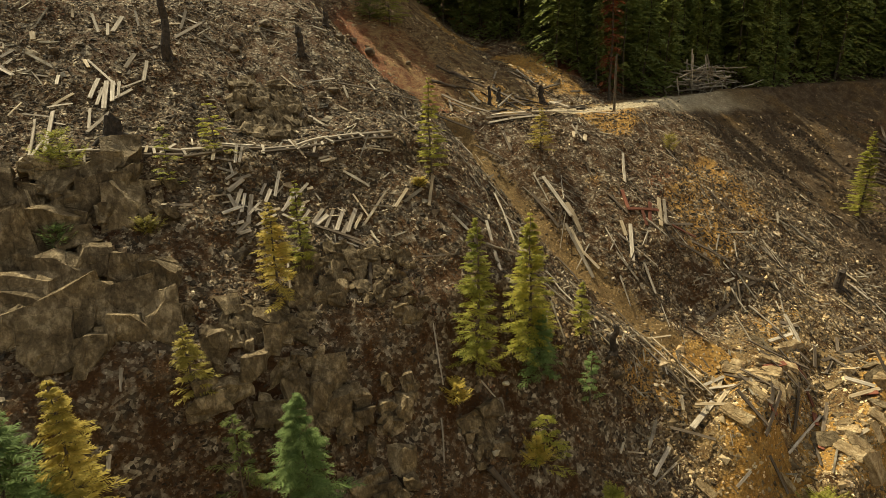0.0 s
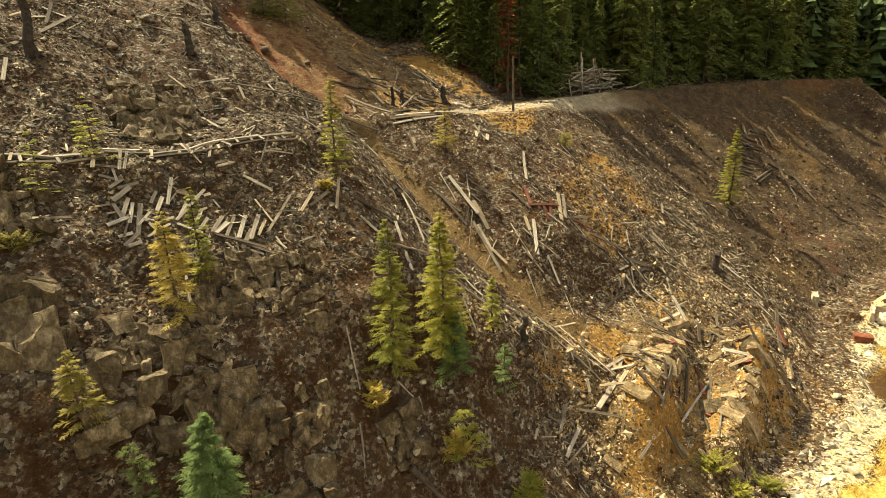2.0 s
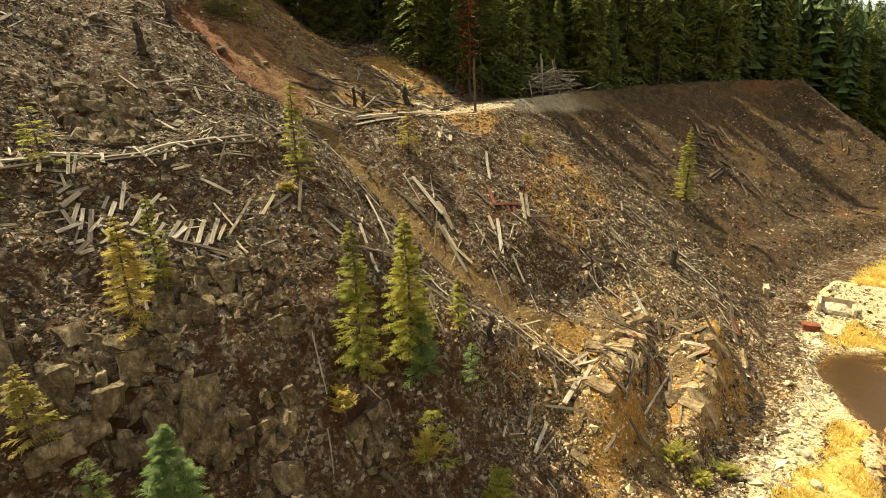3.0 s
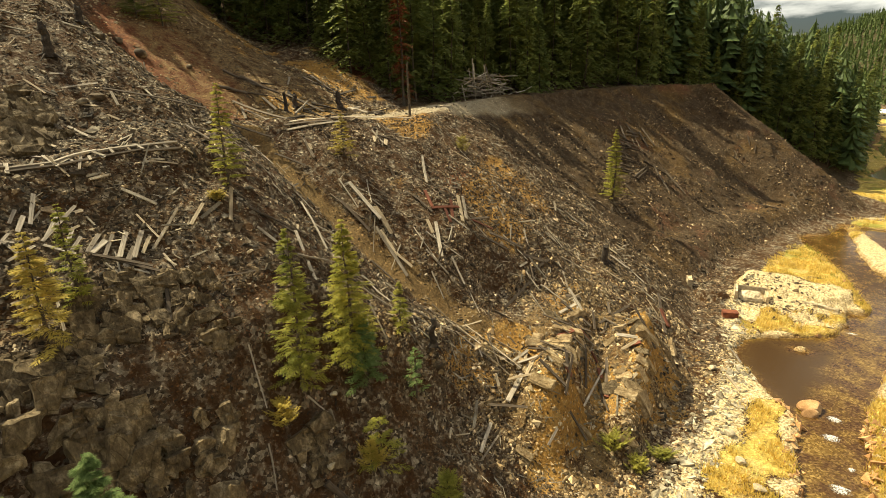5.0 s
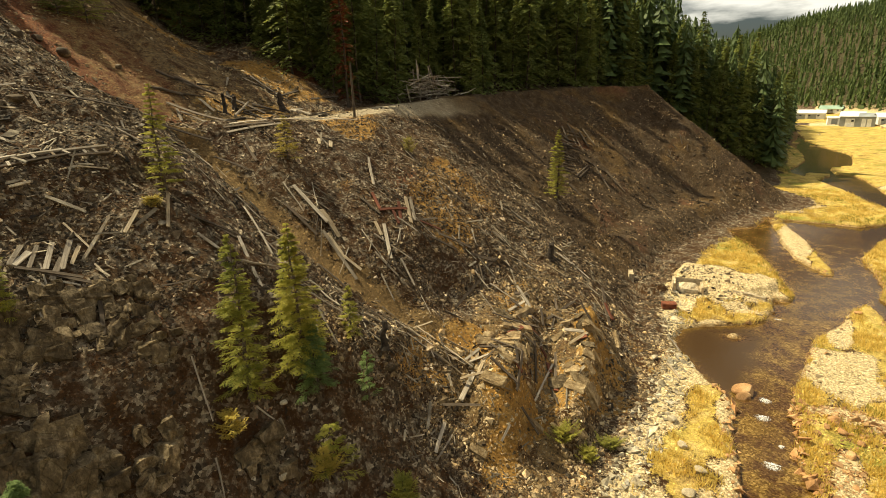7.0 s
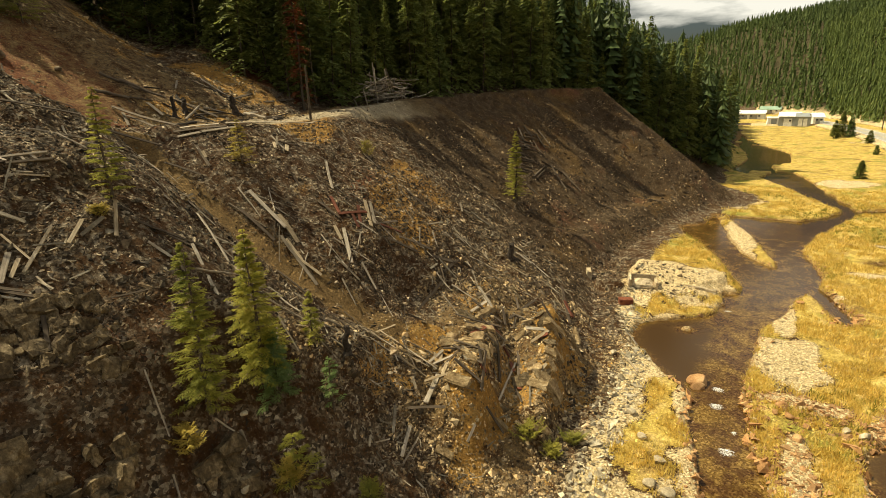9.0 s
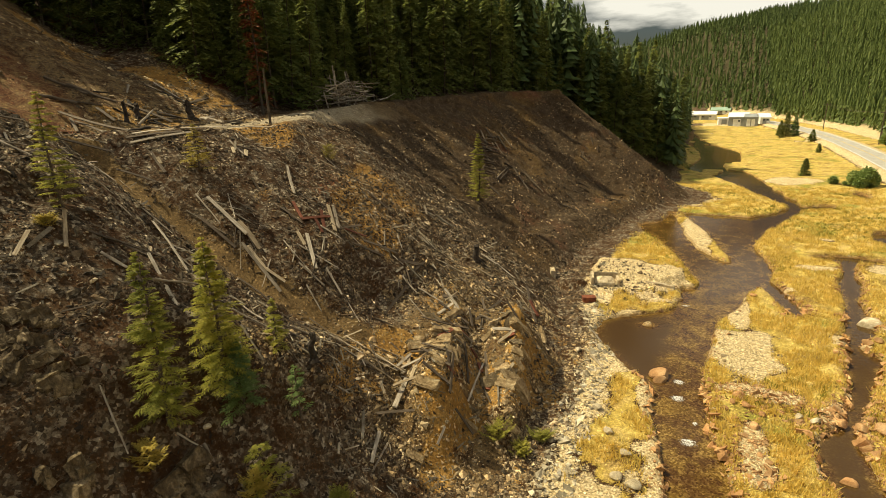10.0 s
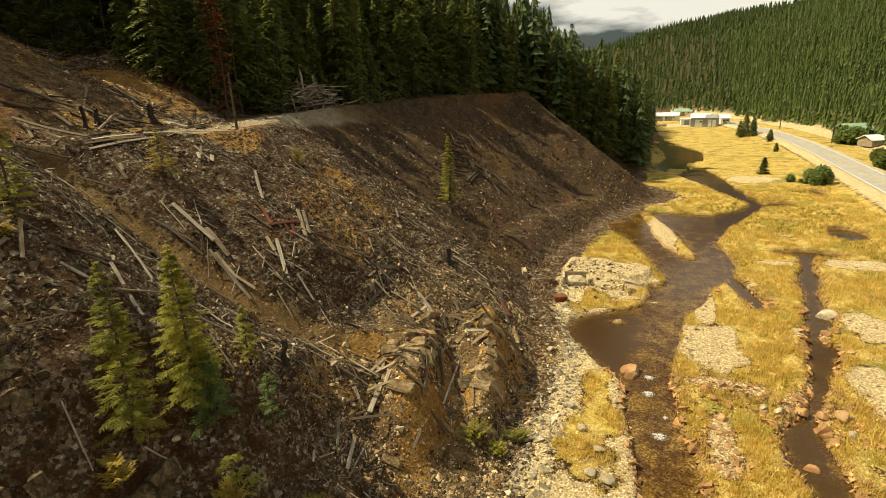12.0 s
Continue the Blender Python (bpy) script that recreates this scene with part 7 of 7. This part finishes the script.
p = pick(5600, -10.5, -3, 17, 62, lambda x, y: sstep(4.8, 3.2, x - np.interp(y, TOE_Y, TOE_X)) * sstep(1.5, 2.8, x - np.interp(y, TOE_Y, TOE_X)), 77)
strew("riprap", p, sizes(len(p), 0.28, 0.42, 0.1, 0.75, 78), 79, ROCK_PALE, "pale riprap stones along the slope foot", "rubble")
p = pick(15000, -16, -3, 15, 66, lambda x, y: np.clip(sstep(3.2, 1.2, x - np.interp(y, TOE_Y, TOE_X)) * sstep(-1.5, 0, x - np.interp(y, TOE_Y, TOE_X)) + 0.7 * oval(x, y, -7.5, 59, 5.8, 4.6), 0, 1) * (channel(x, y) < 0.1) * (0.25 + 0.75 * clumpy(x, y, 215, 0.5)), 286)
strew("bank_debris", p, sizes(len(p), 0.15, 0.5, 0.06, 0.6, 287), 288, ROCK_TAN, "tan and brown debris spilled over the bank", "rubble", CHIPS + STONES[:4], 0.1)
p = pick(60000, -9, 30, 22, 110, lambda x, y: np.clip(stony(x, y) * (channel(x, y) < 0.3) * 0.5 + 0.8 * np.exp(-((channel(x, y) + 0.1) / 0.35) ** 2), 0, 1) * np.clip(40 / y, 0.15, 1), 80)
strew("gravel", p, sizes(len(p), 0.13, 0.45, 0.06, 0.5, 81), 82, speckled("river_gravel", (0.3, 0.2, 0.1), (0.45, 0.35, 0.2), (0.6, 0.5, 0.34), 0.4), "pale river gravel on bars and banks", "gravel")
p = pick(42000, -4, 20, 22, 75, lambda x, y: np.exp(-((channel(x, y) + 0.15) / 0.5) ** 2) * clumpy(x, y, 211, 0.3) * (0.15 + 0.85 * ((x > 7) | (y < 42))) + 0.8 * oval(x, y, 5.2, 39.3, 3.2, 1.1) + 0.6 * oval(x, y, 4.0, 31.8, 1.3, 3.8) + 0.6 * oval(x, y, -3.3, 39.6, 1.2, 0.6) + 0.5 * oval(x, y, 8, 38, 5, 2.2) * (channel(x, y) < 0.4) + 0.5 * oval(x, y, 11.5, 38, 3, 4) * (channel(x, y) < 0.5), 83)
strew("creek_stones", p, sizes(len(p), 0.2, 0.5, 0.08, 0.7, 84), 85, ROCK_ORANGE, "orange iron-stained stones along the creek", "rubble")

p = pick(9000, -4, 16, 22, 58, lambda x, y: np.exp(-((channel(x, y) + 0.1) / 0.45) ** 2) * (0.25 + 0.75 * clumpy(x, y, 217, 0.5)) * ((x > 7) | (y < 41)), 289)
strew("bank_cobbles", p, sizes(len(p), 0.36, 0.42, 0.16, 0.85, 290), 291, ROCK_ORANGE, "rust-brown cobbles lining both creek banks", "rubble", STONES, 0.1)
p = pick(9000, -4, 9, 22, 90, lambda x, y: (channel(x, y) > 0) * (0.12 * sstep(41, 36, y) + 0.05 * sstep(0.2, 0.45, fbm(x * 0.5, y * 0.4, 213, 2) + 0.15) * (x > -3)), 86)
strew("shallows_stones", p, sizes(len(p), 0.3, 0.4, 0.15, 0.7, 87), 88, ROCK_ORANGE, "ochre stones standing out of the shallow water", "rubble", STONES, -0.35)


def splinter_shapes(seed):
    r = np.random.default_rng(seed)
    out = []
    for _ in range(6):
        bm = board_bm(1.0, r.uniform(0.05, 0.14), r.uniform(0.02, 0.05), r, 0.6, False)
        me = bpy.data.meshes.new("splinter_shape")
        bm.to_mesh(me)
        bm.free()
        out.append(mesh_tris(me))
    return out


SPL = splinter_shapes(90)
WOOD_BITS = speckled("wood_debris", (0.12, 0.09, 0.06), (0.28, 0.235, 0.17), (0.5, 0.45, 0.36), 1.0, rand=0.6)


def downhill(p, spread, seed):
    n = normal_at(p[:, 0], p[:, 1], 1.0)
    return np.arctan2(n[:, 1], n[:, 0]) + np.random.default_rng(seed).normal(0, spread, len(p))


p = pick(3000, -38, -14, 18, 60, lambda x, y: off_chute(x, y) * sstep(-0.1, 0.35, fbm(x * 0.15, y * 0.15, 221, 3) + 0.25 * np.exp(-((x + 24) / 7) ** 2 - ((y - 33) / 12) ** 2)), 91)
strew("wood_splinters", p, sizes(len(p), 0.42, 0.55, 0.2, 2.0, 92), 93, WOOD_BITS, "splintered wood scattered down the dump face", "wood debris", SPL, 0.05, 0.25, downhill(p, 1.0, 94))
p = pick(800, -21, -10, 18, 44, lambda x, y: 0.5 + 0 * x, 95)
strew("heap_splinters", p, sizes(len(p), 0.45, 0.5, 0.2, 1.6, 96), 97, WOOD_BITS, "splintered boards on the debris heap", "wood debris", SPL, 0.15, 0.3, downhill(p, 0.9, 98))
p = pick(1500, -46, -23, -12, 17, lambda x, y: sstep(0.0, 0.4, fbm(x * 0.2, y * 0.2, 223, 3)), 99)
strew("upper_splinters", p, sizes(len(p), 0.6, 0.5, 0.25, 2.0, 100), 101, WOOD_BITS, "broken wood scattered on the upper slope", "wood debris", SPL, 0.15, 0.25)


def grass_mesh(name, p, high, wide, blades, seed, material, label):
    r = np.random.default_rng(seed)
    n = len(p) * blades
    c = np.repeat(p, blades, 0) + r.normal(0, 0.16, (n, 2))
    z = ground_z(c[:, 0], c[:, 1]) - 0.03
    a = r.uniform(0, 6.28, n)
    h = high * r.uniform(0.55, 1.25, n) * np.repeat(r.uniform(0.7, 1.2, len(p)), blades)
    ln = r.normal(0, 0.32, (n, 2)) * h[:, None]
    w = wide * r.uniform(0.6, 1.4, n)
    b0 = np.stack([c[:, 0] - np.cos(a) * w, c[:, 1] - np.sin(a) * w, z], -1)
    b1 = np.stack([c[:, 0] + np.cos(a) * w, c[:, 1] + np.sin(a) * w, z], -1)
    tp = np.stack([c[:, 0] + ln[:, 0], c[:, 1] + ln[:, 1], z + h], -1)
    ob = new(name, mesh_np(name, np.stack([b0, b1, tp], 1).reshape(-1, 3), np.arange(3 * n).reshape(-1, 3), material))
    return tagged(ob, label, "grass", kind="stuff")


p = pick(60000, -10, 30, 20, 125, lambda x, y: grassy(x, y) * np.clip(45 / y, 0.2, 1) * sstep(-0.3, 0.0, fbm(x * 0.6, y * 0.6, 231, 2)), 111)
grass_mesh("golden_grass", p, 0.4, 0.036, 7, 112, GRASS, "dry golden grass on the river flats")
p = pick(9000, -9, 25, 30, 120, lambda x, y: grassy(x, y) * (sstep(0.05, 0.3, fbm(x * 0.12, y * 0.1, 233, 3)) + 0.8 * np.exp(-((x + 2) / 2.5) ** 2 - ((y - 68) / 6) ** 2)) * 0.7, 113)
grass_mesh("green_sedge", p, 0.38, 0.038, 8, 114, GRASS_GREEN, "yellow-green sedge along the creek")

# thin weathered poles and boards fallen down the slope
rl = np.random.default_rng(301)
for x, y in pick(420, -33, -17, 14, 40, lambda x, y: off_chute(x, y) * (0.15 + 0.85 * sstep(0.0, 0.3, fbm(x * 0.25, y * 0.2, 271, 2) + 0.3 * np.exp(-((y - chute_y(x)) / 4) ** 2))), 302)[:90]:
    down = math.degrees(math.atan2(*normal_at(np.array([x]), np.array([y]), 1.0)[0][[1, 0]]))
    log(x, y, rl.uniform(0.9, 3.4), down + rl.normal(0, 28), rl.uniform(0.025, 0.06), WOOD_GREY if rl.uniform() < 0.6 else WOOD_DARK, 0.06)
for x, y in pick(300, -44, -25, -10, 15, lambda x, y: sstep(-0.05, 0.3, fbm(x * 0.2, y * 0.2, 273, 2)), 303)[:55]:
    plank(x, y, rl.uniform(0.5, 1.9), rl.uniform(0, 180), rl.uniform(0.07, 0.16), (WOOD_GREY, WOOD_GREY, WOOD_DARK, WOOD_TAN)[rl.integers(0, 4)])
for x, y in pick(500, -36, -14, 22, 48, lambda x, y: off_chute(x, y) * sstep(-0.1, 0.3, fbm(x * 0.2, y * 0.2, 275, 2)), 304)[:40]:
    plank(x, y, rl.uniform(0.5, 2.2), rl.uniform(0, 180), rl.uniform(0.06, 0.15), (WOOD_GREY, WOOD_DARK, WOOD_DARK, WOOD_TAN)[rl.integers(0, 4)])

# foam where the creek drops: thin sheets torn open by the current
def foam_mat():
    m, nt, b = base_mat("white_water", 0.5, 0.0, 0.3)
    b.inputs["Base Color"].default_value = (0.8, 0.79, 0.75, 1)
    pos = nt.nodes.new("ShaderNodeNewGeometry").outputs["Position"]
    mp = nt.nodes.new("ShaderNodeMapping")
    mp.inputs["Scale"].default_value = (5.5, 2.6, 1.0)
    nt.links.new(pos, mp.inputs["Vector"])
    n = tex(nt, 2.6, 6, 0.8, mp.outputs["Vector"])
    at = nt.nodes.new("ShaderNodeAttribute")
    at.attribute_name = "cover"
    k = nt.nodes.new("ShaderNodeMath")
    k.operation = "ADD"
    nt.links.new(n.outputs["Fac"], k.inputs[0])
    nt.links.new(at.outputs["Fac"], k.inputs[1])
    nt.links.new(clip(nt, k.outputs[0], 0.98, 1.25), b.inputs["Alpha"])
    bump(nt, b, n.outputs["Fac"], 0.8, 0.05)
    return m


v, f, cover = [], [], []
for cx, cy, rx, ry, turn in ((-0.3, 36.9, 0.95, 0.7, 20), (-0.4, 39.3, 0.9, 0.6, -15), (0.6, 31.9, 1.0, 0.7, 10), (-0.6, 55.0, 1.0, 0.22, 10), (0.9, 34.2, 0.35, 0.4, 0)):
    ca, sa = math.cos(radians(turn)), math.sin(radians(turn))
    off = len(v)
    for i in range(13):
        for j in range(13):
            a, b = (i - 6) / 6, (j - 6) / 6
            v.append((cx + a * rx * ca - b * ry * sa, cy + a * rx * sa + b * ry * ca, 0.045 + 0.02 * math.sin(5 * a + 3 * b)))
            # densest along the lip, thinning downstream
            cover.append(max(0.0, 0.74 * (1 - a * a) * (1 - b * b) * (1.0 if b > 0.2 else 0.82)))
    f += [(off + i * 13 + j, off + i * 13 + 13 + j, off + i * 13 + 14 + j, off + i * 13 + 1 + j) for i in range(12) for j in range(12)]
me = mesh_np("rapids_foam", v, f, foam_mat(), True)
me.attributes.new("cover", "FLOAT", "POINT").data.foreach_set("value", np.array(cover, np.float32))
tagged(new("rapids_foam", me), "white foam on the small creek rapids", "water", kind="stuff")

# timbers slid down the far dump face
for x, y in pick(500, -32, -9, 52, 104, lambda x, y: sstep(0.0, 0.35, fbm(x * 0.2, y * 0.1, 281, 2)) * sstep(1, 3, depth_in(x, y)) * (depth_in(x, y) < 25), 305)[:38]:
    down = math.degrees(math.atan2(*normal_at(np.array([x]), np.array([y]), 1.0)[0][[1, 0]]))
    log(x, y, rl.uniform(0.8, 3.0), down + rl.normal(0, 45), rl.uniform(0.05, 0.1), WOOD_DARK, 0.06)

# broken slabs and rust-red plates on the two lobes of the heap
rs = np.random.default_rng(411)
for cx, cy, rx, ry, n in ((-15.2, 29.0, 1.6, 3.4, 15), (-11.4, 32.0, 0.9, 3.0, 11), (-13.5, 36.5, 1.6, 2.2, 6)):
    for k in range(n):
        x, y = rs.normal(cx, rx * 0.6), rs.normal(cy, ry * 0.55)
        mat = (ROCK_BEDDED, ROCK_BEDDED, ROCK_BEDDED, ROCK_DARK)[rs.integers(0, 4)]
        ln = rs.uniform(0.6, 1.9)
        slab(x, y, ln, ln * rs.uniform(0.35, 0.7), rs.uniform(0.14, 0.32), rs.normal(35, 30), mat,
             "broken tan rock slab lying on the debris heap" if mat is ROCK_BEDDED else "dark broken rock slab lying on the debris heap", 420 + k)
for x, y, ln, turn in ((-13.4, 29.2, 3.4, -62), (-13.9, 27.4, 2.6, -58), (-12.7, 31.0, 2.4, -66), (-14.9, 31.4, 2.6, 8), (-15.6, 27.6, 2.2, 14), (-14.6, 29.8, 2.0, 12), (-16.2, 33.2, 2.8, 6), (-11.8, 35.2, 3.2, -30)):
    plank(x, y, ln, turn, 0.2, WOOD_DARK)
for x, y, ln, turn in ((-14.8, 31.9, 1.0, 30), (-13.0, 30.6, 0.9, -50), (-12.0, 29.6, 1.1, -70), (-11.9, 33.6, 0.9, 20), (-13.2, 26.4, 0.8, 40)):
    plank(x, y, ln, turn, 0.3, WOOD_RED)
# dark log steps and loose timbers on the far dump face
for x, y, length, turn in ((-32.96, 84.57, 2.54, 62), (-32.53, 83.50, 2.49, 62), (-32.01, 82.20, 2.83, 70), (-31.41, 80.67, 2.46, 63), (-30.84, 79.23, 2.19, 55), (-30.45, 76.76, 2.65, 65), (-30.05, 75.76, 2.25, 54), (-29.80, 75.15, 2.23, 54), (-29.36, 74.05, 2.02, 44), (-28.84, 72.76, 2.24, 57), (-28.41, 71.71, 2.14, 53), (-31.15, 86.62, 4.05, -25), (-31.42, 85.24, 3.74, -39), (-27.82, 75.44, 6.45, 96), (-27.48, 75.26, 5.34, 96), (-27.32, 79.71, 3.73, 23), (-24.14, 79.78, 4.60, -18), (-25.84, 67.96, 2.51, -12)):
    log(x, y, length, turn, 0.13, WOOD_DARK, 0.1)
